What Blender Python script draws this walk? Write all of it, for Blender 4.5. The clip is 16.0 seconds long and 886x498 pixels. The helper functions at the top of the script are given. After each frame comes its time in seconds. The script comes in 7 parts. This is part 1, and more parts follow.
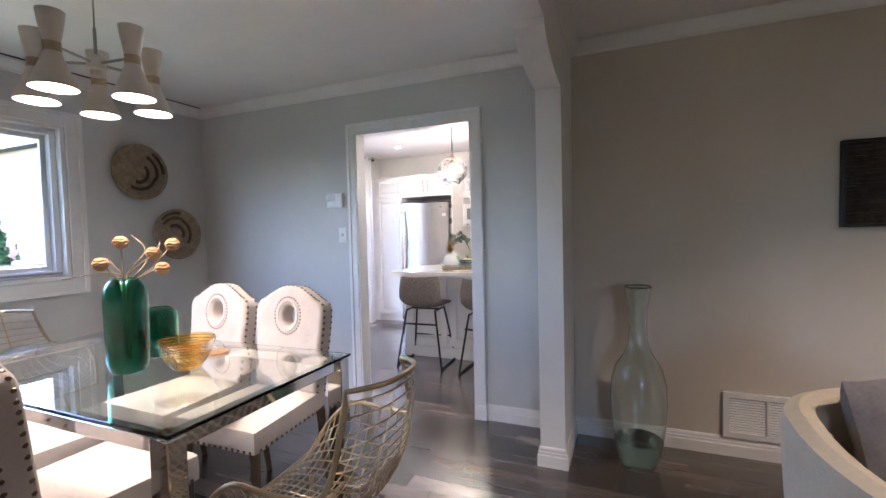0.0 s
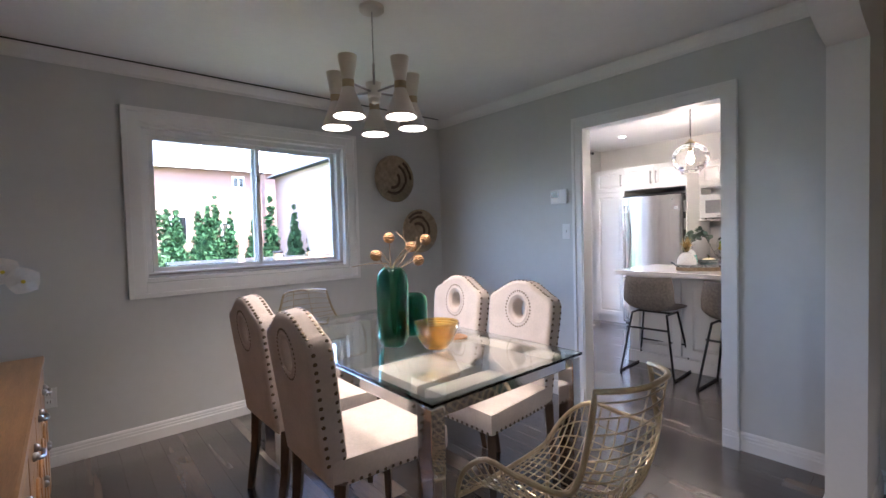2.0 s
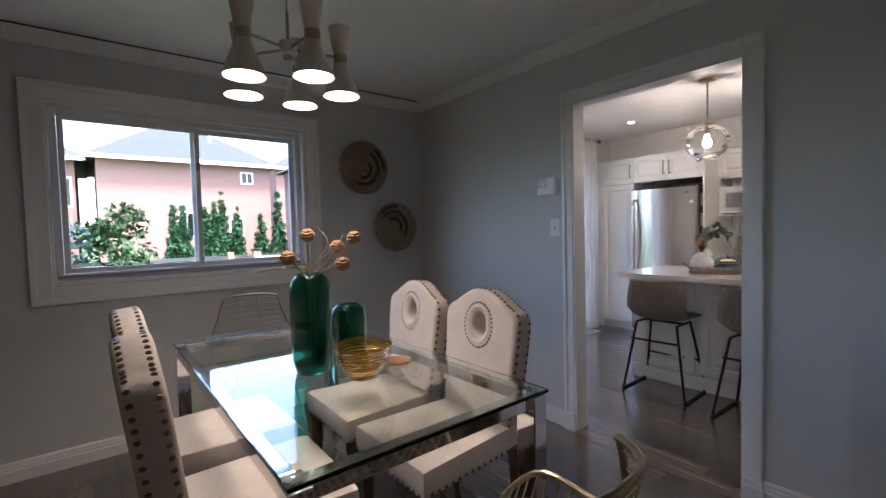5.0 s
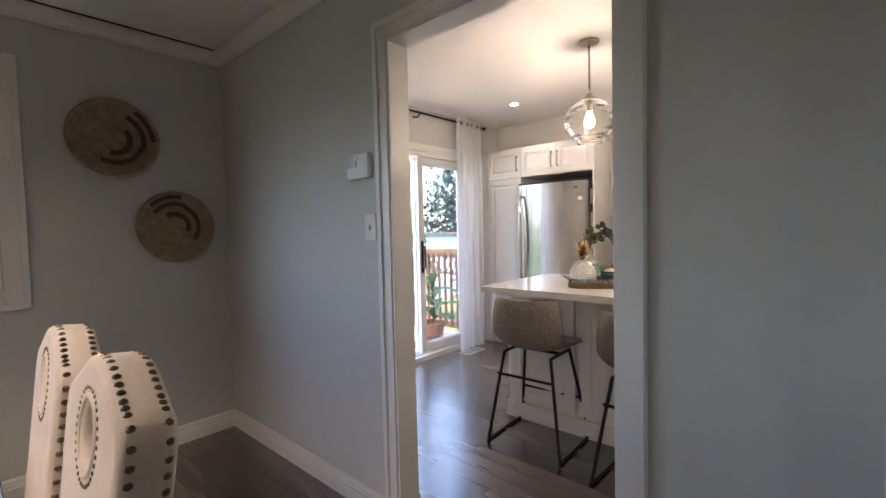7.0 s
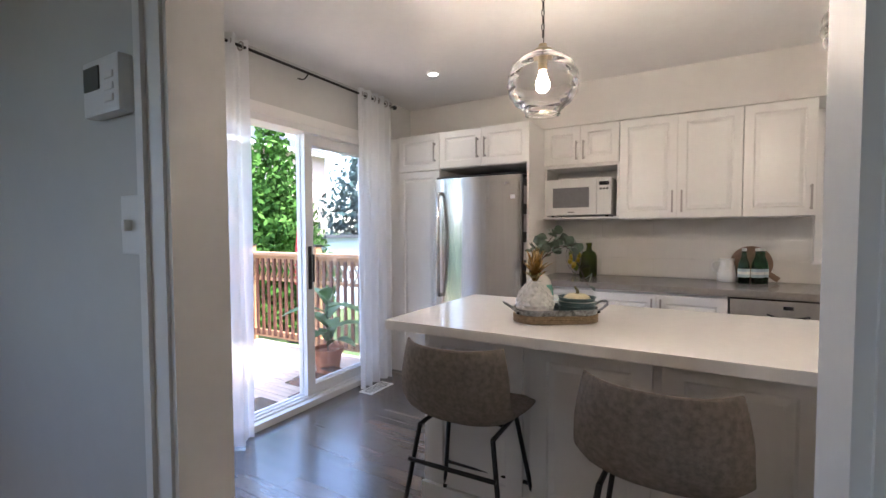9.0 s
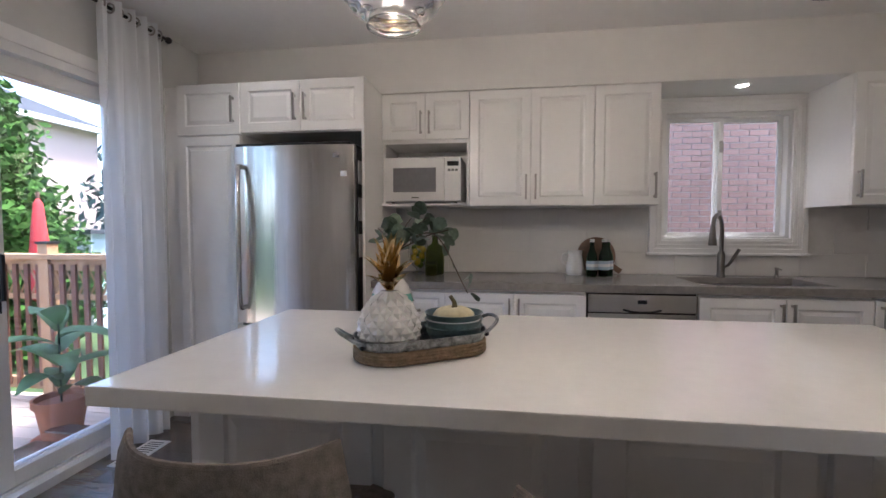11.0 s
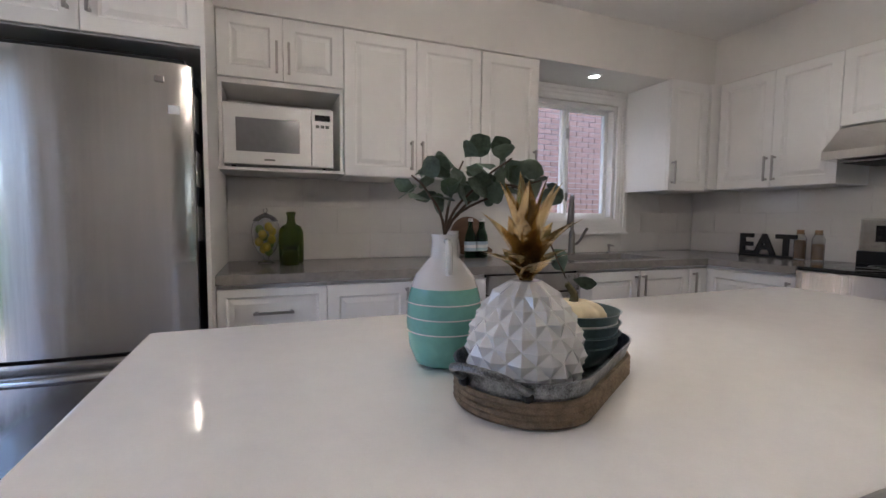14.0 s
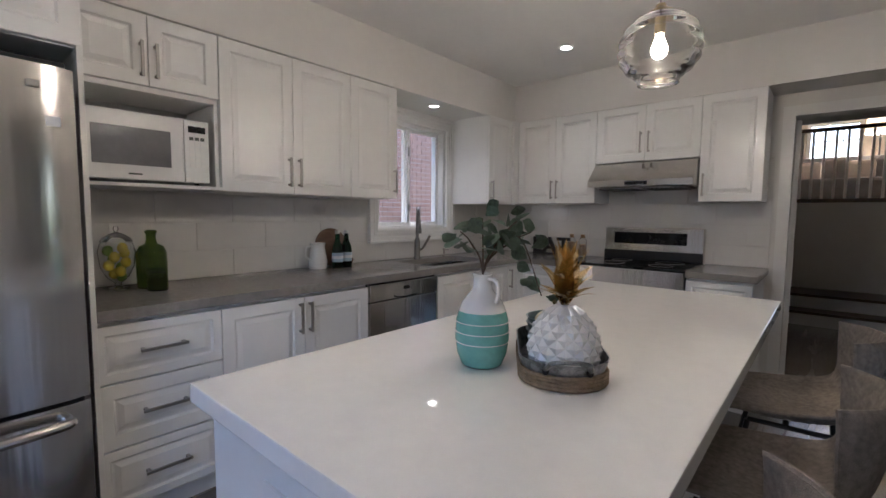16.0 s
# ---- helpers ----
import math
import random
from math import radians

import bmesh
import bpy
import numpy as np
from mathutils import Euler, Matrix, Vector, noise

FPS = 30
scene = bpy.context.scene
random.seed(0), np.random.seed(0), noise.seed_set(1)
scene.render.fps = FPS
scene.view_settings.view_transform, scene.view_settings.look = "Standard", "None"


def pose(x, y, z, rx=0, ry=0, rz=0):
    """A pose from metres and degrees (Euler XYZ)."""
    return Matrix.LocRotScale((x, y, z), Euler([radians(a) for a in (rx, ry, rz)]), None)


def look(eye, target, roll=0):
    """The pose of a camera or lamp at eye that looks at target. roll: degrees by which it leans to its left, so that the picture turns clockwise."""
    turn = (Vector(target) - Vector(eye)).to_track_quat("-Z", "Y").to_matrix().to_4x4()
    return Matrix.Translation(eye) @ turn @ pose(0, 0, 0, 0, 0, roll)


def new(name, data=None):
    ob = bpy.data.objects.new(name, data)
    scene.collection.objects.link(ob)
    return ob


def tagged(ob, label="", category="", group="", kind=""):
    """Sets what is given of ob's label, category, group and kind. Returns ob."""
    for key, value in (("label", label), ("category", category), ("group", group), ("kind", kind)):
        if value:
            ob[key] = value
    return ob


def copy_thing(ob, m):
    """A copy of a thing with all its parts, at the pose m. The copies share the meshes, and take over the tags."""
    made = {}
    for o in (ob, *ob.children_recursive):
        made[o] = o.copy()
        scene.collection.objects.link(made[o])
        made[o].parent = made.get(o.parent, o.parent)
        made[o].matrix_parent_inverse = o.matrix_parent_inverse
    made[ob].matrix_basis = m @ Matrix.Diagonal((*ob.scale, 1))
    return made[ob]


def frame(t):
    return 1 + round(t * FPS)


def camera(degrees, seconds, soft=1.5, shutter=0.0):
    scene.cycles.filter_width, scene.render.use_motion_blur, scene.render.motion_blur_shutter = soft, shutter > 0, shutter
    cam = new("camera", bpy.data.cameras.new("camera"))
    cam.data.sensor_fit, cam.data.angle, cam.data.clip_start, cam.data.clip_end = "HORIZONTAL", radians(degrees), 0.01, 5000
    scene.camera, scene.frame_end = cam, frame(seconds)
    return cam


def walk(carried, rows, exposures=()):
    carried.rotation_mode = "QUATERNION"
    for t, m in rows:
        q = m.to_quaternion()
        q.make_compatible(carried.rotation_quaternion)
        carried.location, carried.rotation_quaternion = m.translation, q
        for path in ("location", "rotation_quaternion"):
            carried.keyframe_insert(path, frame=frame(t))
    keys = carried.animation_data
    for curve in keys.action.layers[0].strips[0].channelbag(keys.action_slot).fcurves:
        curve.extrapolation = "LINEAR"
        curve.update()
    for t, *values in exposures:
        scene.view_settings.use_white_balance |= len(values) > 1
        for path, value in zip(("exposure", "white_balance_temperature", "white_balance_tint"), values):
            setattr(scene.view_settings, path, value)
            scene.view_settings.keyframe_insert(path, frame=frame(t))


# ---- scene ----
cam = camera(90.2, 16.0)
PATH = [
    (0, (0.515, 0.133, 1.314), (-0.257, 1.976, 1.234), -1.4),
    (0.5, (0.477, 0.096, 1.303), (-0.548, 1.811, 1.226), -1.5),
    (1, (0.453, 0.067, 1.302), (-0.786, 1.636, 1.231), -1.4),
    (1.5, (0.443, 0.063, 1.308), (-0.968, 1.478, 1.237), -1.5),
    (2, (0.43, 0.069, 1.316), (-1.087, 1.369, 1.245), -1.6),
    (2.5, (0.423, 0.079, 1.315), (-1.153, 1.308, 1.246), -1.6),
    (3, (0.419, 0.117, 1.308), (-1.192, 1.3, 1.238), -1.6),
    (5.5, (0.212, 0.914, 1.305), (-1.307, 2.211, 1.207), -1.4),
    (6, (0.164, 1.223, 1.302), (-1.266, 2.618, 1.202), -1.5),
    (6.5, (0.099, 1.504, 1.275), (-1.279, 2.951, 1.186), -1.4),
    (7, (-0.019, 1.79, 1.29), (-1.349, 3.28, 1.2), -1.4),
    (7.5, (-0.14, 2.028, 1.291), (-1.425, 3.558, 1.198), -1.4),
    (8, (-0.262, 2.267, 1.285), (-1.502, 3.836, 1.203), -1.2),
    (8.5, (-0.436, 2.41, 1.287), (-1.597, 4.053, 1.201), -0.6),
    (9, (-0.583, 2.584, 1.291), (-1.592, 4.319, 1.209), -0.2),
    (9.5, (-0.682, 2.75, 1.277), (-1.459, 4.597, 1.192), -0.1),
    (10, (-0.775, 2.931, 1.281), (-1.324, 4.852, 1.185), -0.0),
    (12.5, (-1.092, 3.739, 1.138), (-1.156, 5.735, 1.038), -0.1),
    (13, (-1.229, 3.826, 1.133), (-1.152, 5.821, 1.014), 0.1),
    (13.5, (-1.357, 3.849, 1.163), (-0.991, 5.814, 1.016), 0.4),
    (14, (-1.491, 3.849, 1.165), (-0.763, 5.71, 1.022), 0.5),
    (14.5, (-1.624, 3.824, 1.189), (-0.631, 5.554, 1.046), 0.5),
    (15, (-1.783, 3.876, 1.194), (-0.593, 5.478, 1.048), 0.6),
    (15.5, (-1.945, 3.937, 1.216), (-0.581, 5.393, 1.07), 0.7),
    (16, (-2.065, 3.933, 1.276), (-0.562, 5.243, 1.119), 0.5),
]
EXPOSURES = [
    (0, 4.8, 5700, 20), (1.5, 4.5, 5700, 20), (3, 4.15, 5700, 19), (5.5, 3.32, 6000, 18), (7, 3.8, 6600, 18), (8, 3.75, 6600, 17),
    (9, 3.42, 6150, 17), (10, 2.95, 5800, 17), (12.5, 2.85, 5800, 17), (14.5, 2.8, 5700, 15), (16, 2.75, 5700, 14)]
walk(cam, [(t, look(eye, target, roll)) for t, eye, target, roll in PATH], EXPOSURES)

# ---- world and light ----
world = bpy.data.worlds.new("sky")
scene.world = world
world.use_nodes = True
_bg = world.node_tree.nodes["Background"]
_sky = world.node_tree.nodes.new("ShaderNodeTexSky")
_sky.sky_type = "NISHITA"
_sky.sun_disc = False
_sky.sun_elevation, _sky.sun_rotation = radians(65), radians(68)
_sky.air_density, _sky.dust_density, _sky.ozone_density = 1.0, 2.0, 1.0
world.node_tree.links.new(_sky.outputs[0], _bg.inputs[0])
_bg.inputs[1].default_value = 0.15


def lamp(name, kind, m, watts, colour=(1, 1, 1), **kw):
    d = bpy.data.lights.new(name, kind)
    d.energy, d.color = watts, colour
    for key in kw:
        if key == "size":
            d.size = kw[key]
        if key == "size_y":
            d.shape, d.size_y = "RECTANGLE", kw[key]
        if key == "radius":
            d.shadow_soft_size = kw[key]
        if key == "angle":
            d.angle = kw[key]
        if key == "cone":
            d.spot_size, d.spot_blend = radians(kw[key]), 0.6
    ob = new(name, d)
    ob.matrix_world = m
    return ob


lamp("sun", "SUN", look((5, 2, 12), (0, 0, 0)), 2.0, (1.0, 0.96, 0.9), angle=radians(12))


def portal(name, m, w, h):
    """A guide for the sky's light in an opening; it gives no light of its own."""
    ob = lamp(name, "AREA", m, 1, size=w, size_y=h)
    ob.data.cycles.is_portal = True


portal("sky_dining_window", look((-3.2, 1.2, 1.57), (0, 1.2, 1.57)), 1.5, 1.06)
portal("sky_patio_door", look((-3.24, 4.90, 1.03), (0, 4.90, 1.03)), 1.56, 2.05)
portal("sky_kitchen_window", look((0.64, 6.76, 1.57), (0.64, 3.0, 1.57)), 0.8, 0.86)
# unseen south opening, added so that daylight reaches the living room
portal("sky_added_opening", look((2.375, -4.12, 1.45), (2.375, 0, 1.45)), 0.65, 1.3)
WARM = (1.0, 0.82, 0.62)

# ---- materials ----


def mat(name, colour, rough=0.5, metal=0.0, vary=0.08, scale=6.0, bump=0.0, bscale=60.0, dark=None, trans=0.0, ior=1.45, coat=0.0, stretch=(1, 1, 1), spec=0.5, rvary=0.0, rand=0.0, crough=0.03):
    """A surface with colour variation at two scales and a fine relief."""
    m = bpy.data.materials.new(name)
    m.use_nodes = True
    nt = m.node_tree
    b = nt.nodes["Principled BSDF"]
    b.inputs["Roughness"].default_value = rough
    b.inputs["Metallic"].default_value = metal
    b.inputs["Transmission Weight"].default_value = trans
    b.inputs["IOR"].default_value = ior
    b.inputs["Coat Weight"].default_value = coat
    b.inputs["Specular IOR Level"].default_value = spec
    b.inputs["Coat Roughness"].default_value = crough
    N, L = nt.nodes.new, nt.links.new
    co = N("ShaderNodeTexCoord")
    mp = N("ShaderNodeMapping")
    mp.inputs["Scale"].default_value = stretch
    L(co.outputs["Object"], mp.inputs[0])
    n1, n2 = N("ShaderNodeTexNoise"), N("ShaderNodeTexNoise")
    n1.inputs["Scale"].default_value, n1.inputs["Detail"].default_value = scale, 5
    n2.inputs["Scale"].default_value, n2.inputs["Detail"].default_value = scale * 9, 4
    L(mp.outputs[0], n1.inputs[0])
    L(mp.outputs[0], n2.inputs[0])
    mx = N("ShaderNodeMath")
    mx.operation = "MULTIPLY_ADD"
    L(n2.outputs[0], mx.inputs[0])
    mx.inputs[1].default_value = 0.4
    sc = N("ShaderNodeMath")
    sc.operation = "MULTIPLY"
    L(n1.outputs[0], sc.inputs[0])
    sc.inputs[1].default_value = 0.6
    L(sc.outputs[0], mx.inputs[2])
    last = mx.outputs[0]
    if rand:
        oi = N("ShaderNodeObjectInfo")
        ad = N("ShaderNodeMath")
        ad.operation = "MULTIPLY_ADD"
        L(oi.outputs["Random"], ad.inputs[0])
        ad.inputs[1].default_value = rand
        sb = N("ShaderNodeMath")
        sb.operation = "SUBTRACT"
        L(last, sb.inputs[0])
        sb.inputs[1].default_value = rand / 2
        L(sb.outputs[0], ad.inputs[2])
        last = ad.outputs[0]
    r = N("ShaderNodeValToRGB")
    c = Vector(colour)
    d = Vector(dark) if dark else c * (1 - 2.2 * vary)
    l = c * (1 + vary)
    r.color_ramp.elements[0].position, r.color_ramp.elements[1].position = 0.3, 0.72
    r.color_ramp.elements[0].color = (*d, 1)
    r.color_ramp.elements[1].color = (*[min(1, v) for v in l], 1)
    L(last, r.inputs[0])
    L(r.outputs[0], b.inputs["Base Color"])
    if rvary:
        rm = N("ShaderNodeMapRange")
        rm.inputs["To Min"].default_value, rm.inputs["To Max"].default_value = max(0, rough - rvary), rough + rvary
        L(n1.outputs[0], rm.inputs[0])
        L(rm.outputs[0], b.inputs["Roughness"])
    if bump:
        n3 = N("ShaderNodeTexNoise")
        n3.inputs["Scale"].default_value, n3.inputs["Detail"].default_value = bscale, 3
        L(mp.outputs[0], n3.inputs[0])
        bp = N("ShaderNodeBump")
        bp.inputs["Strength"].default_value, bp.inputs["Distance"].default_value = bump, 0.004
        L(n3.outputs[0], bp.inputs["Height"])
        L(bp.outputs[0], b.inputs["Normal"])
    return m


def glow(name, colour, strength):
    m = bpy.data.materials.new(name)
    m.use_nodes = True
    b = m.node_tree.nodes["Principled BSDF"]
    b.inputs["Base Color"].default_value = (0.8, 0.8, 0.8, 1)
    b.inputs["Emission Color"].default_value = (*colour, 1)
    b.inputs["Emission Strength"].default_value = strength
    return m


def glass(name, colour, rough=0.0, ior=1.45):
    m = bpy.data.materials.new(name)
    m.use_nodes = True
    b = m.node_tree.nodes["Principled BSDF"]
    b.inputs["Base Color"].default_value = (*colour, 1)
    b.inputs["Roughness"].default_value = rough
    b.inputs["Transmission Weight"].default_value = 1
    b.inputs["IOR"].default_value = ior
    return m


def sheer(name, colour, alpha):
    m = bpy.data.materials.new(name)
    m.use_nodes = True
    nt = m.node_tree
    nt.nodes.remove(nt.nodes["Principled BSDF"])
    N, L = nt.nodes.new, nt.links.new
    tr, df, tp = N("ShaderNodeBsdfTranslucent"), N("ShaderNodeBsdfDiffuse"), N("ShaderNodeBsdfTransparent")
    a, b = N("ShaderNodeMixShader"), N("ShaderNodeMixShader")
    tr.inputs[0].default_value = df.inputs[0].default_value = (*colour, 1)
    L(tr.outputs[0], a.inputs[1])
    L(df.outputs[0], a.inputs[2])
    L(tp.outputs[0], b.inputs[1])
    L(a.outputs[0], b.inputs[2])
    a.inputs[0].default_value, b.inputs[0].default_value = 0.5, alpha
    L(b.outputs[0], nt.nodes["Material Output"].inputs[0])
    return m


WALL = mat("grey_wall_paint", (0.58, 0.58, 0.56), 0.75, vary=0.02, scale=2, bump=0.06, bscale=180)
BEIGE = mat("beige_wall_paint", (0.60, 0.54, 0.46), 0.75, vary=0.02, scale=2, bump=0.06, bscale=180)
KWALL = mat("white_kitchen_paint", (0.72, 0.70, 0.67), 0.7, vary=0.02, scale=2, bump=0.05, bscale=180)
CEIL = mat("ceiling_paint", (0.82, 0.81, 0.79), 0.85, vary=0.02, scale=3, bump=0.1, bscale=120)
TRIM = mat("white_trim_paint", (0.78, 0.77, 0.75), 0.35, vary=0.02, scale=5)
CAB = mat("white_cabinet_lacquer", (0.80, 0.79, 0.77), 0.28, vary=0.015, scale=4, coat=0.2)
FLOORM = mat("dark_stained_hardwood", (0.115, 0.087, 0.068), 0.26, vary=0.3, scale=3.0, bump=0.12, bscale=30, dark=(0.040, 0.030, 0.024), stretch=(0.35, 4, 1), rvary=0.08, rand=0.45, coat=1.0, crough=0.22, spec=0.8)
QUARTZ = mat("white_quartz", (0.87, 0.855, 0.83), 0.07, vary=0.02, scale=30, coat=0.3)
GREYTOP = mat("grey_stone_worktop", (0.27, 0.25, 0.23), 0.2, vary=0.1, scale=40)
TILE = mat("glossy_white_tile", (0.70, 0.68, 0.65), 0.12, vary=0.02, scale=3, rand=0.03)
STEEL = mat("brushed_stainless_steel", (0.66, 0.64, 0.61), 0.17, 1.0, vary=0.05, scale=3, bump=0.5, bscale=4, stretch=(3, 3, 0.12))
CHROME = mat("polished_chrome", (0.75, 0.75, 0.75), 0.07, 1.0, vary=0.02, scale=8)
NICKEL = mat("brushed_nickel", (0.42, 0.40, 0.38), 0.3, 1.0, vary=0.06, scale=20)
BLACK = mat("black_metal", (0.018, 0.018, 0.019), 0.4, 0.3, vary=0.1, scale=20)
BLACKG = mat("black_ceramic_glass", (0.012, 0.012, 0.013), 0.06, vary=0.05, scale=5)
BRASS = mat("aged_brass_wire", (0.50, 0.41, 0.27), 0.3, 1.0, vary=0.12, scale=20)
GOLD = mat("gold_leaf_metal", (0.88, 0.70, 0.40), 0.10, 1.0, vary=0.1, scale=20)
LINEN = mat("cream_linen", (0.62, 0.54, 0.48), 0.9, vary=0.07, scale=9, bump=0.35, bscale=350, spec=0.2)
SUEDE = mat("taupe_woven_fabric", (0.29, 0.25, 0.215), 0.9, vary=0.2, scale=60, bump=0.5, bscale=420, spec=0.15)
CREAMV = mat("cream_velvet", (0.62, 0.55, 0.42), 0.85, vary=0.06, scale=7, bump=0.2, bscale=200, spec=0.2)
WOODD = mat("dark_walnut_wood", (0.10, 0.065, 0.042), 0.4, vary=0.25, scale=8, stretch=(4, 4, 0.6))
HONEY = mat("honey_pine_wood", (0.46, 0.24, 0.10), 0.3, vary=0.16, scale=5, stretch=(0.6, 6, 6), coat=0.25)
DECKM = mat("pale_deck_wood", (0.68, 0.55, 0.43), 0.7, vary=0.15, scale=4, stretch=(0.6, 6, 6), rand=0.25)
RAILM = mat("cedar_rail_wood", (0.46, 0.28, 0.15), 0.65, vary=0.15, scale=5, rand=0.2)
BALM = mat("brown_stained_baluster", (0.16, 0.07, 0.045), 0.6, vary=0.15, scale=8)
BRICK = mat("pink_clay_brick", (0.34, 0.195, 0.15), 0.9, vary=0.14, scale=8, bump=0.4, bscale=60, rand=0.16)
MORTAR = mat("grey_mortar", (0.45, 0.42, 0.39), 0.95, vary=0.1, scale=20)
GROUT = mat("pale_grout", (0.67, 0.65, 0.62), 0.8, vary=0.04, scale=20)
ROOFM = mat("grey_shingles", (0.05, 0.057, 0.065), 0.9, vary=0.2, scale=6)
GRASS = mat("lawn", (0.07, 0.12, 0.035), 0.95, vary=0.3, scale=1.5)
LEAF = mat("cedar_foliage", (0.075, 0.18, 0.03), 0.85, vary=0.4, scale=1.6, spec=0.15)
LEAFD = mat("dark_cedar_foliage", (0.035, 0.085, 0.035), 0.9, vary=0.3, scale=1.5, spec=0.1)
LEAFB = mat("blue_spruce_foliage", (0.06, 0.11, 0.10), 0.9, vary=0.3, scale=2, spec=0.1)
EUCA = mat("eucalyptus_leaf", (0.21, 0.28, 0.21), 0.5, vary=0.3, scale=14, rand=0.3)
HOSTA = mat("pale_broad_leaf", (0.22, 0.36, 0.17), 0.5, vary=0.25, scale=10)
STUD = mat("antique_bronze_nailhead", (0.16, 0.12, 0.08), 0.35, 1.0, vary=0.1, scale=20)
TAPM = mat("dark_brushed_nickel", (0.22, 0.205, 0.19), 0.3, 1.0, vary=0.06, scale=20)
TERRA = mat("terracotta", (0.42, 0.17, 0.09), 0.8, vary=0.1, scale=10)
STRAW = mat("woven_seagrass", (0.43, 0.34, 0.235), 0.85, vary=0.25, scale=25, bump=0.6, bscale=160)
STRAWD = mat("dark_dyed_seagrass", (0.10, 0.062, 0.038), 0.85, vary=0.2, scale=25, bump=0.5, bscale=160)
POD = mat("dried_seed_head", (0.40, 0.23, 0.10), 0.85, vary=0.3, scale=40, bump=0.8, bscale=90)
TWIG = mat("dried_twig", (0.36, 0.27, 0.17), 0.8, vary=0.2, scale=30)
WHITEC = mat("white_glazed_ceramic", (0.82, 0.81, 0.79), 0.1, vary=0.02, scale=6, coat=0.4)
TEAL = mat("turquoise_glazed_ceramic", (0.24, 0.57, 0.49), 0.15, vary=0.08, scale=8, coat=0.4)
BLUEG = mat("blue_grey_enamel", (0.13, 0.20, 0.21), 0.3, vary=0.2, scale=20)
GALV = mat("galvanised_tin", (0.33, 0.35, 0.37), 0.35, 0.9, vary=0.45, scale=45)
ROPE = mat("jute_rope", (0.30, 0.22, 0.14), 0.9, vary=0.25, scale=60, bump=0.7, bscale=150)
PUMP = mat("cream_gourd", (0.76, 0.66, 0.43), 0.5, vary=0.1, scale=9)
STEMG = mat("gourd_stem", (0.22, 0.19, 0.09), 0.8, vary=0.2, scale=20)
PLASTW = mat("white_plastic", (0.76, 0.76, 0.75), 0.35, vary=0.02, scale=5)
SCREEN = mat("grey_lcd", (0.12, 0.13, 0.12), 0.2, vary=0.05, scale=5)
MWG = mat("microwave_window", (0.20, 0.20, 0.21), 0.12, vary=0.05, scale=40)
LEMON = mat("lemon_skin", (0.75, 0.58, 0.05), 0.45, vary=0.08, scale=20, bump=0.2, bscale=120)
LIME = mat("lime_skin", (0.22, 0.33, 0.04), 0.45, vary=0.1, scale=20)
CORK = mat("cork", (0.35, 0.22, 0.12), 0.9, vary=0.2, scale=60)
BOARDW = mat("acacia_board", (0.20, 0.115, 0.07), 0.5, vary=0.25, scale=9, stretch=(1, 1, 5))
LABELB = mat("pale_blue_label", (0.42, 0.52, 0.60), 0.5, vary=0.05, scale=5)
ARTM = mat("dark_carved_relief", (0.05, 0.042, 0.036), 0.4, 0.3, vary=0.4, scale=25, bump=1.0, bscale=40)
PILLOW = mat("grey_velvet", (0.17, 0.16, 0.165), 0.8, vary=0.15, scale=9)
PETAL = mat("white_orchid_petal", (0.80, 0.76, 0.68), 0.6, vary=0.06, scale=10)
RED = mat("red_canvas", (0.55, 0.04, 0.04), 0.8, vary=0.08, scale=8)
# orange that puts the warm light on the hall jamb into the colour
ORANGE = mat("warm_lit_jamb_orange", (0.40, 0.17, 0.07), 0.5, vary=0.15, scale=9)
PANE = glass("window_glass", (1, 1, 1))
CLEAR = glass("clear_glass", (0.97, 0.98, 0.97))
TABLEG = glass("table_glass", (0.90, 0.97, 0.94), ior=1.5)
GREENG = glass("emerald_glass", (0.07, 0.40, 0.29))
OLIVEG = glass("olive_glass", (0.30, 0.42, 0.08))
BOTG = glass("bottle_green_glass", (0.04, 0.22, 0.08))
SMOKEG = glass("grey_green_glass", (0.88, 0.94, 0.92))
DARKG = glass("dark_smoke_glass", (0.42, 0.55, 0.50))
THING = glass("thin_clear_glass", (0.99, 0.99, 0.985), ior=1.22)
AMBERG = glass("amber_glass", (0.95, 0.66, 0.20), 0.12)
SHEER = sheer("sheer_white_voile", (0.94, 0.95, 0.96), 0.82)
BULB = glow("warm_bulb", (1.0, 0.83, 0.62), 20)
BULBW = glow("white_shade_lamp", (1.0, 0.9, 0.75), 2.2)
SPOTG = glow("recessed_lamp", (1.0, 0.93, 0.82), 4)
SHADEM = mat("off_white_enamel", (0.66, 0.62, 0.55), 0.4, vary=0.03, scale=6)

# ---- mesh helpers ----


ORIGIN = [0.0, 0.0]  # where the plan of the space being built begins


def mesh_ob(name, bm, material, smooth=False):
    me = bpy.data.meshes.new(name)
    bm.normal_update()
    bm.to_mesh(me)
    bm.free()
    me.materials.append(material)
    if smooth:
        for p in me.polygons:
            p.use_smooth = True
        me.set_sharp_from_angle(angle=radians(42))
    ob = new(name, me)
    ob.location = (ORIGIN[0], ORIGIN[1], 0)
    return ob


def part(name, bm, material, parent, label="", smooth=False):
    ob = mesh_ob(name, bm, material, smooth)
    ob.location = (0, 0, 0)
    ob.parent = parent
    if label:
        ob["label"] = label
    return ob


def struct(name, bm, material, label, category, smooth=False):
    return tagged(mesh_ob(name, bm, material, smooth), label, category, kind="structure")


def thing(name, label, category, x=0, y=0, z=0, rz=0, group="", kind=""):
    e = new(name)
    e.empty_display_size = 0.05
    e.matrix_world = pose(x + ORIGIN[0], y + ORIGIN[1], z, 0, 0, rz)
    return tagged(e, label, category, group, kind)


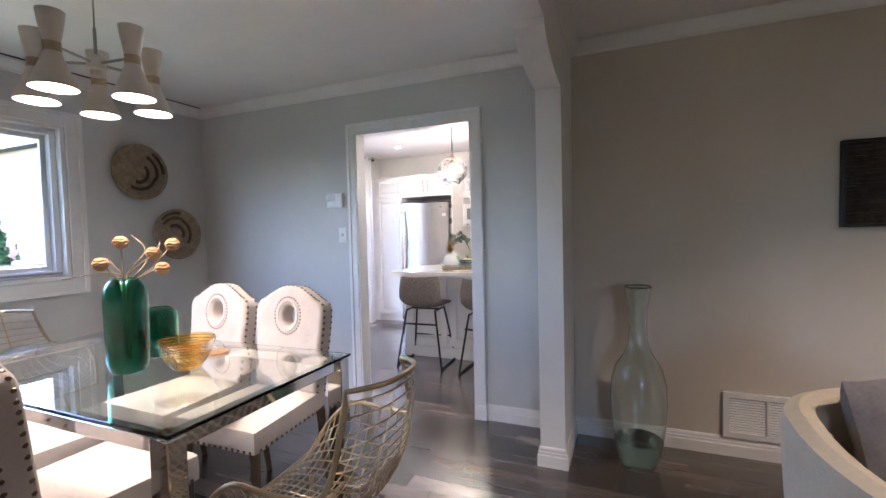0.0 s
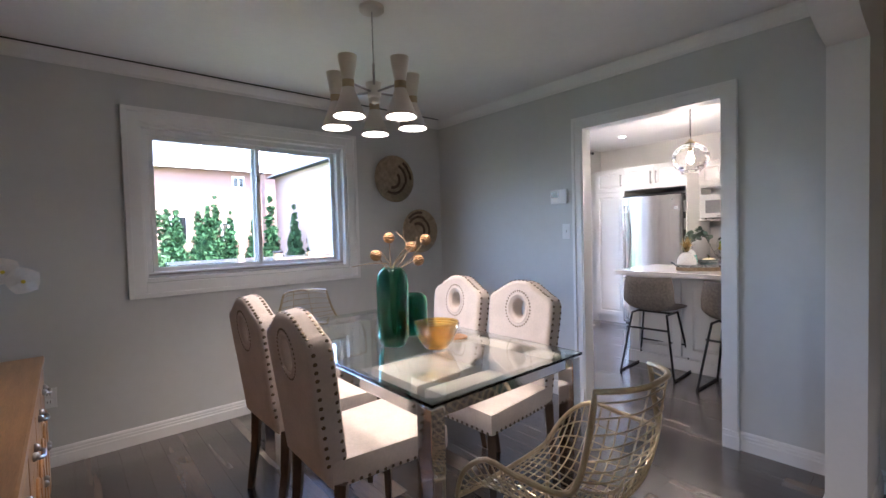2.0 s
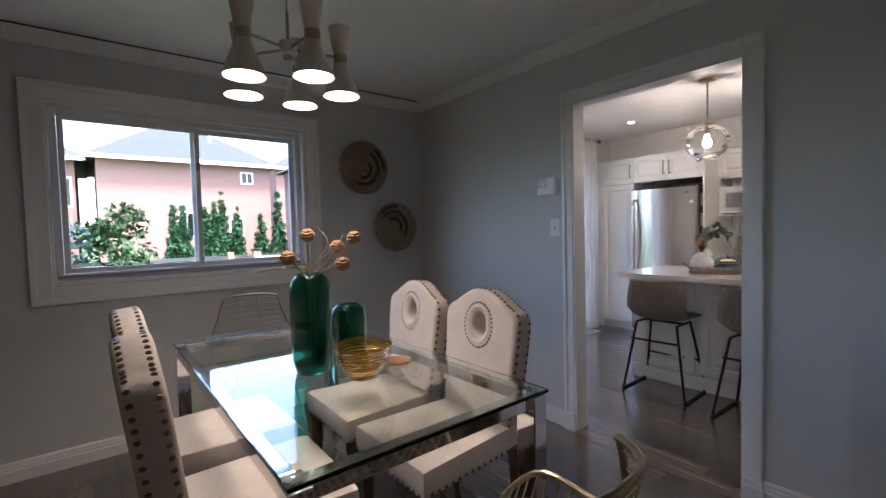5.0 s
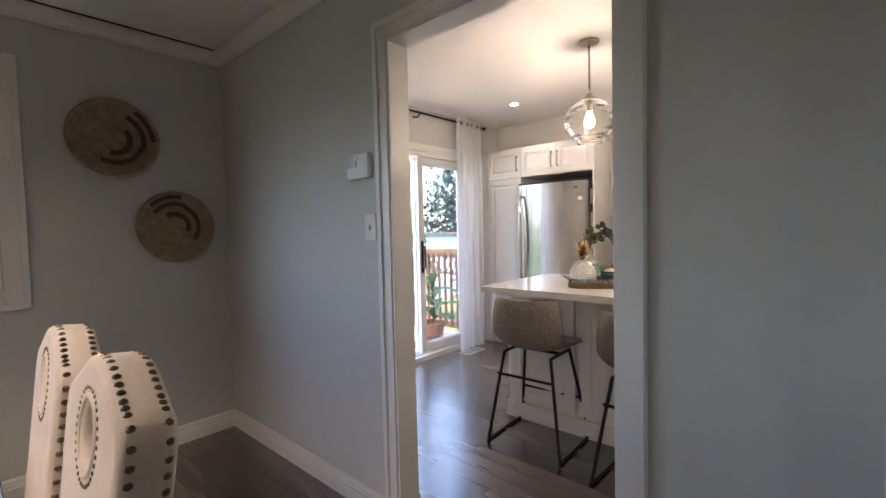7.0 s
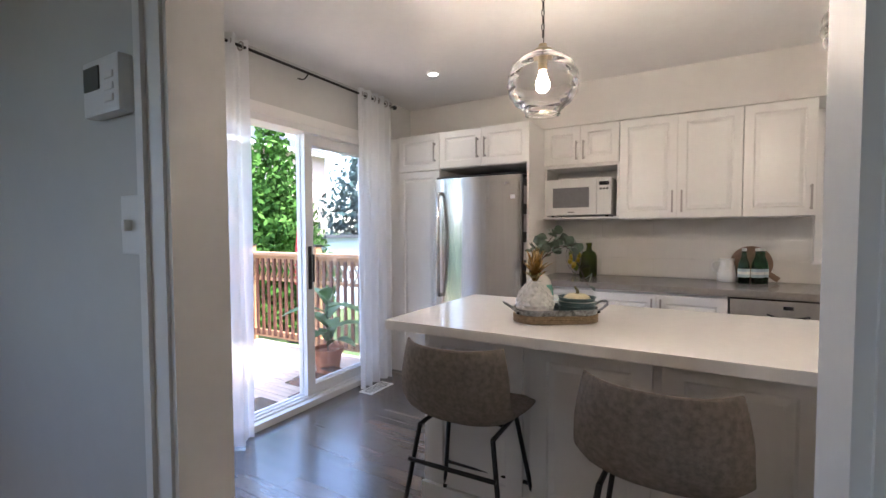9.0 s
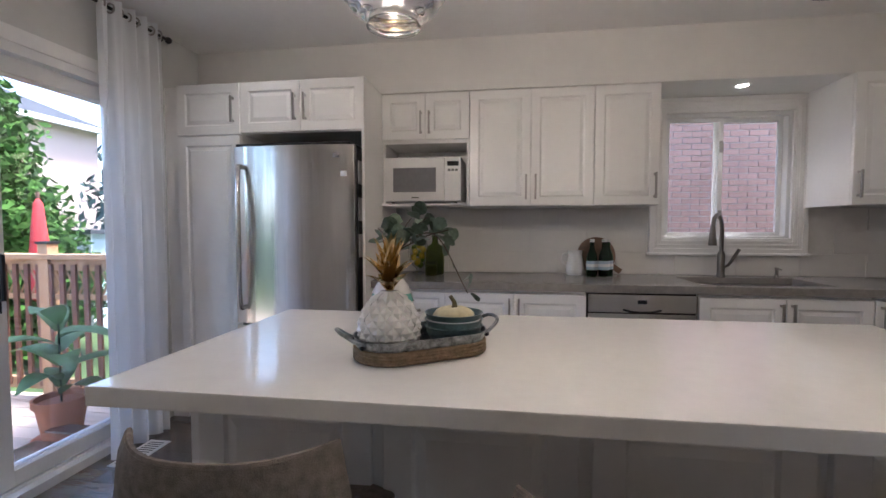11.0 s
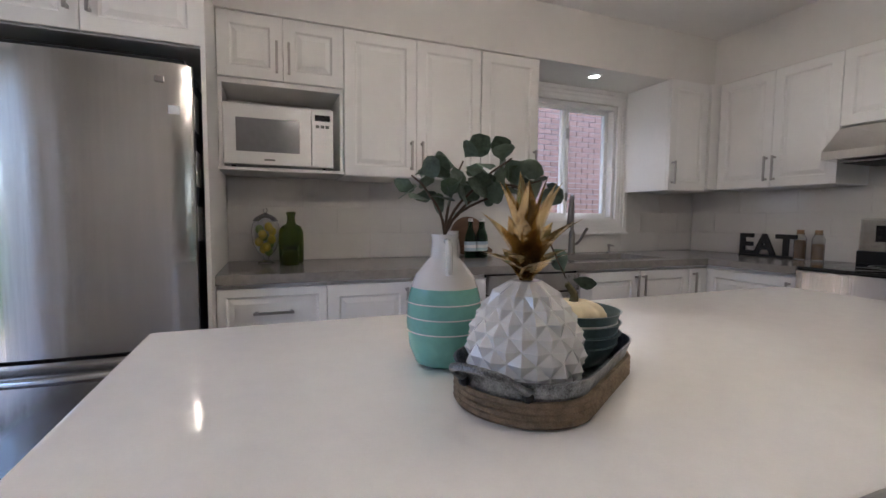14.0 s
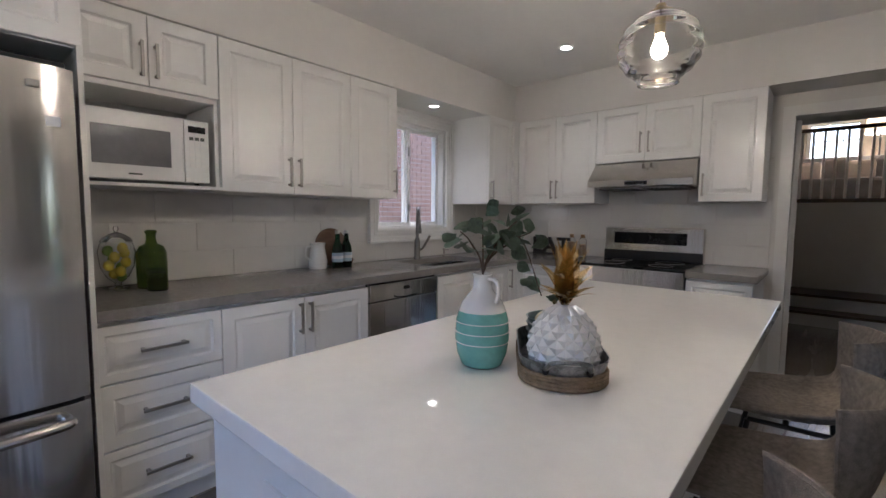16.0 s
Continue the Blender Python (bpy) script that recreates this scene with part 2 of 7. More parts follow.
def B():
    return bmesh.new()


def box(bm, x0, x1, y0, y1, z0, z1, bev=0.0):
    vs = [bm.verts.new((x, y, z)) for x in (x0, x1) for y in (y0, y1) for z in (z0, z1)]
    fs = [bm.faces.new([vs[i] for i in q]) for q in ((0, 1, 3, 2), (4, 6, 7, 5), (0, 4, 5, 1), (2, 3, 7, 6), (0, 2, 6, 4), (1, 5, 7, 3))]
    if bev:
        es = list({e for f in fs for e in f.edges})
        bmesh.ops.bevel(bm, geom=es, offset=bev, segments=2, affect="EDGES", profile=0.7)
    return bm


def lathe(bm, prof, seg=32, cx=0, cy=0, cz=0, sx=1, sy=1):
    rings = []
    for r, z in prof:
        if r < 1e-5:
            rings.append([bm.verts.new((cx, cy, cz + z))])
        else:
            rings.append([bm.verts.new((cx + sx * r * math.cos(2 * math.pi * i / seg), cy + sy * r * math.sin(2 * math.pi * i / seg), cz + z)) for i in range(seg)])
    for a, b in zip(rings, rings[1:]):
        for i in range(seg):
            j = (i + 1) % seg
            q = [a[i % len(a)], a[j % len(a)], b[j % len(b)], b[i % len(b)]]
            q = [v for k, v in enumerate(q) if v not in q[:k]]
            if len(q) > 2:
                bm.faces.new(q)
    return bm


def tube(bm, pts, r, seg=8, closed=False, r2=None):
    pts = [Vector(p) for p in pts]
    n = len(pts)
    up = Vector((0, 0, 1))
    rings = []
    prev = None
    for i, p in enumerate(pts):
        a = pts[(i - 1) % n] if closed or i else p
        b = pts[(i + 1) % n] if closed or i < n - 1 else p
        t = (b - a).normalized()
        if prev is None:
            s = t.cross(up)
            if s.length < 0.1:
                s = t.cross(Vector((1, 0, 0)))
        else:
            s = prev - t * prev.dot(t)
        s.normalize()
        prev = s
        u = s.cross(t)
        rr = r if r2 is None else r + (r2 - r) * i / max(1, n - 1)
        rings.append([bm.verts.new(p + rr * (s * math.cos(2 * math.pi * k / seg) + u * math.sin(2 * math.pi * k / seg))) for k in range(seg)])
    for i in range(n if closed else n - 1):
        a, b = rings[i], rings[(i + 1) % n]
        for k in range(seg):
            bm.faces.new((a[k], a[(k + 1) % seg], b[(k + 1) % seg], b[k]))
    if not closed:
        bm.faces.new(rings[0][::-1])
        bm.faces.new(rings[-1])
    return bm


def arc(pts, n=6):
    """A smooth line through the points."""
    P = [Vector(p) for p in pts]
    P = [2 * P[0] - P[1]] + P + [2 * P[-1] - P[-2]]
    out = []
    for i in range(1, len(P) - 2):
        a, b, c, d = P[i - 1:i + 3]
        for k in range(n):
            t = k / n
            out.append(0.5 * (2 * b + (c - a) * t + (2 * a - 5 * b + 4 * c - d) * t * t + (3 * b - a - 3 * c + d) * t ** 3))
    out.append(P[-2])
    return out


def sweep(bm, prof, pts, normals):
    """A moulding: profile (out, z) carried along pts; normals point out of the wall."""
    rings = []
    for p, nrm in zip(pts, normals):
        rings.append([bm.verts.new((p[0] + nrm[0] * o, p[1] + nrm[1] * o, p[2] + z)) for o, z in prof])
    k = len(prof)
    for a, b in zip(rings, rings[1:]):
        for i in range(k):
            bm.faces.new((a[i], a[(i + 1) % k], b[(i + 1) % k], b[i]))
    bm.faces.new(rings[0][::-1])
    bm.faces.new(rings[-1])
    return bm


def ball(bm, x, y, z, r, seg=12, sz=1.0):
    lathe(bm, [(r * math.sin(math.pi * k / 8), -r * sz * math.cos(math.pi * k / 8)) for k in range(9)], seg, x, y, z)
    return bm


def wall_y(bm, y0, y1, x0, x1, z0, z1, holes):
    """A wall that runs along x, with rectangular holes (x0, x1, z0, z1) in order of x."""
    x = x0
    for a, b, c, d in holes:
        box(bm, x, a, y0, y1, z0, z1)
        if c > z0:
            box(bm, a, b, y0, y1, z0, c)
        if d < z1:
            box(bm, a, b, y0, y1, d, z1)
        x = b
    box(bm, x, x1, y0, y1, z0, z1)
    return bm


def wall_x(bm, x0, x1, y0, y1, z0, z1, holes):
    y = y0
    for a, b, c, d in holes:
        box(bm, x0, x1, y, a, z0, z1)
        if c > z0:
            box(bm, x0, x1, a, b, z0, c)
        if d < z1:
            box(bm, x0, x1, a, b, d, z1)
        y = b
    box(bm, x0, x1, y, y1, z0, z1)
    return bm


# ---- the shell of the house ----
H = 2.46
XW, YD, YK, XR, YB = -3.045, 3.03, 3.12, 1.93, 6.555
struct("subfloor", box(B(), -3.2, 9, -4.2, 6.7, -0.12, -0.012), WOODD, "dark subfloor under the hardwood planks", "floor")
struct("wall_west", wall_x(B(), -3.26, XW, -4.2, 6.7, 0, H + 0.1, [(0.46, 1.95, 1.05, 2.09), (4.12, 5.68, 0.0, 2.05)]), WALL, "pale grey painted wall with window and patio door", "wall")
struct("wall_dining_north", wall_y(B(), YD, YK - 0.03, XW, 0.12, 0, H + 0.1, [(-1.405, -0.470, 0, 2.075)]), WALL, "pale grey painted wall with a cased doorway", "wall")
struct("wall_living_north", box(B(), 0.12, 4.6, YD, YK - 0.03, 0, H + 0.1), BEIGE, "warm beige painted living room wall", "wall")
struct("wall_kitchen_south", wall_y(B(), YK - 0.03, YK, XW, XR, 0, H + 0.1, [(-1.405, -0.470, 0, 2.075)]), KWALL, "off-white kitchen wall with a doorway", "wall")
KITCHEN = (-0.06, 0.045)
ORIGIN[:] = KITCHEN
struct("wall_kitchen_north", wall_y(B(), YB, 6.75, XW, XR + 0.12, 0, H + 0.1, [(0.25, 1.10, 1.145, 2.035)]), KWALL, "off-white kitchen wall with a small window", "wall")
struct("wall_kitchen_east", wall_x(B(), XR, XR + 0.12, YK - 0.06, YB, 0, H + 0.1, [(3.30, 4.10, 0, 1.97)]), KWALL, "off-white kitchen wall with an opening to the hall", "wall")
ORIGIN[:] = (0, 0)
# the hole is no known window; it is added to light the room
struct("wall_south", wall_y(B(), -4.2, -4.05, XW, 4.6, 0, H + 0.1, [(2.05, 2.7, 0.8, 2.1)]), BEIGE, "unseen beige wall behind with an opening added to let in light", "wall")
struct("wall_dining_south", box(B(), XW, 0.06, -0.68, -0.56, 0, H + 0.1), WALL, "pale grey wall behind the sideboard", "wall")
struct("wall_east", box(B(), 4.6, 4.75, -4.2, YD, 0, H + 0.1), BEIGE, "beige living room end wall", "wall")
struct("ceiling_dining", box(B(), XW, 0.06, -0.7, YD, H, H + 0.1), CEIL, "flat white ceiling", "ceiling")
struct("ceiling_living", box(B(), 0.2, 4.6, -4.1, YD, H, H + 0.1), CEIL, "flat white ceiling", "ceiling")
ORIGIN[:] = KITCHEN
struct("ceiling_kitchen", box(B(), XW, XR, YK - 0.06, YB, H, H + 0.1), CEIL, "flat white kitchen ceiling", "ceiling")

ORIGIN[:] = (0, 0)
# wing wall and arched beam between dining and living room
bm = B()
box(bm, 0.06, 0.195, 2.555, YD, 0, 2.06)
prof = [(YD, 2.06), (2.555, 2.06)] + [(2.555 - 0.50 * math.sin(a), 2.06 + 0.15 * (1 - math.cos(a)) ** 0.9) for a in [math.pi / 2 * k / 8 for k in range(1, 9)]] + [(-0.1, 2.23), (-0.6, 2.06), (-0.6, H), (YD, H)]
lo = [bm.verts.new((0.06, y, z)) for y, z in prof]
hi = [bm.verts.new((0.195, y, z)) for y, z in prof]
bm.faces.new(lo)
bm.faces.new(hi[::-1])
for i in range(len(prof)):
    j = (i + 1) % len(prof)
    bm.faces.new((lo[j], lo[i], hi[i], hi[j]))
box(bm, 0.06, 0.195, -4.05, -0.6, 0, H)
struct("wall_wing", bm, TRIM, "white painted wing wall with an arched beam", "wall")

BASE = [(0, 0), (0.016, 0), (0.016, 0.062), (0.012, 0.068), (0.012, 0.082), (0.009, 0.086), (0.009, 0.098), (0.004, 0.108), (0, 0.11)]
CROWN = [(0, 0), (0.010, 0.0), (0.014, 0.018), (0.035, 0.040), (0.052, 0.062), (0.058, 0.078), (0, 0.078)]


def run(name, prof, pts, nrm, label, category, z=0.0, material=None):
    struct(name, sweep(B(), prof, [(x, y, z) for x, y in pts], nrm), material or TRIM, label, category)


run("baseboard_dining", BASE, [(XW, -0.56), (XW, YD), (-1.49, YD)], [(1, 0), (1, -1), (0, -1)], "white stepped baseboard", "baseboard")
run("baseboard_dining_east", BASE, [(-0.405, YD), (0.06, YD), (0.06, 2.555), (0.195, 2.555), (0.195, YD), (4.6, YD)], [(0, -1), (-1, -1), (-1, -1), (1, -1), (1, -1), (0, -1)], "white stepped baseboard round the wing wall", "baseboard")
run("baseboard_kitchen", BASE, [(XW, YK), (XW, 4.0)], [(1, 0), (1, 0)], "white stepped baseboard", "baseboard")
run("crown_dining", CROWN, [(XW, -0.56), (XW, YD), (0.06, YD)], [(1, 0), (1, -1), (0, -1)], "white crown moulding", "trim", H - 0.082)
run("crown_living", CROWN, [(0.195, -0.5), (0.195, YD), (4.6, YD)], [(1, 0), (1, -1), (0, -1)], "white crown moulding", "trim", H - 0.082)
# solid black strip standing in for the shade between crown and ceiling
run("crown_shadow_strip", [(0, 0), (0.068, 0), (0.068, 0.006), (0, 0.006)], [(XW, -0.56), (XW, YD)], [(1, 0), (1, 0)], "thin black strip drawn as the shadow line over the crown moulding", "trim", H - 0.0065, BLACK)


def casing_y(name, y, out, x0, x1, z1, w, z0=None, label="white moulded door casing"):
    """Casing round an opening in a wall along x: out is -1 or 1."""
    bm = B()
    for d0, d, ww, e in ((0, 0.016, w, 0.0), (0.016, 0.024, w * 0.35, 0.003)):
        ya, yb = sorted((y + out * d0, y + out * d))
        o, q = w - ww, w - e
        zb = 0 if z0 is None else z0 - q
        box(bm, x0 - q, x0 - o, ya, yb, zb, z1 + q)
        box(bm, x1 + o, x1 + q, ya, yb, zb, z1 + q)
        box(bm, x0 - o, x1 + o, ya, yb, z1 + o, z1 + q)
        if z0 is not None:
            box(bm, x0 - o, x1 + o, ya, yb, z0 - q, z0 - o)
    if z0 is None:
        for a, b in ((x0 - w - 0.008, x0 + 0.006), (x1 - 0.006, x1 + w + 0.008)):
            ya, yb = sorted((y, y + out * 0.032))
            box(bm, a, b, ya, yb, 0, 0.075)
            box(bm, a + 0.004, b - 0.004, ya + 0.004, yb - 0.003, 0.075, 0.105)
    return struct(name, bm, TRIM, label, "trim")


casing_y("door_1", YD, -1, -1.405, -0.470, 2.075, 0.075)
casing_y("door_2", YK, 1, -1.405, -0.470, 2.075, 0.075)
bm = B()
box(bm, -1.405, -1.393, YD - 0.01, YK + 0.01, 0, 2.075)
box(bm, -0.482, -0.470, YD - 0.01, YK + 0.01, 0, 2.075)
box(bm, -1.393, -0.482, YD - 0.01, YK + 0.01, 2.063, 2.075)
struct("door_lining", bm, TRIM, "white door jamb lining", "trim")

# dining window
w1 = thing("window_1", "white sliding window with two panes and wide casing", "window", XW, 0, 0, 0, kind="structure")


def win_frame_x(parent, name, x0, x1, y0, y1, z0, z1, t, m=TRIM, label=""):
    bm = B()
    box(bm, x0, x1, y0, y0 + t, z0, z1, 0.003)
    box(bm, x0, x1, y1 - t, y1, z0, z1, 0.003)
    box(bm, x0, x1, y0 + t, y1 - t, z0, z0 + t, 0.003)
    box(bm, x0, x1, y0 + t, y1 - t, z1 - t, z1, 0.003)
    return part(name, bm, m, parent, label)


def pane_ob(parent, x0, x1, y0, y1, z0, z1, name="pane", m=PANE):
    p = part(name, box(B(), x0, x1, y0, y1, z0, z1), m, parent)
    p.visible_shadow = False
    return p


win_frame_x(w1, "window_casing", 0, 0.018, 0.372, 2.055, 0.945, 2.188, 0.095)
win_frame_x(w1, "casing_bead", 0.018, 0.028, 0.372, 2.055, 0.945, 2.188, 0.03)
win_frame_x(w1, "jamb_liner", -0.14, 0.004, 0.455, 1.955, 1.045, 2.095, 0.025)
win_frame_x(w1, "window_frame", -0.13, -0.05, 0.482, 1.928, 1.072, 2.068, 0.035, PLASTW)
sa = win_frame_x(w1, "sash", -0.085, -0.06, 0.519, 1.245, 1.109, 2.031, 0.03, PLASTW)
pane_ob(sa, -0.075, -0.071, 0.549, 1.215, 1.139, 2.001)
sb = win_frame_x(w1, "sash", -0.12, -0.095, 1.195, 1.89, 1.109, 2.031, 0.03, PLASTW)
pane_ob(sb, -0.11, -0.106, 1.225, 1.86, 1.139, 2.001)
part("sash_lock", box(B(), -0.06, -0.045, 1.215, 1.24, 1.75, 1.80, 0.004), NICKEL, w1)
part("window_track", box(B(), -0.05, -0.035, 0.49, 1.92, 1.085, 1.097), NICKEL, w1)

# patio door
pd = thing("door_3", "white sliding patio door standing half open", "patio door", XW, 0.06, 0, 0, kind="structure")
bm = B()
box(bm, -0.16, 0.012, 4.06, 4.10, 0, 2.05)
box(bm, -0.16, 0.012, 5.58, 5.62, 0, 2.05)
box(bm, -0.16, 0.012, 4.10, 5.58, 2.005, 2.05)
box(bm, -0.18, 0.02, 4.10, 5.58, 0, 0.045)
for k in range(3):
    box(bm, -0.14 + 0.05 * k, -0.13 + 0.05 * k, 4.10, 5.58, 0.045, 0.058)
part("door_frame", bm, PLASTW, pd)
win_frame_x(pd, "door_casing", 0, 0.018, 3.99, 5.69, -0.06, 2.12, 0.07)
for xx in (-0.085, -0.135):
    d = win_frame_x(pd, "sliding_panel", xx, xx + 0.04, 4.825, 5.58, 0.058, 2.005, 0.075, PLASTW)
    pane_ob(d, xx + 0.017, xx + 0.022, 4.90, 5.505, 0.133, 1.93)
hb = B()
tube(hb, [(-0.04, 4.86, 0.92), (-0.005, 4.86, 0.92), (-0.005, 4.86, 1.12), (-0.04, 4.86, 1.12)], 0.009, 8)
box(hb, -0.045, -0.038, 4.845, 4.875, 0.86, 1.18)
part("door_handle", hb, BLACK, pd, "black pull handle")
part("outer_handle", box(B(), -0.155, -0.136, 4.93, 4.955, 0.88, 1.16, 0.006), RAILM, pd, "wooden outer pull")

# kitchen window
ORIGIN[:] = KITCHEN
w2 = thing("window_2", "white sliding kitchen window over the sink", "window", 0, YB, 0, 0, kind="structure")


def frame_y(parent, name, y0, y1, x0, x1, z0, z1, t, m=TRIM):
    bm = B()
    box(bm, x0, x0 + t, y0, y1, z0, z1, 0.003)
    box(bm, x1 - t, x1, y0, y1, z0, z1, 0.003)
    box(bm, x0 + t, x1 - t, y0, y1, z0, z0 + t, 0.003)
    box(bm, x0 + t, x1 - t, y0, y1, z1 - t, z1, 0.003)
    return part(name, bm, m, parent)


frame_y(w2, "window_casing", -0.02, 0, 0.172, 1.178, 1.064, 2.126, 0.10)
frame_y(w2, "casing_bead", -0.034, -0.02, 0.172, 1.178, 1.064, 2.126, 0.03)
frame_y(w2, "casing_bead", -0.027, -0.02, 0.217, 1.133, 1.109, 2.081, 0.014)
frame_y(w2, "casing_bead", -0.025, -0.02, 0.246, 1.104, 1.138, 2.052, 0.012)
part("window_sill", box(B(), 0.16, 1.19, -0.045, 0, 1.046, 1.064, 0.006), TRIM, w2)
frame_y(w2, "window_frame", 0.02, 0.13, 0.255, 1.095, 1.15, 2.03, 0.03, PLASTW)
s1 = frame_y(w2, "sash", 0.04, 0.065, 0.285, 0.665, 1.18, 2.0, 0.028, PLASTW)
p1 = part("pane", box(B(), 0.313, 0.637, 0.05, 0.054, 1.208, 1.972), PANE, s1)
s2 = frame_y(w2, "sash", 0.08, 0.105, 0.625, 1.065, 1.18, 2.0, 0.028, PLASTW)
p2 = part("pane", box(B(), 0.653, 1.037, 0.09, 0.094, 1.208, 1.972), PANE, s2)
p1.visible_shadow = p2.visible_shadow = False
part("sash_latch", box(B(), 0.64, 0.665, 0.03, 0.04, 1.30, 1.36, 0.004), NICKEL, w2)
part("sash_latch", box(B(), 0.64, 0.665, 0.03, 0.04, 1.76, 1.84, 0.004), NICKEL, w2)

# bulkhead over the wall cabinets
bm = B()
box(bm, XW, XR, 6.15, YB, 2.128, H)
box(bm, 1.60, XR, YK - 0.04, 6.15, 2.128, H)
struct("bulkhead", bm, KWALL, "off-white boxed bulkhead over the wall cabinets", "bulkhead")

# ---- dining room ----
ORIGIN[:] = (-0.005, 0.035)


def from_curve(name, splines, depth, bevel, res=2):
    """A flat outline with holes, given thickness and rounded edges, as a mesh; it lies in x and y."""
    cu = bpy.data.curves.new(name, "CURVE")
    cu.dimensions, cu.fill_mode, cu.extrude, cu.bevel_depth, cu.bevel_resolution = "2D", "BOTH", depth / 2 - bevel, bevel, res
    for pts in splines:
        sp = cu.splines.new("POLY")
        sp.points.add(len(pts) - 1)
        for p, q in zip(sp.points, pts):
            p.co = (q[0], q[1], 0, 1)
        sp.use_cyclic_u = True
    ob = new(name, cu)
    bpy.context.view_layer.update()
    me = bpy.data.meshes.new_from_object(ob.evaluated_get(bpy.context.evaluated_depsgraph_get()))
    bpy.data.objects.remove(ob)
    return me


def studs(bm, pts, r=0.008):
    for p, n in pts:
        p, n = Vector(p), Vector(n).normalized()
        t = n.orthogonal().normalized()
        u = n.cross(t)
        ring = [bm.verts.new(p + r * (t * math.cos(k * math.pi / 3) + u * math.sin(k * math.pi / 3))) for k in range(6)]
        mid = [bm.verts.new(p + n * r * 0.45 + 0.6 * r * (t * math.cos(k * math.pi / 3) + u * math.sin(k * math.pi / 3))) for k in range(6)]
        for k in range(6):
            bm.faces.new((ring[k], ring[(k + 1) % 6], mid[(k + 1) % 6], mid[k]))
        bm.faces.new(mid)


def back_outline():
    half = [(0.175, 0.0), (0.178, 0.10), (0.186, 0.22), (0.197, 0.36), (0.201, 0.45), (0.197, 0.478), (0.184, 0.494), (0.165, 0.502), (0.147, 0.511), (0.130, 0.523), (0.112, 0.534), (0.092, 0.545), (0.072, 0.557), (0.052, 0.566), (0.026, 0.571), (0.0, 0.572)]
    return half + [(-x, z) for x, z in half[-2::-1]]


def dining_chair(x, y, rz):
    ch = thing("dining_chair", "cream upholstered dining chair with keyhole back and nailhead trim", "chair", x, y, 0, rz, "chairs round the table")
    hole = [(0.062 * math.cos(a), 0.435 + 0.075 * math.sin(a)) for a in [2 * math.pi * k / 28 for k in range(28)]]
    out = back_outline()
    me = from_curve("backrest", [out, hole], 0.10, 0.022, 3)
    me.materials.append(LINEN)
    for p in me.polygons:
        p.use_smooth = True
    bk = new("backrest", me)
    bk.parent = ch
    tilt = Matrix.Translation((0, -0.22, 0.45)) @ pose(0, 0, 0, 97, 0, 0)
    bk.matrix_local = tilt
    pts = []
    for a, b in zip(out, out[1:]):
        a, b = Vector((*a, 0)), Vector((*b, 0))
        if (a - b).length < 0.001:
            continue
        n = Vector(((b - a).y, -(b - a).x, 0))
        k = max(1, round((b - a).length / 0.036))
        for i in range(k):
            q = a + (b - a) * (i + 0.5) / k
            if q.y > 0.02:
                for dz in (-0.03, 0.03):
                    pts.append((tilt @ (q + n.normalized() * 0.02 + Vector((0, 0, dz))), tilt.to_3x3() @ n))
    bm = B()
    studs(bm, pts, 0.0095)
    for sgn in (-1, 1):
        studs(bm, [(tilt @ Vector((0.084 * math.cos(a), 0.435 + 0.098 * math.sin(a), sgn * 0.05)), tilt.to_3x3() @ Vector((0, 0, sgn))) for a in [2 * math.pi * k / 34 for k in range(34)]], 0.0055)
    tagged(part("nailhead_trim", bm, STUD, ch, "antique bronze nailheads", True), kind="stuff")
    bm = B()
    for sgn in (-1, 1):
        tube(bm, [tilt @ Vector((0.066 * math.cos(a), 0.435 + 0.079 * math.sin(a), sgn * 0.046)) for a in [2 * math.pi * k / 28 for k in range(28)]], 0.008, 8, True)
    part("keyhole_piping", bm, LINEN, ch, "", True)
    bm = B()
    box(bm, -0.225, 0.225, -0.25, 0.27, 0.40, 0.50, 0.03)
    for v in bm.verts:
        k = (v.co.y + 0.25) / 0.52
        v.co.x *= 0.90 + 0.16 * k
        if v.co.z > 0.47:
            v.co.z += 0.018 * (1 - (v.co.x / 0.25) ** 2)
    part("seat", bm, LINEN, ch, "", True)
    bm = B()
    pts = []
    for k in range(14):
        f = (k + 0.5) / 14
        yy = -0.22 + 0.47 * f
        xx = 0.225 * (0.90 + 0.16 * (yy + 0.25) / 0.52)
        pts += [((xx, yy, 0.415), (1, 0, 0)), ((-xx, yy, 0.415), (-1, 0, 0)), ((-0.23 + 0.46 * f, 0.27, 0.415), (0, 1, 0))]
    studs(bm, pts, 0.008)
    tagged(part("seat_nailheads", bm, STUD, ch, "antique bronze nailheads", True), kind="stuff")
    for sx in (-1, 1):
        for yy, dy in ((-0.21, -0.05), (0.23, 0.0)):
            bm = B()
            tube(bm, [(sx * 0.2, yy, 0.42), (sx * 0.2, yy + dy * 0.3, 0.22), (sx * 0.2, yy + dy, 0.0)], 0.030, 4, r2=0.019)
            part("leg", bm, WOODD, ch)
    return ch


c0 = dining_chair(-1.66, 1.69, 179)
for cx, cy, rz in ((-1.15, 1.735, 181), (-1.80, 1.025, 1), (-1.215, 1.01, -1)):
    copy_thing(c0, pose(cx, cy, 0, 0, 0, rz))

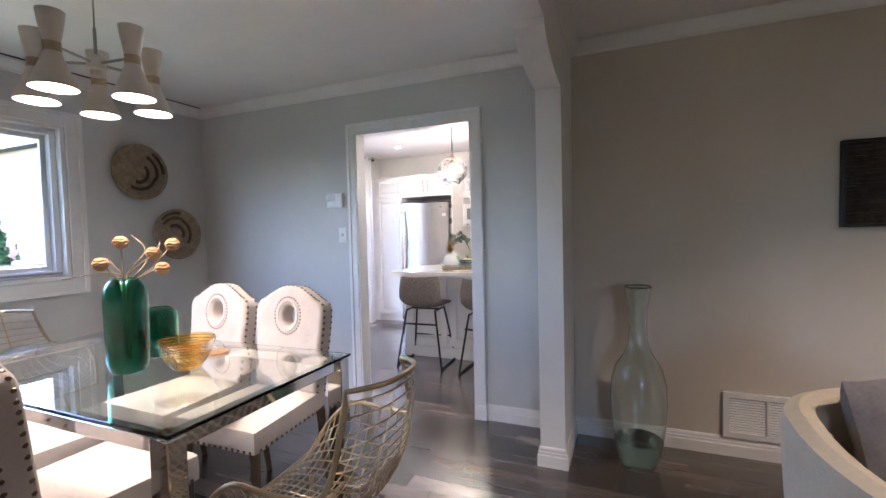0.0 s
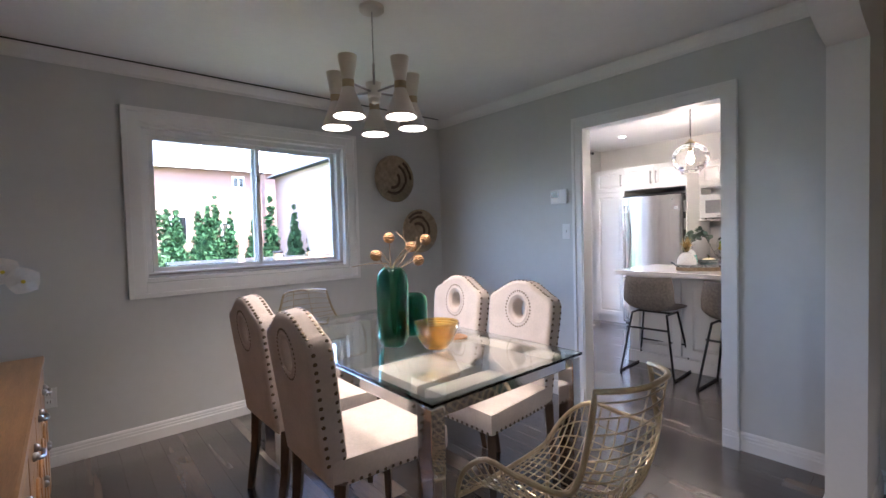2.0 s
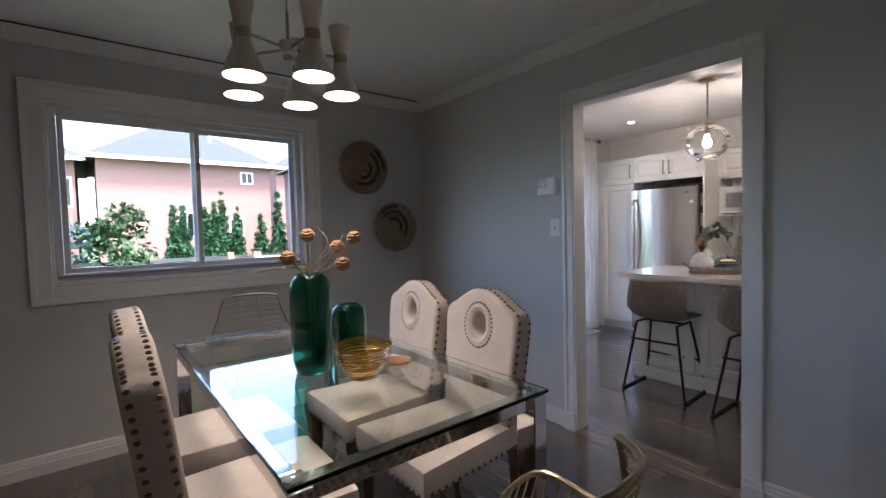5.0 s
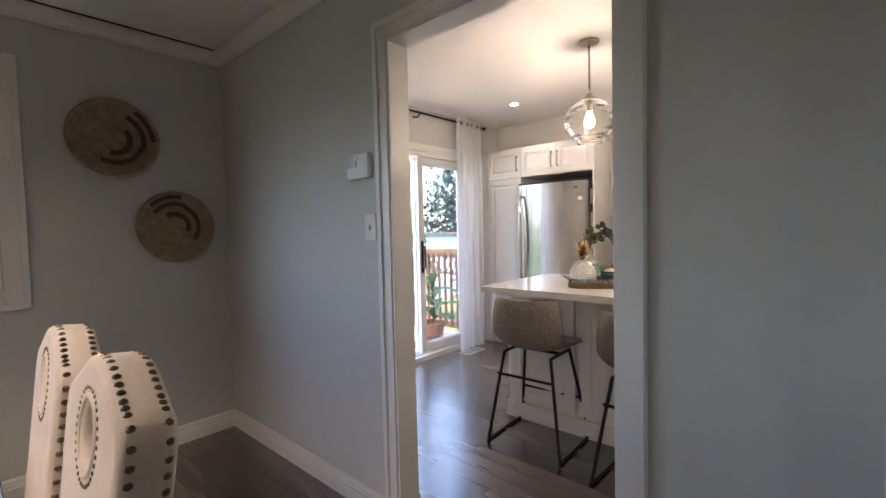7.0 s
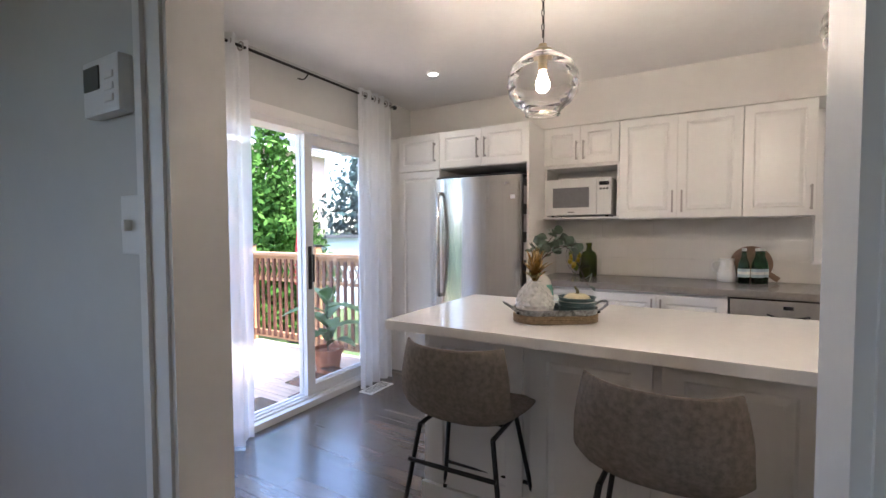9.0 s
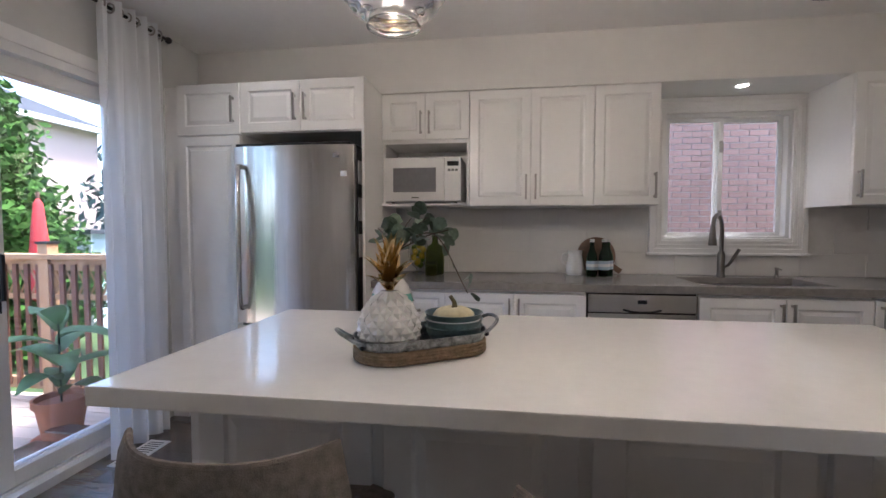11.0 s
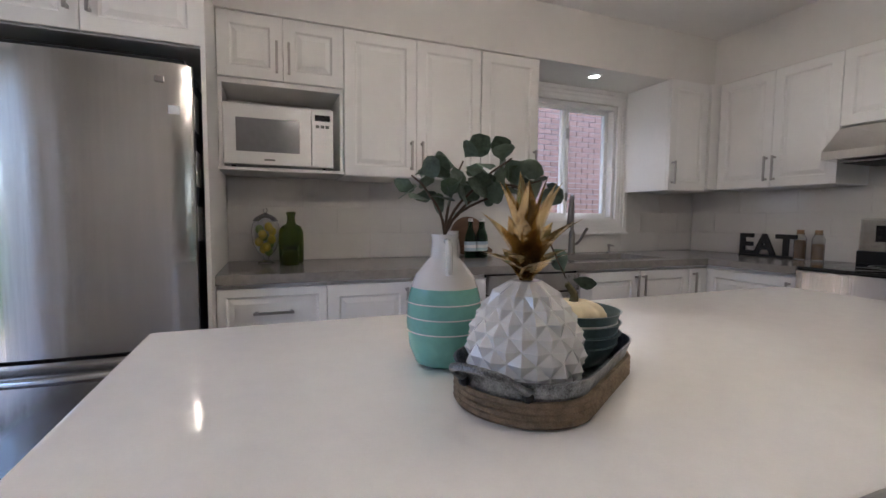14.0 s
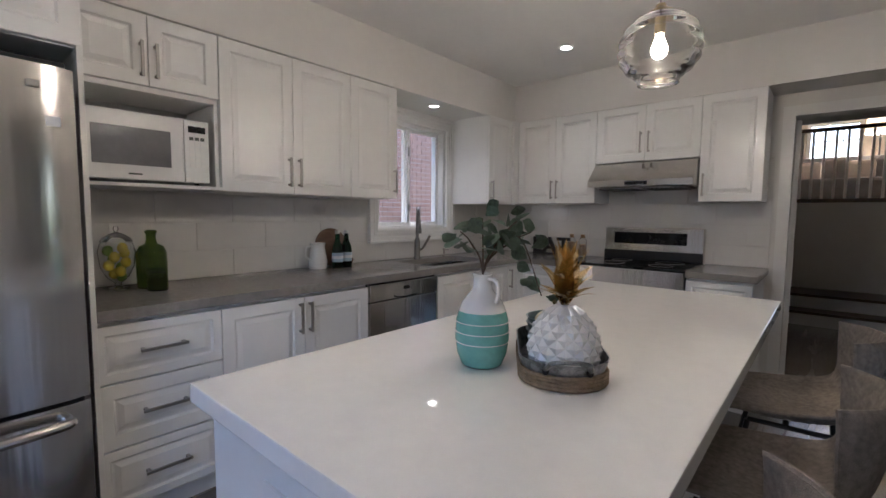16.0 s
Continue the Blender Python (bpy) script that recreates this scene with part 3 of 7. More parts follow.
# glass table
tb = thing("dining_table", "rectangular glass dining table on a chrome frame", "table", -1.55, 1.362)
TX, TY = 0.875, 0.445
g = part("glass_top", box(B(), -TX, TX, -TY, TY, 0.745, 0.757, 0.004), TABLEG, tb, "clear bevelled glass")
g.visible_shadow = False
for sy in (-1, 1):
    part("rail", box(B(), -TX + 0.09, TX - 0.09, sy * (TY - 0.03) - 0.02, sy * (TY - 0.03) + 0.02, 0.69, 0.735, 0.003), CHROME, tb)
for sx in (-1, 1):
    part("rail", box(B(), sx * (TX - 0.05) - 0.02, sx * (TX - 0.05) + 0.02, -TY + 0.06, TY - 0.06, 0.69, 0.735, 0.003), CHROME, tb)
    for sy in (-1, 1):
        lx, ly = sx * (TX - 0.05), sy * (TY - 0.035)
        leg = part("leg", box(B(), lx - 0.04, lx + 0.04, ly - 0.03, ly + 0.03, 0, 0.735, 0.004), CHROME, tb)
        bm = lathe(B(), [(0, 0), (0.026, 0), (0.026, 0.008), (0, 0.008)], 16, lx, ly, 0.735)
        part("corner_cap", bm, CHROME, leg)


def shell(u, v, w, prof, arm):
    """A bucket: u across from -1 to 1, v from the top of the back to the front of the seat."""
    n = len(prof) - 1
    i = min(int(v * n), n - 1)
    f = v * n - i
    a, b, c, d = (prof[max(0, min(n, i + k))] for k in (-1, 0, 1, 2))
    cr = [0.5 * (2 * b[q] + (c[q] - a[q]) * f + (2 * a[q] - 5 * b[q] + 4 * c[q] - d[q]) * f * f + (3 * b[q] - a[q] - 3 * c[q] + d[q]) * f ** 3) for q in range(4)]
    y, z, hw, lift = cr
    k = abs(u) ** arm
    back = max(0.0, 1 - 2 * v)
    return Vector((u * hw * w, y + (0.10 * k * back), z + lift * k))


WIRE = [(-0.33, 0.90, 0.17, -0.01), (-0.30, 0.76, 0.21, 0.0), (-0.265, 0.63, 0.25, 0.045), (-0.21, 0.50, 0.28, 0.15), (-0.08, 0.445, 0.295, 0.205), (0.05, 0.45, 0.295, 0.205), (0.15, 0.455, 0.285, 0.12), (0.22, 0.445, 0.25, 0.01)]


def wire_chair(x, y, rz):
    ch = thing("wire_chair", "brass wire bucket armchair at the table end", "chair", x, y, 0, rz, "wire chairs")
    S = lambda u, v: shell(u, v, 1.0, WIRE, 3.0)
    rim = [S(-1 + 2 * k / 10, 0) for k in range(11)] + [S(1, k / 24) for k in range(1, 25)] + [S(1 - 2 * k / 10, 1) for k in range(1, 11)] + [S(-1, 1 - k / 24) for k in range(1, 24)]
    part("rim", tube(B(), rim, 0.0085, 8, True), BRASS, ch, "", True)
    for k in range(1, 26):
        part("cross_wire", tube(B(), [S(-1 + 2 * j / 20, k / 26) for j in range(21)], 0.0027, 5), BRASS, ch, "", True)
    for k in range(1, 18):
        u = -1 + 2 * k / 18
        part("long_wire", tube(B(), [S(u, (0.30 + 0.70 * j / 18) if k % 6 else j / 18) for j in range(19)], 0.0027, 5), BRASS, ch, "", True)
    for sx in (-1, 1):
        bm = tube(B(), arc([(sx * 0.12, -0.12, 0.44), (sx * 0.21, -0.22, 0.03), (sx * 0.22, -0.20, 0.009), (sx * 0.22, 0.18, 0.009), (sx * 0.21, 0.20, 0.03), (sx * 0.12, 0.12, 0.44)], 4), 0.008, 8)
        part("leg", bm, BRASS, ch, "", True)
    part("stretcher", tube(B(), [(-0.13, 0, 0.425), (0.13, 0, 0.425)], 0.007, 8), BRASS, ch, "", True)
    return ch


wc = wire_chair(-0.415, 1.23, 92)
copy_thing(wc, pose(-2.60, 1.46, 0, 0, 0, -90))


def vessel(name, label, category, prof, x, y, z, m, thick=0.004, seg=40, sx=1, sy=1, kind_part="body"):
    """A hollow vessel from its outer profile."""
    t = thing(name, label, category, x, y, z)
    inner = [(max(0.0, r - thick), max(zz, prof[0][1] + thick * 1.6)) for r, zz in prof[::-1]]
    lathe_p = prof + inner
    p = part(kind_part, lathe(B(), lathe_p, seg, sx=sx, sy=sy), m, t, "", True)
    return t


TZ = 0.758
gv = vessel("tall_vase", "tall emerald green glass vase holding dried stems", "vase", [(0, 0), (0.055, 0), (0.066, 0.008), (0.076, 0.05), (0.080, 0.15), (0.081, 0.305), (0.077, 0.352), (0.063, 0.377), (0.052, 0.385), (0.052, 0.392)], -1.42, 1.28, TZ, GREENG, 0.006)
vessel("short_vase", "short emerald green glass vase", "vase", [(0, 0), (0.06, 0), (0.07, 0.008), (0.078, 0.05), (0.080, 0.17), (0.075, 0.205), (0.057, 0.222), (0.048, 0.228)], -1.545, 1.50, TZ, GREENG, 0.006)
bw = vessel("glass_bowl", "ribbed amber glass bowl on the table", "bowl", [(0, 0), (0.035, 0), (0.045, 0.005), (0.062, 0.03), (0.078, 0.06), (0.088, 0.10), (0.091, 0.118)], -1.215, 1.39, TZ, AMBERG, 0.004)
bm = B()
for k in range(9):
    z = 0.02 + 0.011 * k
    r = 0.052 + 0.040 * (k / 8) ** 0.7
    tube(bm, [(r * math.cos(2 * math.pi * j / 40), r * math.sin(2 * math.pi * j / 40), z) for j in range(40)], 0.0022, 5, True)
part("rib", bm, AMBERG, bw, "", True)
bw.scale = (1.22, 1.22, 1.1)
co = thing("drink_coaster", "round pale wooden coaster on the table", "coaster", -1.30, 1.60, TZ)
part("disc", lathe(B(), [(0, 0), (0.055, 0), (0.058, 0.004), (0.055, 0.009), (0, 0.009)], 32), HONEY, co, "", True)

# dried stems
ds = thing("dried_stems", "dried stems with round brown seed heads in the vase", "dried flowers", -1.42, 1.28, TZ + 0.042)
R = Matrix.Rotation(radians(54 - 90), 3, "Z")
heads = [((-0.01, 0.02), 0.50), ((-0.075, -0.03), 0.415), ((0.10, 0.05), 0.45), ((0.175, 0.02), 0.485), ((0.135, -0.03), 0.385)]
rt, fw = Vector((0.59, 0.81, 0)), Vector((-0.81, 0.59, 0))
for (a, b), z in heads:
    p = rt * a + fw * b + Vector((0, 0, z))
    st = part("stem", tube(B(), arc([(0.01 * a, 0.01, 0.01), rt * a * 0.15 + Vector((0, 0, 0.30)), rt * a * 0.6 + fw * b * 0.5 + Vector((0, 0, 0.36 + 0.3 * (z - 0.36))), p], 5), 0.0035, 6), TWIG, ds, "", True)
    bm = B()
    lathe(bm, [((0.0285 + 0.0022 * math.cos(k * math.pi / 2)) * math.sin(math.pi * k / 28) + 1e-6 * (k % 28 == 0), -0.026 * math.cos(math.pi * k / 28)) for k in range(29)], 20)
    for v in bm.verts:
        v.co.z += 0.0022 * math.sin(5 * math.atan2(v.co.y, v.co.x) + 90 * v.co.z)
        v.co *= 1 + 0.03 * noise.noise(v.co * 90 + p * 40)
        v.co += p
    part("seed_head", bm, POD, ds, "", True)
for tip, mid in (((-0.20, 0.0, 0.36), (-0.07, 0, 0.375)), ((0.03, 0.03, 0.53), (0.075, 0.0, 0.46)), ((-0.06, 0.02, 0.44), (-0.03, 0, 0.40)), ((0.13, 0.03, 0.50), (0.11, 0.0, 0.45))):
    q = [rt * v[0] + fw * v[1] + Vector((0, 0, v[2])) for v in ((0, 0, 0.02), (0.0, 0, 0.33), mid, tip)]
    part("twig", tube(B(), arc(q, 6), 0.0045, 6, r2=0.002), TWIG, ds, "", True)

# chandelier
chd = thing("chandelier", "five-arm chandelier with off-white hourglass metal shades", "chandelier", -1.49, 1.256, H)
part("canopy", lathe(B(), [(0, 0), (0.062, 0), (0.062, -0.018), (0.055, -0.024), (0, -0.024)], 28), SHADEM, chd, "", True)
part("rod", tube(B(), [(0, 0, -0.02), (0, 0, -0.30)], 0.003, 8), NICKEL, chd)
part("stem_sleeve", tube(B(), [(0, 0, -0.28), (0, 0, -0.40)], 0.0065, 8), NICKEL, chd)
part("hub", lathe(B(), [(0, -0.395), (0.03, -0.395), (0.034, -0.40), (0.034, -0.445), (0.022, -0.452), (0.02, -0.475), (0.008, -0.48), (0, -0.48)], 24), SHADEM, chd, "", True)
bulbs = []
for k in range(5):
    a = radians(148.3 + 72 * k)
    ux, uy = math.cos(a), math.sin(a)
    r = 0.205
    arm = part("arm", tube(B(), [(0.03 * ux, 0.03 * uy, -0.425), (r * ux, r * uy, -0.430)], 0.0055, 8), NICKEL, chd, "", True)
    bm = lathe(B(), [(0.044, 0.125), (0.040, 0.09), (0.027, 0.012), (0.025, 0.012), (0.038, 0.09), (0.042, 0.125), (0.044, 0.125)], 28, r * ux, r * uy, -0.435)
    lathe(bm, [(0.027, -0.022), (0.040, -0.06), (0.074, -0.148), (0.076, -0.154), (0.072, -0.154), (0.038, -0.06), (0.025, -0.022), (0.027, -0.022)], 28, r * ux, r * uy, -0.435)
    sh = part("shade", bm, SHADEM, chd, "", True)
    part("collar", lathe(B(), [(0, 0.012), (0.0285, 0.012), (0.0285, -0.022), (0, -0.022)], 20, r * ux, r * uy, -0.435), BRASS, sh, "brass collar", True)
    part("bulb", lathe(B(), [(0, -0.134), (0.063, -0.134), (0.063, -0.139), (0, -0.142)], 24, r * ux, r * uy, -0.435), BULBW, sh, "lit diffuser", True)
    lamp("chandelier_lamp", "SPOT", look((-1.495 + r * ux, 1.291 + r * uy, H - 0.60), (-1.495 + r * ux, 1.291 + r * uy, 0)), 0.7, WARM, radius=0.05, cone=120)

ORIGIN[:] = (0, 0)
# woven baskets on the wall
for by, bz, br, rot in ((2.43, 1.835, 0.215, 0.6), (2.715, 1.345, 0.21, 2.0)):
    bk = thing("wall_basket", "round woven seagrass basket hung on the wall", "basket", XW + 0.004, by, bz, 0, "wall baskets")
    bm = B()
    rings = 12
    pr = [(0, 0.004)]
    for k in range(rings * 4 + 1):
        f = k / (rings * 4)
        pr.append((br * (0.02 + 0.98 * f), 0.006 + 0.05 * f ** 2.2 + 0.0028 * math.cos(2 * math.pi * rings * f)))
    pr += [(br * 1.01, 0.05), (br * 0.6, 0.006), (0, 0.0)]
    lathe(bm, pr, 72)
    for v in bm.verts:
        v.co = Vector((v.co.z, v.co.x, v.co.y))
    part("weave", bm, STRAW, bk, "", True)
    for rr, a0, a1 in ((0.62, 3.6, 5.4), (0.36, 3.9, 6.4), (0.66, -0.9, 0.5), (0.86, -0.6, 0.4)):
        n = 16
        bm = B()
        for q in range(1):
            ra = br * rr
            tube(bm, [(0.014 + 0.05 * (ra / br) ** 2.2, ra * math.cos(rot + a0 + (a1 - a0) * j / n), ra * math.sin(rot + a0 + (a1 - a0) * j / n)) for j in range(n + 1)], 0.014, 8)
        for v in bm.verts:
            v.co.x = 0.010 + 0.05 * (rr ** 2.2) + (v.co.x - 0.010 - 0.05 * (rr ** 2.2)) * 0.35
        part("dyed_band", bm, STRAWD, bk, "dark brown dyed strands", True)
    bm = B()
    for k in range(56):
        a = 2 * math.pi * k / 56
        tube(bm, [(0.011 + 0.05 * f ** 2.2, br * f * math.cos(a), br * f * math.sin(a)) for f in (0.45, 0.6, 0.8, 0.97)], 0.0026, 4)
    part("rib_stitch", bm, STRAW, bk, "", True)

# wall controls
th = thing("thermostat", "white wall thermostat with a small grey screen", "thermostat", -1.598, YD, 1.575)
bx = part("case", box(B(), -0.072, 0.072, -0.028, 0, -0.055, 0.055, 0.008), PLASTW, th)
part("screen", box(B(), -0.06, 0.0, -0.031, -0.027, -0.005, 0.04), SCREEN, th)
for k in range(3):
    part("button", box(B(), 0.02 + 0.0, 0.055, -0.031, -0.027, -0.035 + 0.022 * k, -0.022 + 0.022 * k, 0.002), TRIM, th)
sw = thing("light_switch", "white toggle light switch on the wall", "light switch", -1.545, YD, 1.305)
part("plate", box(B(), -0.036, 0.036, -0.006, 0, -0.058, 0.058, 0.003), PLASTW, sw)
part("toggle", box(B(), -0.006, 0.006, -0.02, -0.005, -0.012, 0.010, 0.003), PLASTW, sw)
ol = thing("wall_outlet", "white duplex power outlet on the wall", "outlet", XW, -0.04, 0.41)
part("plate", box(B(), 0, 0.006, -0.036, 0.036, -0.058, 0.058, 0.003), PLASTW, ol)
for zz in (-0.022, 0.022):
    so = part("socket", box(B(), 0.005, 0.009, -0.017, 0.017, zz - 0.015, zz + 0.015, 0.003), PLASTW, ol)
    for yy in (-0.007, 0.007):
        part("slot", box(B(), 0.0085, 0.0095, yy - 0.0015, yy + 0.0015, zz - 0.004, zz + 0.007), BLACK, so)

# sideboard
sd = thing("sideboard", "honey pine sideboard with carved doors and iron pulls", "sideboard", -2.47, -0.05)
SBW = 1.62
part("top", box(B(), -0.02, SBW, -0.47, 0.02, 0.735, 0.77, 0.008), HONEY, sd)
part("body", box(B(), 0, SBW - 0.02, -0.46, 0, 0.09, 0.735), HONEY, sd)
part("plinth", box(B(), -0.012, SBW - 0.008, -0.46, 0.012, 0, 0.09, 0.006), HONEY, sd)
for k in range(4):
    xa, xb = 0.03 + 0.395 * k, 0.03 + 0.395 * k + 0.375
    dr = part("drawer", box(B(), xa, xb, 0, 0.016, 0.60, 0.715, 0.005), HONEY, sd)
    hb = tube(B(), arc([((xa + xb) / 2 - 0.04, 0.016, 0.66), ((xa + xb) / 2 - 0.03, 0.04, 0.65), ((xa + xb) / 2 + 0.03, 0.04, 0.65), ((xa + xb) / 2 + 0.04, 0.016, 0.66)], 5), 0.006, 8)
    ball(hb, (xa + xb) / 2 - 0.04, 0.02, 0.66, 0.014, 8)
    ball(hb, (xa + xb) / 2 + 0.04, 0.02, 0.66, 0.014, 8)
    part("pull", hb, NICKEL, dr, "pewter pull", True)
    for j in range(2):
        x0, x1 = (xa + 0.19 * j, xa + 0.19 * j + 0.183)
        dd = part("door", box(B(), x0, x1, 0, 0.014, 0.12, 0.585, 0.004), HONEY, sd)
        bm = box(B(), x0 + 0.035, x1 - 0.035, 0.014, 0.022, 0.16, 0.48, 0.006)
        tube(bm, [(x0 + 0.091 + 0.056 * math.cos(a), 0.016, 0.48 + 0.05 * math.sin(a)) for a in [math.pi * q / 8 for q in range(9)]], 0.008, 6)
        part("panel", bm, HONEY, dd)
        part("knob", ball(B(), x1 - 0.02 if j == 0 else x0 + 0.02, 0.025, 0.40, 0.013, 10), NICKEL, dd, "pewter knob", True)

# orchid
orc = thing("orchid", "white orchid in a clear glass pot on the sideboard", "orchid", -1.98, -0.27, 0.771)
part("pot", lathe(B(), [(0, 0), (0.05, 0), (0.07, 0.05), (0.075, 0.11), (0.066, 0.15), (0.062, 0.15), (0.070, 0.11), (0.065, 0.05), (0.046, 0.006), (0, 0.006)], 28), CLEAR, orc, "clear glass", True)
part("soil", lathe(B(), [(0, 0.008), (0.044, 0.008), (0.062, 0.05), (0.066, 0.09), (0, 0.095)], 20), BLACK, orc, "dark potting bark", True)
part("stem", tube(B(), arc([(0, 0, 0.09), (0.0, 0.0, 0.28), (0.02, 0.02, 0.42), (0.05, 0.08, 0.48), (0.07, 0.16, 0.46), (0.08, 0.22, 0.41)], 6), 0.004, 6), STEMG, orc, "", True)
for a, ln in ((0.4, 0.17), (2.2, 0.15), (3.9, 0.16), (5.2, 0.14)):
    bm = B()
    pr = []
    for k in range(7):
        f = k / 6
        w = 0.03 * math.sin(math.pi * (0.12 + 0.85 * f))
        c = Vector((math.cos(a) * ln * f, math.sin(a) * ln * f, 0.13 + 0.06 * math.sin(2.6 * f)))
        s = Vector((-math.sin(a), math.cos(a), 0)) * w
        pr.append((bm.verts.new(c - s), bm.verts.new(c + Vector((0, 0, -0.006))), bm.verts.new(c + s)))
    for q, r in zip(pr, pr[1:]):
        bm.faces.new((q[0], q[1], r[1], r[0]))
        bm.faces.new((q[1], q[2], r[2], r[1]))
    bmesh.ops.solidify(bm, geom=bm.faces[:], thickness=0.003)
    part("leaf", bm, LEAFD, orc, "dark green leaf", True)
for fx, fy, fz in ((0.05, 0.01, 0.42), (0.06, -0.07, 0.38), (0.06, 0.05, 0.47), (0.07, 0.11, 0.48), (0.08, 0.16, 0.45), (0.09, 0.215, 0.41), (0.09, -0.02, 0.46), (0.09, -0.09, 0.44), (0.10, 0.08, 0.43)):
    bm = B()
    for k in range(5):
        a = 2 * math.pi * k / 5 + fy * 20
        c0 = Vector((fx, fy, fz))
        d = Vector((0.25, math.cos(a), math.sin(a))).normalized()
        s = d.cross(Vector((1, 0, 0))).normalized()
        L = 0.056
        vs = [bm.verts.new(c0 + d * L * f + s * w * 1.35 + Vector((0.008 * math.sin(3 * f), 0, 0))) for f, w in ((0.02, 0), (0.4, 0.017), (0.75, 0.02), (1.0, 0), (0.75, -0.02), (0.4, -0.017))]
        bm.faces.new(vs)
    bmesh.ops.solidify(bm, geom=bm.faces[:], thickness=0.002)
    fl = part("flower", bm, PETAL, orc, "", True)
    part("lip", ball(B(), fx + 0.014, fy, fz - 0.004, 0.007, 8), LEMON, fl)
cn = thing("candle_holder", "small black candle holder on the sideboard", "candle holder", -1.66, -0.16, 0.771)
part("cup", lathe(B(), [(0, 0), (0.035, 0), (0.038, 0.005), (0.036, 0.08), (0.032, 0.085), (0.03, 0.08), (0, 0.075)], 24), BLACK, cn, "", True)
part("ring_handle", tube(B(), [(0.036 + 0.018 * math.cos(a) + 0.012, 0, 0.05 + 0.018 * math.sin(a)) for a in [2 * math.pi * k / 14 for k in range(14)]], 0.004, 6, True), BLACK, cn, "", True)

# ---- living room ----
fv = vessel("floor_vase", "tall clear grey-green glass floor vase", "vase", [(0, 0), (0.085, 0), (0.098, 0.012), (0.115, 0.08), (0.137, 0.22), (0.146, 0.36), (0.142, 0.46), (0.118, 0.55), (0.075, 0.62), (0.052, 0.68), (0.046, 0.76), (0.05, 0.86), (0.062, 0.94), (0.070, 0.985)], 0.563, 2.74, 0.003, SMOKEG, 0.005, 48)
part("vase_rim", tube(B(), [(0.069 * math.cos(2 * math.pi * k / 40), 0.069 * math.sin(2 * math.pi * k / 40), 0.986) for k in range(40)], 0.0045, 6, True), BOTG, fv, "dark green rim", True)
part("thick_base", lathe(B(), [(0, 0.012), (0.082, 0.012), (0.106, 0.08), (0.12, 0.15), (0, 0.15)], 40), DARKG, fv, "", True)
vt = thing("wall_vent", "white slatted return air vent low on the wall", "vent", 1.007, YD, 0.112)
bm = B()
for a in ((0, 0.62, 0, 0.03), (0, 0.62, 0.225, 0.255), (0, 0.03, 0.03, 0.225), (0.59, 0.62, 0.03, 0.225), (0.205, 0.215, 0.03, 0.225), (0.40, 0.41, 0.03, 0.225)):
    box(bm, a[0], a[1], -0.022, 0, a[2], a[3])
part("frame", bm, TRIM, vt)
for k in range(13):
    bm = box(B(), 0.03, 0.59, -0.014, -0.011, 0.032 + 0.0147 * k, 0.042 + 0.0147 * k)
    for v in bm.verts:
        v.co.y += (v.co.z - 0.037 - 0.0147 * k) * 0.5
    part("slat", bm, TRIM, vt)
part("backing", box(B(), 0.02, 0.60, -0.003, -0.001, 0.02, 0.235), BLACK, vt)
ar = thing("wall_art", "dark carved relief panel in a black frame", "wall art", 1.522, YD, 1.285)
bm = B()
for a in ((0, 0.46, 0, 0.015), (0, 0.46, 0.425, 0.44), (0, 0.015, 0.015, 0.425), (0.445, 0.46, 0.015, 0.425)):
    box(bm, a[0], a[1], -0.04, -0.001, a[2], a[3], 0.002)
part("frame", bm, BLACK, ar)
bm = B()
rnd = random.Random(4)
for k in range(24):
    z = 0.024 + 0.0168 * k
    pts = [(0.016 + 0.043 * j, -0.026 - 0.008 * rnd.random(), z + 0.006 * math.sin(j * 1.3 + k * 1.9) * rnd.random()) for j in range(11)]
    part("relief_strip", tube(B(), arc(pts, 3), 0.0085, 6), ARTM, ar, "", True)
box(bm, 0.014, 0.446, -0.02, -0.002, 0.014, 0.426)
part("backboard", bm, ARTM, ar)

# barrel armchair
ac = thing("armchair", "cream velvet barrel armchair with button tufting", "armchair", 1.39, 1.78, 0, -140)
ac.scale = (0.95, 0.95, 0.93)
bm = B()
N = 26
angs = [radians(-115 + 230 * k / (N - 1) - 90) for k in range(N)]
rows = [(0.40, 0.10, 0), (0.43, 0.30, 0), (0.445, 0.55, 1), (0.45, 0.70, 1), (0.44, 0.755, 1), (0.40, 0.775, 1), (0.355, 0.76, 1), (0.335, 0.70, 1), (0.33, 0.50, 0), (0.32, 0.36, 0)]
grid = []
for a in angs:
    k = abs(math.degrees(a) + 90) / 115
    drop = 0.12 * max(0, k - 0.45) / 0.55
    grid.append([bm.verts.new((r * math.cos(a), r * math.sin(a), z - (drop if t else 0))) for r, z, t in rows])
for p, q in zip(grid, grid[1:]):
    for i in range(len(rows) - 1):
        bm.faces.new((p[i], q[i], q[i + 1], p[i + 1]))
    bm.faces.new((q[0], p[0], p[-1], q[-1]))
bm.faces.new(grid[0])
bm.faces.new(grid[-1][::-1])
part("barrel_back", bm, CREAMV, ac, "", True)
bm = B()
for a in angs[2:-2:3]:
    for z in (0.52, 0.64):
        ball(bm, 0.33 * math.cos(a), 0.33 * math.sin(a), z, 0.012, 8)
part("tufting_button", bm, CREAMV, ac, "", True)
part("seat_cushion", lathe(B(), [(0, 0.30), (0.31, 0.30), (0.325, 0.33), (0.325, 0.42), (0.30, 0.45), (0, 0.46)], 32), CREAMV, ac, "", True)
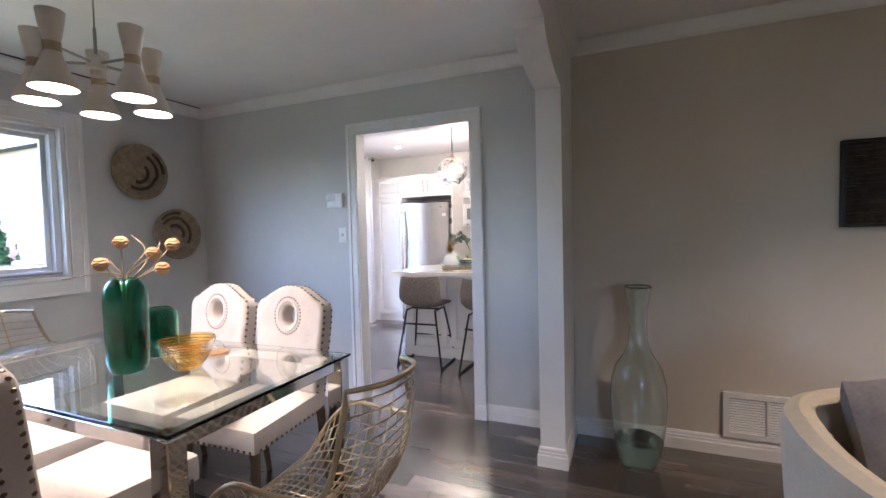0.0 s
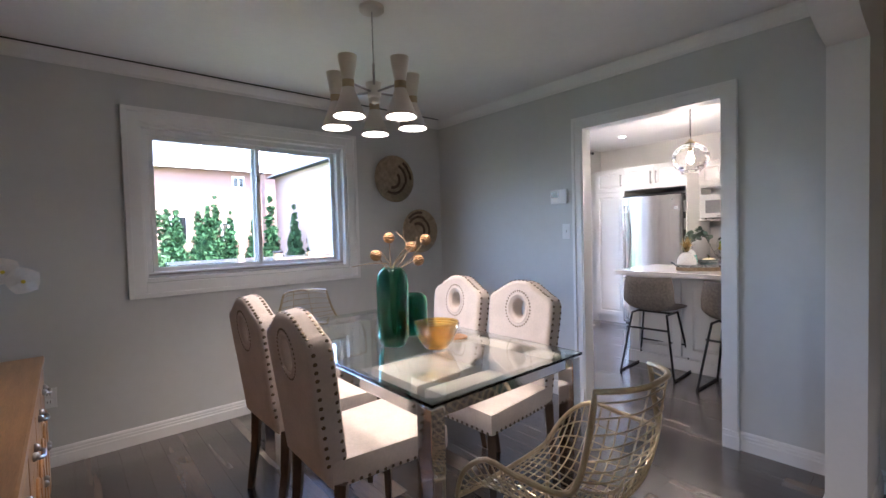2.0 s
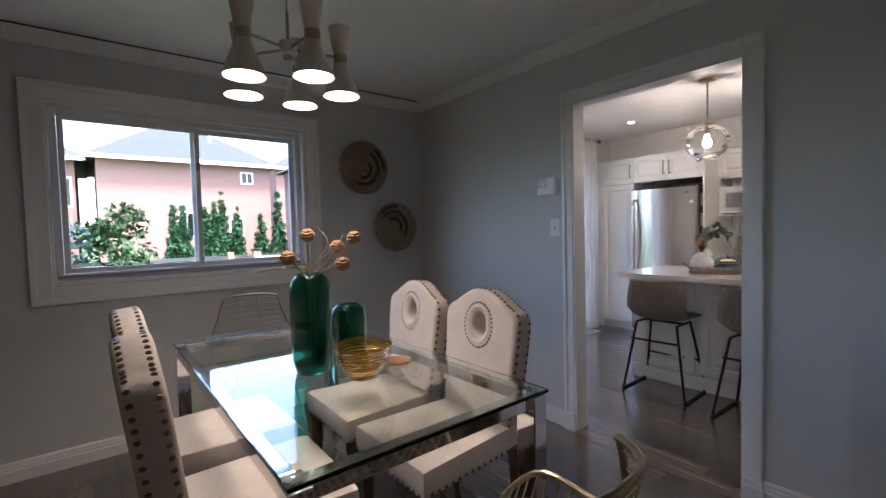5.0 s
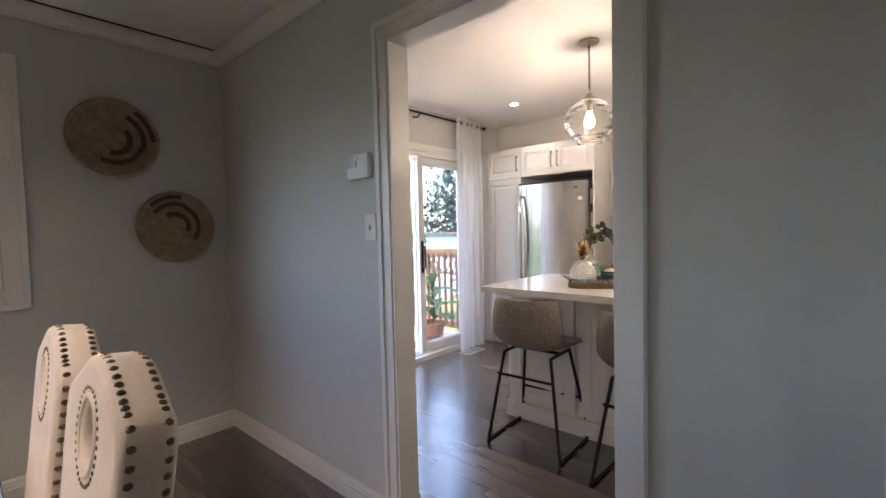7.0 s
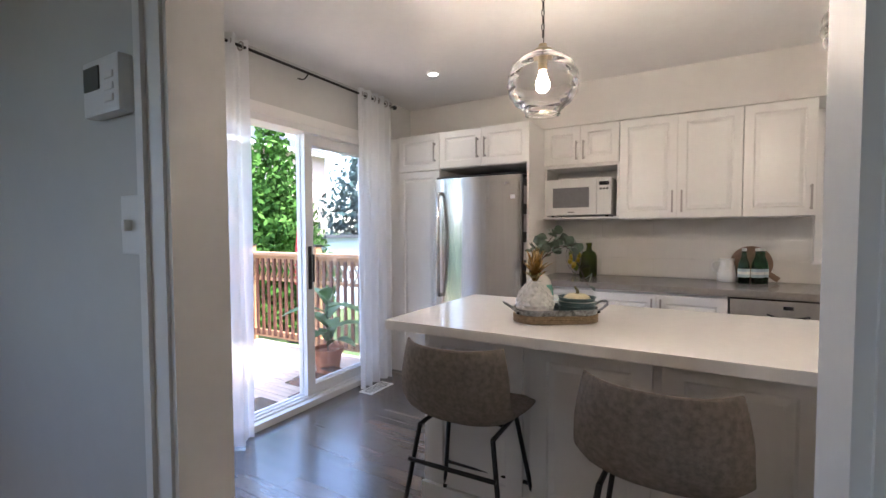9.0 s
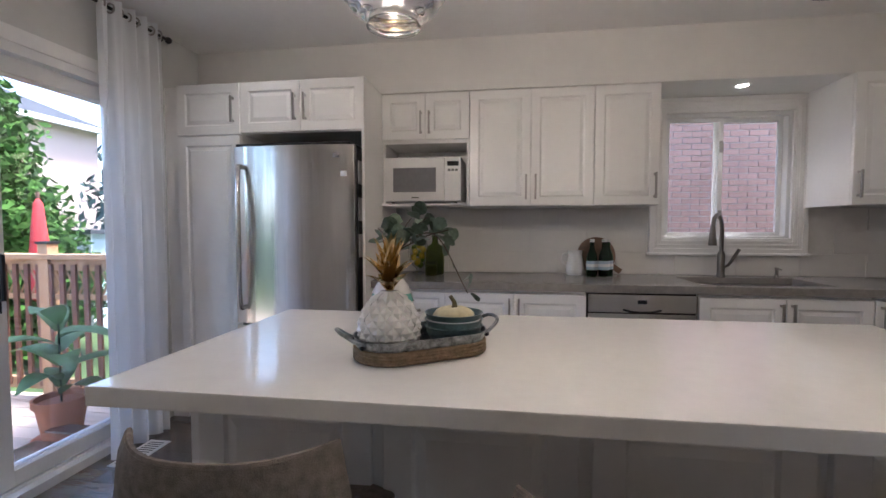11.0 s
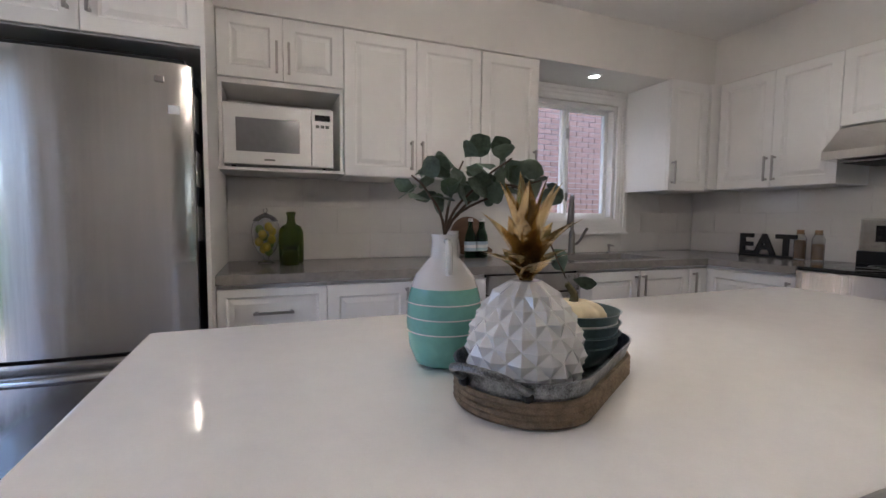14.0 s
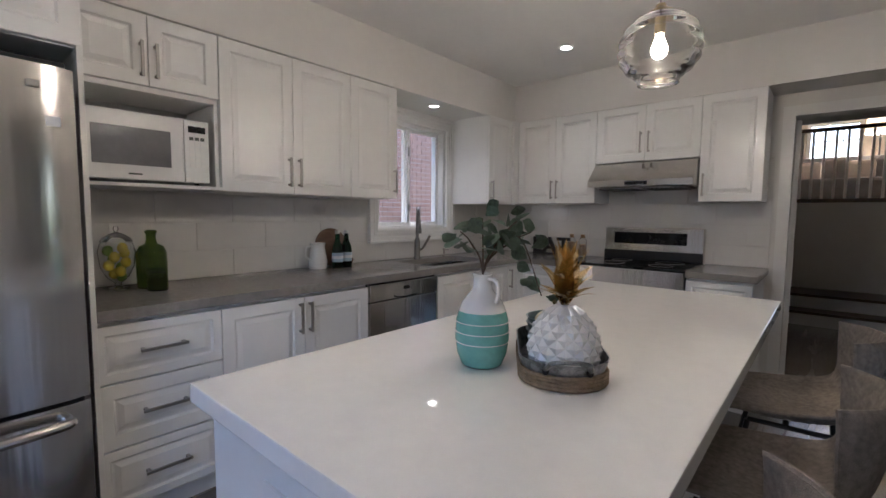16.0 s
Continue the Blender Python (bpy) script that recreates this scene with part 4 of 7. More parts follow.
for k in range(4):
    a = math.pi / 4 + math.pi / 2 * k
    part("leg", tube(B(), [(0.3 * math.cos(a), 0.3 * math.sin(a), 0.30), (0.33 * math.cos(a), 0.33 * math.sin(a), 0)], 0.022, 8, r2=0.013), WOODD, ac, "", True)
pl = thing("throw_pillow", "grey velvet throw pillow on the armchair", "pillow", 1.36, 1.88, 0.64, -140)
bm = B()
n = 10
gridv = [[[None] * (n + 1) for _ in range(n + 1)] for _ in range(2)]
for s in (0, 1):
    for i in range(n + 1):
        for j in range(n + 1):
            u, v = -1 + 2 * i / n, -1 + 2 * j / n
            h = 0.075 * ((1 - u ** 4) * (1 - v ** 4)) ** 0.6
            gridv[s][i][j] = bm.verts.new((0.2 * u * (1 - 0.08 * (1 - v * v)), (h if s else -h) - 0.08 + 0.10 * v * -0.5, 0.2 * v * (1 - 0.08 * (1 - u * u)) - 0.02))
for s in (0, 1):
    for i in range(n):
        for j in range(n):
            q = [gridv[s][i][j], gridv[s][i + 1][j], gridv[s][i + 1][j + 1], gridv[s][i][j + 1]]
            bm.faces.new(q if s == 0 else q[::-1])
bmesh.ops.remove_doubles(bm, verts=bm.verts[:], dist=0.0005)
part("cover", bm, PILLOW, pl, "", True)

# ---- kitchen ----
ORIGIN[:] = KITCHEN


def panel_door(parent, name, x0, x1, z0, z1, y, rail=0.055, label=""):
    """A raised-panel front that faces -y."""
    bm = B()
    loops = [(0.0, 0.0), (0.0, -0.019), (0.002, -0.021), (rail, -0.021), (rail + 0.008, -0.013), (rail + 0.014, -0.013), (rail + 0.034, -0.019), (rail + 0.036, -0.019)]
    rings = []
    for i, d in loops:
        i = min(i, (x1 - x0) / 2 - 0.004, (z1 - z0) / 2 - 0.004)
        rings.append([bm.verts.new((a, y + d, b)) for a, b in ((x0 + i, z0 + i), (x1 - i, z0 + i), (x1 - i, z1 - i), (x0 + i, z1 - i))])
    for a, b in zip(rings, rings[1:]):
        for k in range(4):
            bm.faces.new((a[k], a[(k + 1) % 4], b[(k + 1) % 4], b[k]))
    bm.faces.new(rings[-1])
    bm.faces.new(rings[0][::-1])
    return part(name, bm, CAB, parent, label)


def bar(parent, x, z, y, ln, vertical=True):
    y = y - 0.021
    bm = B()
    h = ln / 2
    if vertical:
        box(bm, x - 0.006, x + 0.006, y - 0.034, y - 0.024, z - h, z + h, 0.002)
        for s in (-1, 1):
            box(bm, x - 0.006, x + 0.006, y - 0.024, y + 0.001, z + s * (h - 0.012) - 0.006, z + s * (h - 0.012) + 0.006)
    else:
        box(bm, x - h, x + h, y - 0.034, y - 0.024, z - 0.006, z + 0.006, 0.002)
        for s in (-1, 1):
            box(bm, x + s * (h - 0.012) - 0.006, x + s * (h - 0.012) + 0.006, y - 0.024, y + 0.001, z - 0.006, z + 0.006)
    return part("handle", bm, NICKEL, parent, "brushed nickel bar handle")


def cabinet(name, label, x, y, rz, w, d, z0, z1, fronts, kick=0.0, group="kitchen cabinets", body=None):
    """fronts: (x0, x1, z0, z1, handle x, handle z, handle length, upright)."""
    c = thing(name, label, "cabinet", x, y, 0, rz, group)
    bm = B()
    if body is None:
        box(bm, 0.001, w - 0.001, 0.002, d, z0 + kick, z1)
    else:
        for b in body:
            box(bm, *b)
    if kick:
        box(bm, 0.001, w - 0.001, 0.05, d, z0, z0 + kick)
    part("body", bm, CAB, c)
    for a, b, zz0, zz1, hx, hz, hl, up in fronts:
        dr = panel_door(c, "door" if up or hl == 0 else "drawer", a + 0.0015, b - 0.0015, zz0 + 0.0015, zz1 - 0.0015, 0, 0.055 if zz1 - zz0 > 0.25 else 0.035)
        if hl:
            bar(dr, hx, hz, 0, hl, up)
    return c


YU, YBASE, ZU0, ZU1 = 6.185, 5.925, 1.38, 2.127
# tall pantry, fridge surround, wall cabinets on the north wall
cabinet("pantry_cabinet", "tall white raised-panel pantry cabinet", -2.872, 5.81, 0, 0.425, YB - 5.812, 0, 2.125, [(0, 0.425, 0.11, 1.805, 0, 0, 0, True), (0, 0.425, 1.812, 2.125, 0.385, 1.96, 0.16, True)], 0.1)
struct("trim_pantry", box(B(), XW + 0.001, -2.874, 5.83, YB - 0.002, 0, 2.125), CAB, "white filler panel beside the pantry", "trim")
cabinet("fridge_cabinet", "white two-door cabinet above the refrigerator", -2.446, 5.81, 0, 0.79, YB - 5.812, 1.815, 2.125, [(0, 0.395, 1.818, 2.125, 0.362, 1.96, 0.16, True), (0.395, 0.79, 1.818, 2.125, 0.427, 1.96, 0.16, True)])
struct("trim_fridge_panel", box(B(), -1.672, -1.655, 5.79, YB - 0.002, 0, 2.125, 0.002), CAB, "white tall end panel beside the refrigerator", "trim")
WX = -1.654
cabinet("microwave_cabinet", "white wall cabinet with an open microwave niche", WX, YU, 0, 0.588, YB - YU - 0.002, 1.39, ZU1, [(0, 0.294, 1.822, ZU1, 0.266, 1.93, 0.15, True), (0.294, 0.588, 1.822, ZU1, 0.322, 1.93, 0.15, True)],
        body=[(0.001, 0.587, 0.002, YB - YU - 0.002, 1.80, ZU1), (0.001, 0.018, 0.0, YB - YU - 0.002, 1.40, 1.80), (0.570, 0.587, 0.0, YB - YU - 0.002, 1.40, 1.80), (-0.001, 0.588, -0.03, YB - YU - 0.002, 1.385, 1.40), (0.018, 0.570, YB - YU - 0.02, YB - YU - 0.002, 1.40, 1.80)])
cabinet("wall_cabinet", "white raised-panel two-door wall cabinet", -1.064, YU, 0, 0.786, YB - YU - 0.002, ZU0, ZU1, [(0, 0.393, ZU0, ZU1, 0.363, 1.50, 0.16, True), (0.393, 0.786, ZU0, ZU1, 0.423, 1.50, 0.16, True)])
cabinet("wall_cabinet", "white raised-panel single-door wall cabinet by the window", -0.276, YU, 0, 0.391, YB - YU - 0.002, ZU0, ZU1, [(0, 0.391, ZU0, ZU1, 0.362, 1.50, 0.16, True)])
cabinet("corner_cabinet", "white raised-panel corner wall cabinet", 1.15, 6.14, 0, 0.47, YB - 6.14 - 0.002, ZU0 - 0.01, ZU1, [(0, 0.36, ZU0 - 0.01, ZU1, 0.03, 1.49, 0.16, True)])
# east wall cabinets
XU = 1.62
D = XR - XU - 0.002
cabinet("wall_cabinet", "white raised-panel two-door wall cabinet beside the range hood", XU, 6.10, -90, 0.735, D, ZU0, ZU1, [(0, 0.37, ZU0, ZU1, 0.345, 1.50, 0.16, True), (0.37, 0.735, ZU0, ZU1, 0.395, 1.50, 0.16, True)])
cabinet("hood_cabinet", "white two-door cabinet above the range hood", XU, 5.365, -90, 0.758, D, 1.70, ZU1, [(0, 0.38, 1.70, ZU1, 0.35, 1.84, 0.16, True), (0.38, 0.758, 1.70, ZU1, 0.41, 1.84, 0.16, True)])
cabinet("wall_cabinet", "white raised-panel single-door end wall cabinet", XU, 4.607, -90, 0.375, D, ZU0, ZU1, [(0, 0.375, ZU0, ZU1, 0.028, 1.50, 0.16, True)])

struct("trim_corner", box(B(), 1.515, 1.64, 6.102, 6.139, ZU0, ZU1), CAB, "white corner filler strip between wall cabinets", "trim")

# base cabinets
DB = YB - YBASE - 0.002
ZT = 0.862
cabinet("drawer_cabinet", "white base cabinet with three raised-panel drawers", WX, YBASE, 0, 0.464, DB, 0, ZT, [(0, 0.464, 0.62, 0.845, 0.232, 0.735, 0.17, False), (0, 0.464, 0.36, 0.615, 0.232, 0.49, 0.17, False), (0, 0.464, 0.11, 0.355, 0.232, 0.235, 0.17, False)], 0.1)
cabinet("base_cabinet", "white two-door raised-panel base cabinet", -1.19, YBASE, 0, 0.832, DB, 0, ZT, [(0, 0.414, 0.11, 0.845, 0.386, 0.74, 0.16, True), (0.414, 0.832, 0.11, 0.845, 0.442, 0.74, 0.16, True)], 0.1)
cabinet("sink_cabinet", "white two-door base cabinet under the sink", 0.258, YBASE, 0, 0.88, DB, 0, ZT, [(0, 0.448, 0.11, 0.845, 0.42, 0.74, 0.16, True), (0.448, 0.88, 0.11, 0.845, 0.476, 0.74, 0.16, True)], 0.1,
        body=[(0.001, 0.879, 0.002, DB, 0.1, 0.60), (0.001, 0.879, 0.002, 0.02, 0.60, ZT), (0.001, 0.02, 0.02, DB, 0.6, ZT), (0.86, 0.879, 0.02, DB, 0.6, ZT)])
cabinet("corner_base_cabinet", "white base cabinet filling the corner", 1.14, YBASE, 0, 0.78, DB, 0, ZT, [(0, 0.16, 0.11, 0.845, 0.03, 0.74, 0.16, True)], 0.1)
XBASE = 1.31
cabinet("base_cabinet", "white base cabinet beside the stove", XBASE, YBASE - 0.003, -90, 0.565, XR - XBASE - 0.002, 0, ZT, [(0.02, 0.565, 0.11, 0.845, 0.53, 0.74, 0.16, True)], 0.1)
cabinet("drawer_cabinet", "narrow white drawer cabinet at the counter end", XBASE, 4.592, -90, 0.375, XR - XBASE - 0.002, 0, ZT, [(0, 0.375, 0.66, 0.845, 0.19, 0.765, 0.16, False), (0, 0.375, 0.11, 0.655, 0.03, 0.56, 0.16, True)], 0.1)

# worktop
SX0, SX1, SY0, SY1 = 0.30, 1.02, 5.99, 6.40
wt = thing("worktop", "grey stone worktop running round the corner", "worktop")
for a in ((WX, SX0, 5.885, YB - 0.012), (SX0, SX1, 5.885, SY0), (SX0, SX1, SY1, YB - 0.012), (SX1, XR - 0.012, 5.885, YB - 0.012), (1.275, XR - 0.012, 5.357, 5.885)):
    part("slab", box(B(), *a, 0.865, 0.908), GREYTOP, wt)
tagged(mesh_ob("worktop", box(B(), 1.275, XR - 0.012, 4.195, 4.593, 0.865, 0.908, 0.004), GREYTOP), "short grey stone worktop beside the stove", "worktop")

# sink and tap
sk = thing("kitchen_sink", "stainless double-bowl undermount sink", "sink", 0, 0, 0.865)
for a, b in ((SX0, 0.655), (0.665, SX1)):
    bm = B()
    box(bm, a, b, SY0, SY1, -0.18, -0.175)
    for q in ((a, a + 0.004, SY0, SY1), (b - 0.004, b, SY0, SY1), (a, b, SY0, SY0 + 0.004), (a, b, SY1 - 0.004, SY1)):
        box(bm, *q, -0.175, 0.0 if q[0] != 0.665 and q[1] != 0.655 else -0.01)
    part("bowl", bm, STEEL, sk)
fc = thing("kitchen_tap", "dark brushed nickel pull-down kitchen tap", "tap", 0.609, 6.45, 0.908, -42)
part("base", lathe(B(), [(0, 0), (0.03, 0), (0.03, 0.008), (0.024, 0.02), (0.023, 0.15), (0.017, 0.17), (0, 0.17)], 20), TAPM, fc, "", True)
part("spout", tube(B(), arc([(0, 0, 0.16), (0, 0, 0.33), (0, -0.03, 0.39), (0, -0.085, 0.415), (0, -0.14, 0.39), (0, -0.16, 0.335)], 6), 0.013, 10), TAPM, fc, "", True)
part("spray_head", lathe(B(), [(0, 0.215), (0.024, 0.215), (0.025, 0.225), (0.019, 0.29), (0.015, 0.345), (0, 0.345)], 16, 0, -0.163, 0), TAPM, fc, "", True)
part("lever", tube(B(), arc([(0.02, 0, 0.07), (0.045, 0, 0.085), (0.075, 0, 0.135), (0.105, 0, 0.19)], 5), 0.009, 8, r2=0.011), TAPM, fc, "", True)
sp = thing("soap_dispenser", "small brushed nickel soap dispenser", "soap dispenser", 0.96, 6.46, 0.908)
part("body", lathe(B(), [(0, 0), (0.017, 0), (0.017, 0.008), (0.009, 0.014), (0.009, 0.05), (0.014, 0.054), (0.012, 0.066), (0, 0.068)], 16), NICKEL, sp, "", True)
part("nozzle", tube(B(), [(0, 0, 0.06), (0, -0.05, 0.055)], 0.005, 8), NICKEL, sp, "", True)

# dishwasher
dw = thing("dishwasher", "stainless steel dishwasher with a control strip", "dishwasher", -0.354, YBASE, 0)
part("body", box(B(), 0.003, 0.604, 0.003, 0.60, 0.10, 0.858), BLACK, dw)
part("door", box(B(), 0.006, 0.601, -0.022, 0.002, 0.12, 0.742, 0.005), STEEL, dw)
cp = part("control_panel", box(B(), 0.006, 0.601, -0.026, 0.002, 0.748, 0.852, 0.005), STEEL, dw)
part("display", box(B(), 0.28, 0.33, -0.0285, -0.026, 0.80, 0.822), BLACKG, cp)
for k in range(5):
    for s in (0.10, 0.40):
        part("button", lathe(B(), [(0, 0), (0.006, 0), (0.006, 0.002), (0, 0.002)], 8, s + 0.03 * k, -0.802, 0.026), NICKEL, cp).matrix_local = pose(0, 0, 0, 90)
part("pocket_handle", tube(B(), arc([(0.20, -0.024, 0.765), (0.26, -0.03, 0.752), (0.34, -0.03, 0.752), (0.41, -0.024, 0.765)], 5), 0.006, 8), BLACK, dw, "", True)

# refrigerator
fr = thing("refrigerator", "stainless steel bottom-freezer refrigerator", "refrigerator", -2.445, 5.69, 0)
FW = 0.75
part("body", box(B(), 0.008, FW - 0.008, 0.075, 0.84, 0.02, 1.70, 0.006), mat("dark_grey_enamel", (0.045, 0.045, 0.048), 0.4, vary=0.08, scale=8), fr, "dark grey sides")


def bowed(z0, z1):
    bm = B()
    n = 14
    rows = []
    for k in range(n + 1):
        u = -1 + 2 * k / n
        y = 0.02 * u * u + (0.012 if abs(u) == 1 else 0)
        rows.append([bm.verts.new((FW / 2 + u * FW / 2, y, z0)), bm.verts.new((FW / 2 + u * FW / 2, y, z1)), bm.verts.new((FW / 2 + u * FW / 2, 0.07, z1)), bm.verts.new((FW / 2 + u * FW / 2, 0.07, z0))])
    for a, b in zip(rows, rows[1:]):
        for q in range(4):
            bm.faces.new((a[q], b[q], b[(q + 1) % 4], a[(q + 1) % 4]))
    bm.faces.new(rows[0])
    bm.faces.new(rows[-1][::-1])
    return bm


d1 = part("door", bowed(0.665, 1.718), STEEL, fr, "", True)
part("door_handle", tube(B(), arc([(0.065, 0.01, 1.60), (0.06, -0.03, 1.56), (0.075, -0.058, 1.20), (0.06, -0.03, 0.80), (0.065, 0.01, 0.76)], 8), 0.015, 10), STEEL, d1, "bowed steel handle", True)
part("badge", box(B(), FW - 0.115, FW - 0.085, -0.0005, 0.02, 1.645, 1.665, 0.002), NICKEL, d1)
part("sticker", box(B(), FW - 0.075, FW - 0.04, 0.009, 0.024, 1.535, 1.565), PLASTW, d1)
d2 = part("freezer_drawer", bowed(0.06, 0.650), STEEL, fr, "", True)
part("drawer_handle", tube(B(), arc([(0.06, 0.01, 0.60), (0.09, -0.04, 0.605), (FW / 2, -0.065, 0.605), (FW - 0.09, -0.04, 0.605), (FW - 0.06, 0.01, 0.60)], 8), 0.016, 10), STEEL, d2, "bowed steel handle", True)
part("hinge_cover", box(B(), 0.02, FW - 0.02, 0.02, 0.30, 1.719, 1.735, 0.005), BLACK, fr)
for zz, w in ((1.50, 0.10), (1.28, 0.12), (1.06, 0.13)):
    mg = part("magnet_note", box(B(), FW - 0.0075, FW - 0.004, 0.12, 0.12 + w, zz, zz + 0.14), PLASTW, fr, "white paper note on the side")

# microwave
mw = thing("microwave", "white countertop microwave in the niche", "microwave", WX + 0.022, YU - 0.015, 1.401)
part("case", box(B(), 0, 0.51, 0.012, 0.34, 0.012, 0.305, 0.006), PLASTW, mw)
dd = part("door", box(B(), 0.0, 0.40, -0.012, 0.013, 0.014, 0.303, 0.006), PLASTW, mw)
part("window", box(B(), 0.055, 0.345, -0.0145, -0.011, 0.075, 0.235, 0.001), MWG, dd)
part("brand_bar", box(B(), 0.18, 0.23, -0.0135, -0.011, 0.034, 0.041), SCREEN, dd)
pn = part("control_panel", box(B(), 0.403, 0.51, -0.010, 0.013, 0.014, 0.303, 0.005), PLASTW, mw)
part("display", box(B(), 0.42, 0.495, -0.0125, -0.009, 0.245, 0.275), BLACKG, pn)
for i in range(3):
    for j in range(6):
        part("button", box(B(), 0.424 + 0.024 * i, 0.442 + 0.024 * i, -0.0118, -0.0095, 0.085 + 0.025 * j, 0.10 + 0.025 * j), SCREEN if j == 5 else TRIM, pn)
for a in (0.04, 0.47):
    for b in (0.04, 0.30):
        part("foot", lathe(B(), [(0, 0), (0.012, 0), (0.012, 0.013), (0, 0.013)], 10, a, b), BLACK, mw)

# range hood
rh = thing("range_hood", "stainless steel under-cabinet range hood", "range hood", 1.44, 5.362, 0, -90)
bm = B()
pr = [(0.0, 1.50), (0.0, 1.545), (0.16, 1.692), (0.485, 1.692), (0.485, 1.52), (0.42, 1.49)]
lo = [bm.verts.new((0.0, y, z)) for y, z in pr]
hi = [bm.verts.new((0.75, y, z)) for y, z in pr]
bm.faces.new(lo[::-1])
bm.faces.new(hi)
for k in range(len(pr)):
    j = (k + 1) % len(pr)
    bm.faces.new((lo[k], lo[j], hi[j], hi[k]))
part("canopy", bm, STEEL, rh)
part("control_strip", box(B(), 0.29, 0.45, -0.003, 0.004, 1.51, 1.535), BLACKG, rh)
for k in range(2):
    fl = part("filter", box(B(), 0.06 + 0.33 * k, 0.36 + 0.33 * k, 0.06, 0.40, 1.484, 1.492), NICKEL, rh)
    for j in range(9):
        part("baffle", box(B(), 0.07 + 0.33 * k + 0.031 * j, 0.085 + 0.33 * k + 0.031 * j, 0.07, 0.39, 1.479, 1.4845), BLACK, fl)

# stove
sv = thing("stove", "stainless steel electric range with black glass top", "stove", 1.275, 5.352, 0, -90)
part("body", box(B(), 0.003, 0.752, 0.03, 0.64, 0.05, 0.895), BLACK, sv)
od = part("oven_door", box(B(), 0.006, 0.749, 0.0, 0.028, 0.23, 0.76, 0.006), STEEL, sv)
part("oven_window", box(B(), 0.14, 0.615, -0.003, 0.004, 0.36, 0.62), BLACKG, od)
part("oven_handle", tube(B(), arc([(0.05, 0.0, 0.72), (0.07, -0.045, 0.72), (0.685, -0.045, 0.72), (0.705, 0.0, 0.72)], 5), 0.013, 10), STEEL, od, "", True)
part("front_rail", box(B(), 0.004, 0.751, -0.012, 0.03, 0.77, 0.895, 0.006), STEEL, sv)
part("storage_drawer", box(B(), 0.006, 0.749, 0.0, 0.028, 0.06, 0.22, 0.005), STEEL, sv)
ct = part("cooktop", box(B(), 0.0, 0.755, 0.0, 0.58, 0.896, 0.915, 0.004), BLACKG, sv, "black ceramic glass")
for x, y, r in ((0.20, 0.17, 0.10), (0.56, 0.17, 0.08), (0.20, 0.42, 0.075), (0.56, 0.42, 0.10)):
    part("burner_ring", tube(B(), [(x + r * math.cos(k * math.pi / 16), y + r * math.sin(k * math.pi / 16), 0.9155) for k in range(32)], 0.0012, 4, True), NICKEL, ct)
bg = part("backguard", box(B(), 0.0, 0.755, 0.56, 0.635, 0.915, 1.18, 0.01), STEEL, sv)
part("backguard_base", box(B(), 0.0, 0.755, 0.545, 0.562, 0.915, 0.99, 0.004), BLACK, sv)
part("display_panel", box(B(), 0.08, 0.64, 0.556, 0.562, 1.045, 1.14, 0.001), BLACKG, bg)

# island
isl = thing("kitchen_island", "white panelled kitchen island base", "island", 0, 0, 0)
part("body", box(B(), -1.635, 0.335, 4.275, 4.86, 0, 0.874), CAB, isl)
for k in range(4):
    x0 = -1.60 + 0.485 * k
    panel_door(isl, "panel", x0, x0 + 0.455, 0.13, 0.84, 4.276, 0.07)
part("skirting", box(B(), -1.645, 0.345, 4.258, 4.275, 0, 0.11, 0.004), CAB, isl)
bm = B()
box(bm, -1.642, -1.634, 4.30, 4.84, 0.12, 0.85, 0.003)
part("end_panel", bm, CAB, isl)
io = part("outlet", box(B(), -1.649, -1.641, 4.50, 4.62, 0.72, 0.80, 0.002), PLASTW, isl, "white power outlet")
tp = tagged(mesh_ob("island_worktop", box(B(), -1.672, 0.372, 4.022, 4.885, 0.875, 0.916, 0.004), QUARTZ), "thick white quartz island worktop", "worktop")
IZ = 0.9165

# bar stools
STOOL = [(-0.25, 0.878, 0.192, 0.0), (-0.228, 0.775, 0.212, 0.0), (-0.20, 0.67, 0.216, 0.03), (-0.145, 0.60, 0.22, 0.05), (-0.02, 0.578, 0.225, 0.045), (0.12, 0.588, 0.222, 0.02), (0.165, 0.597, 0.205, 0.0), (0.19, 0.582, 0.19, -0.005)]


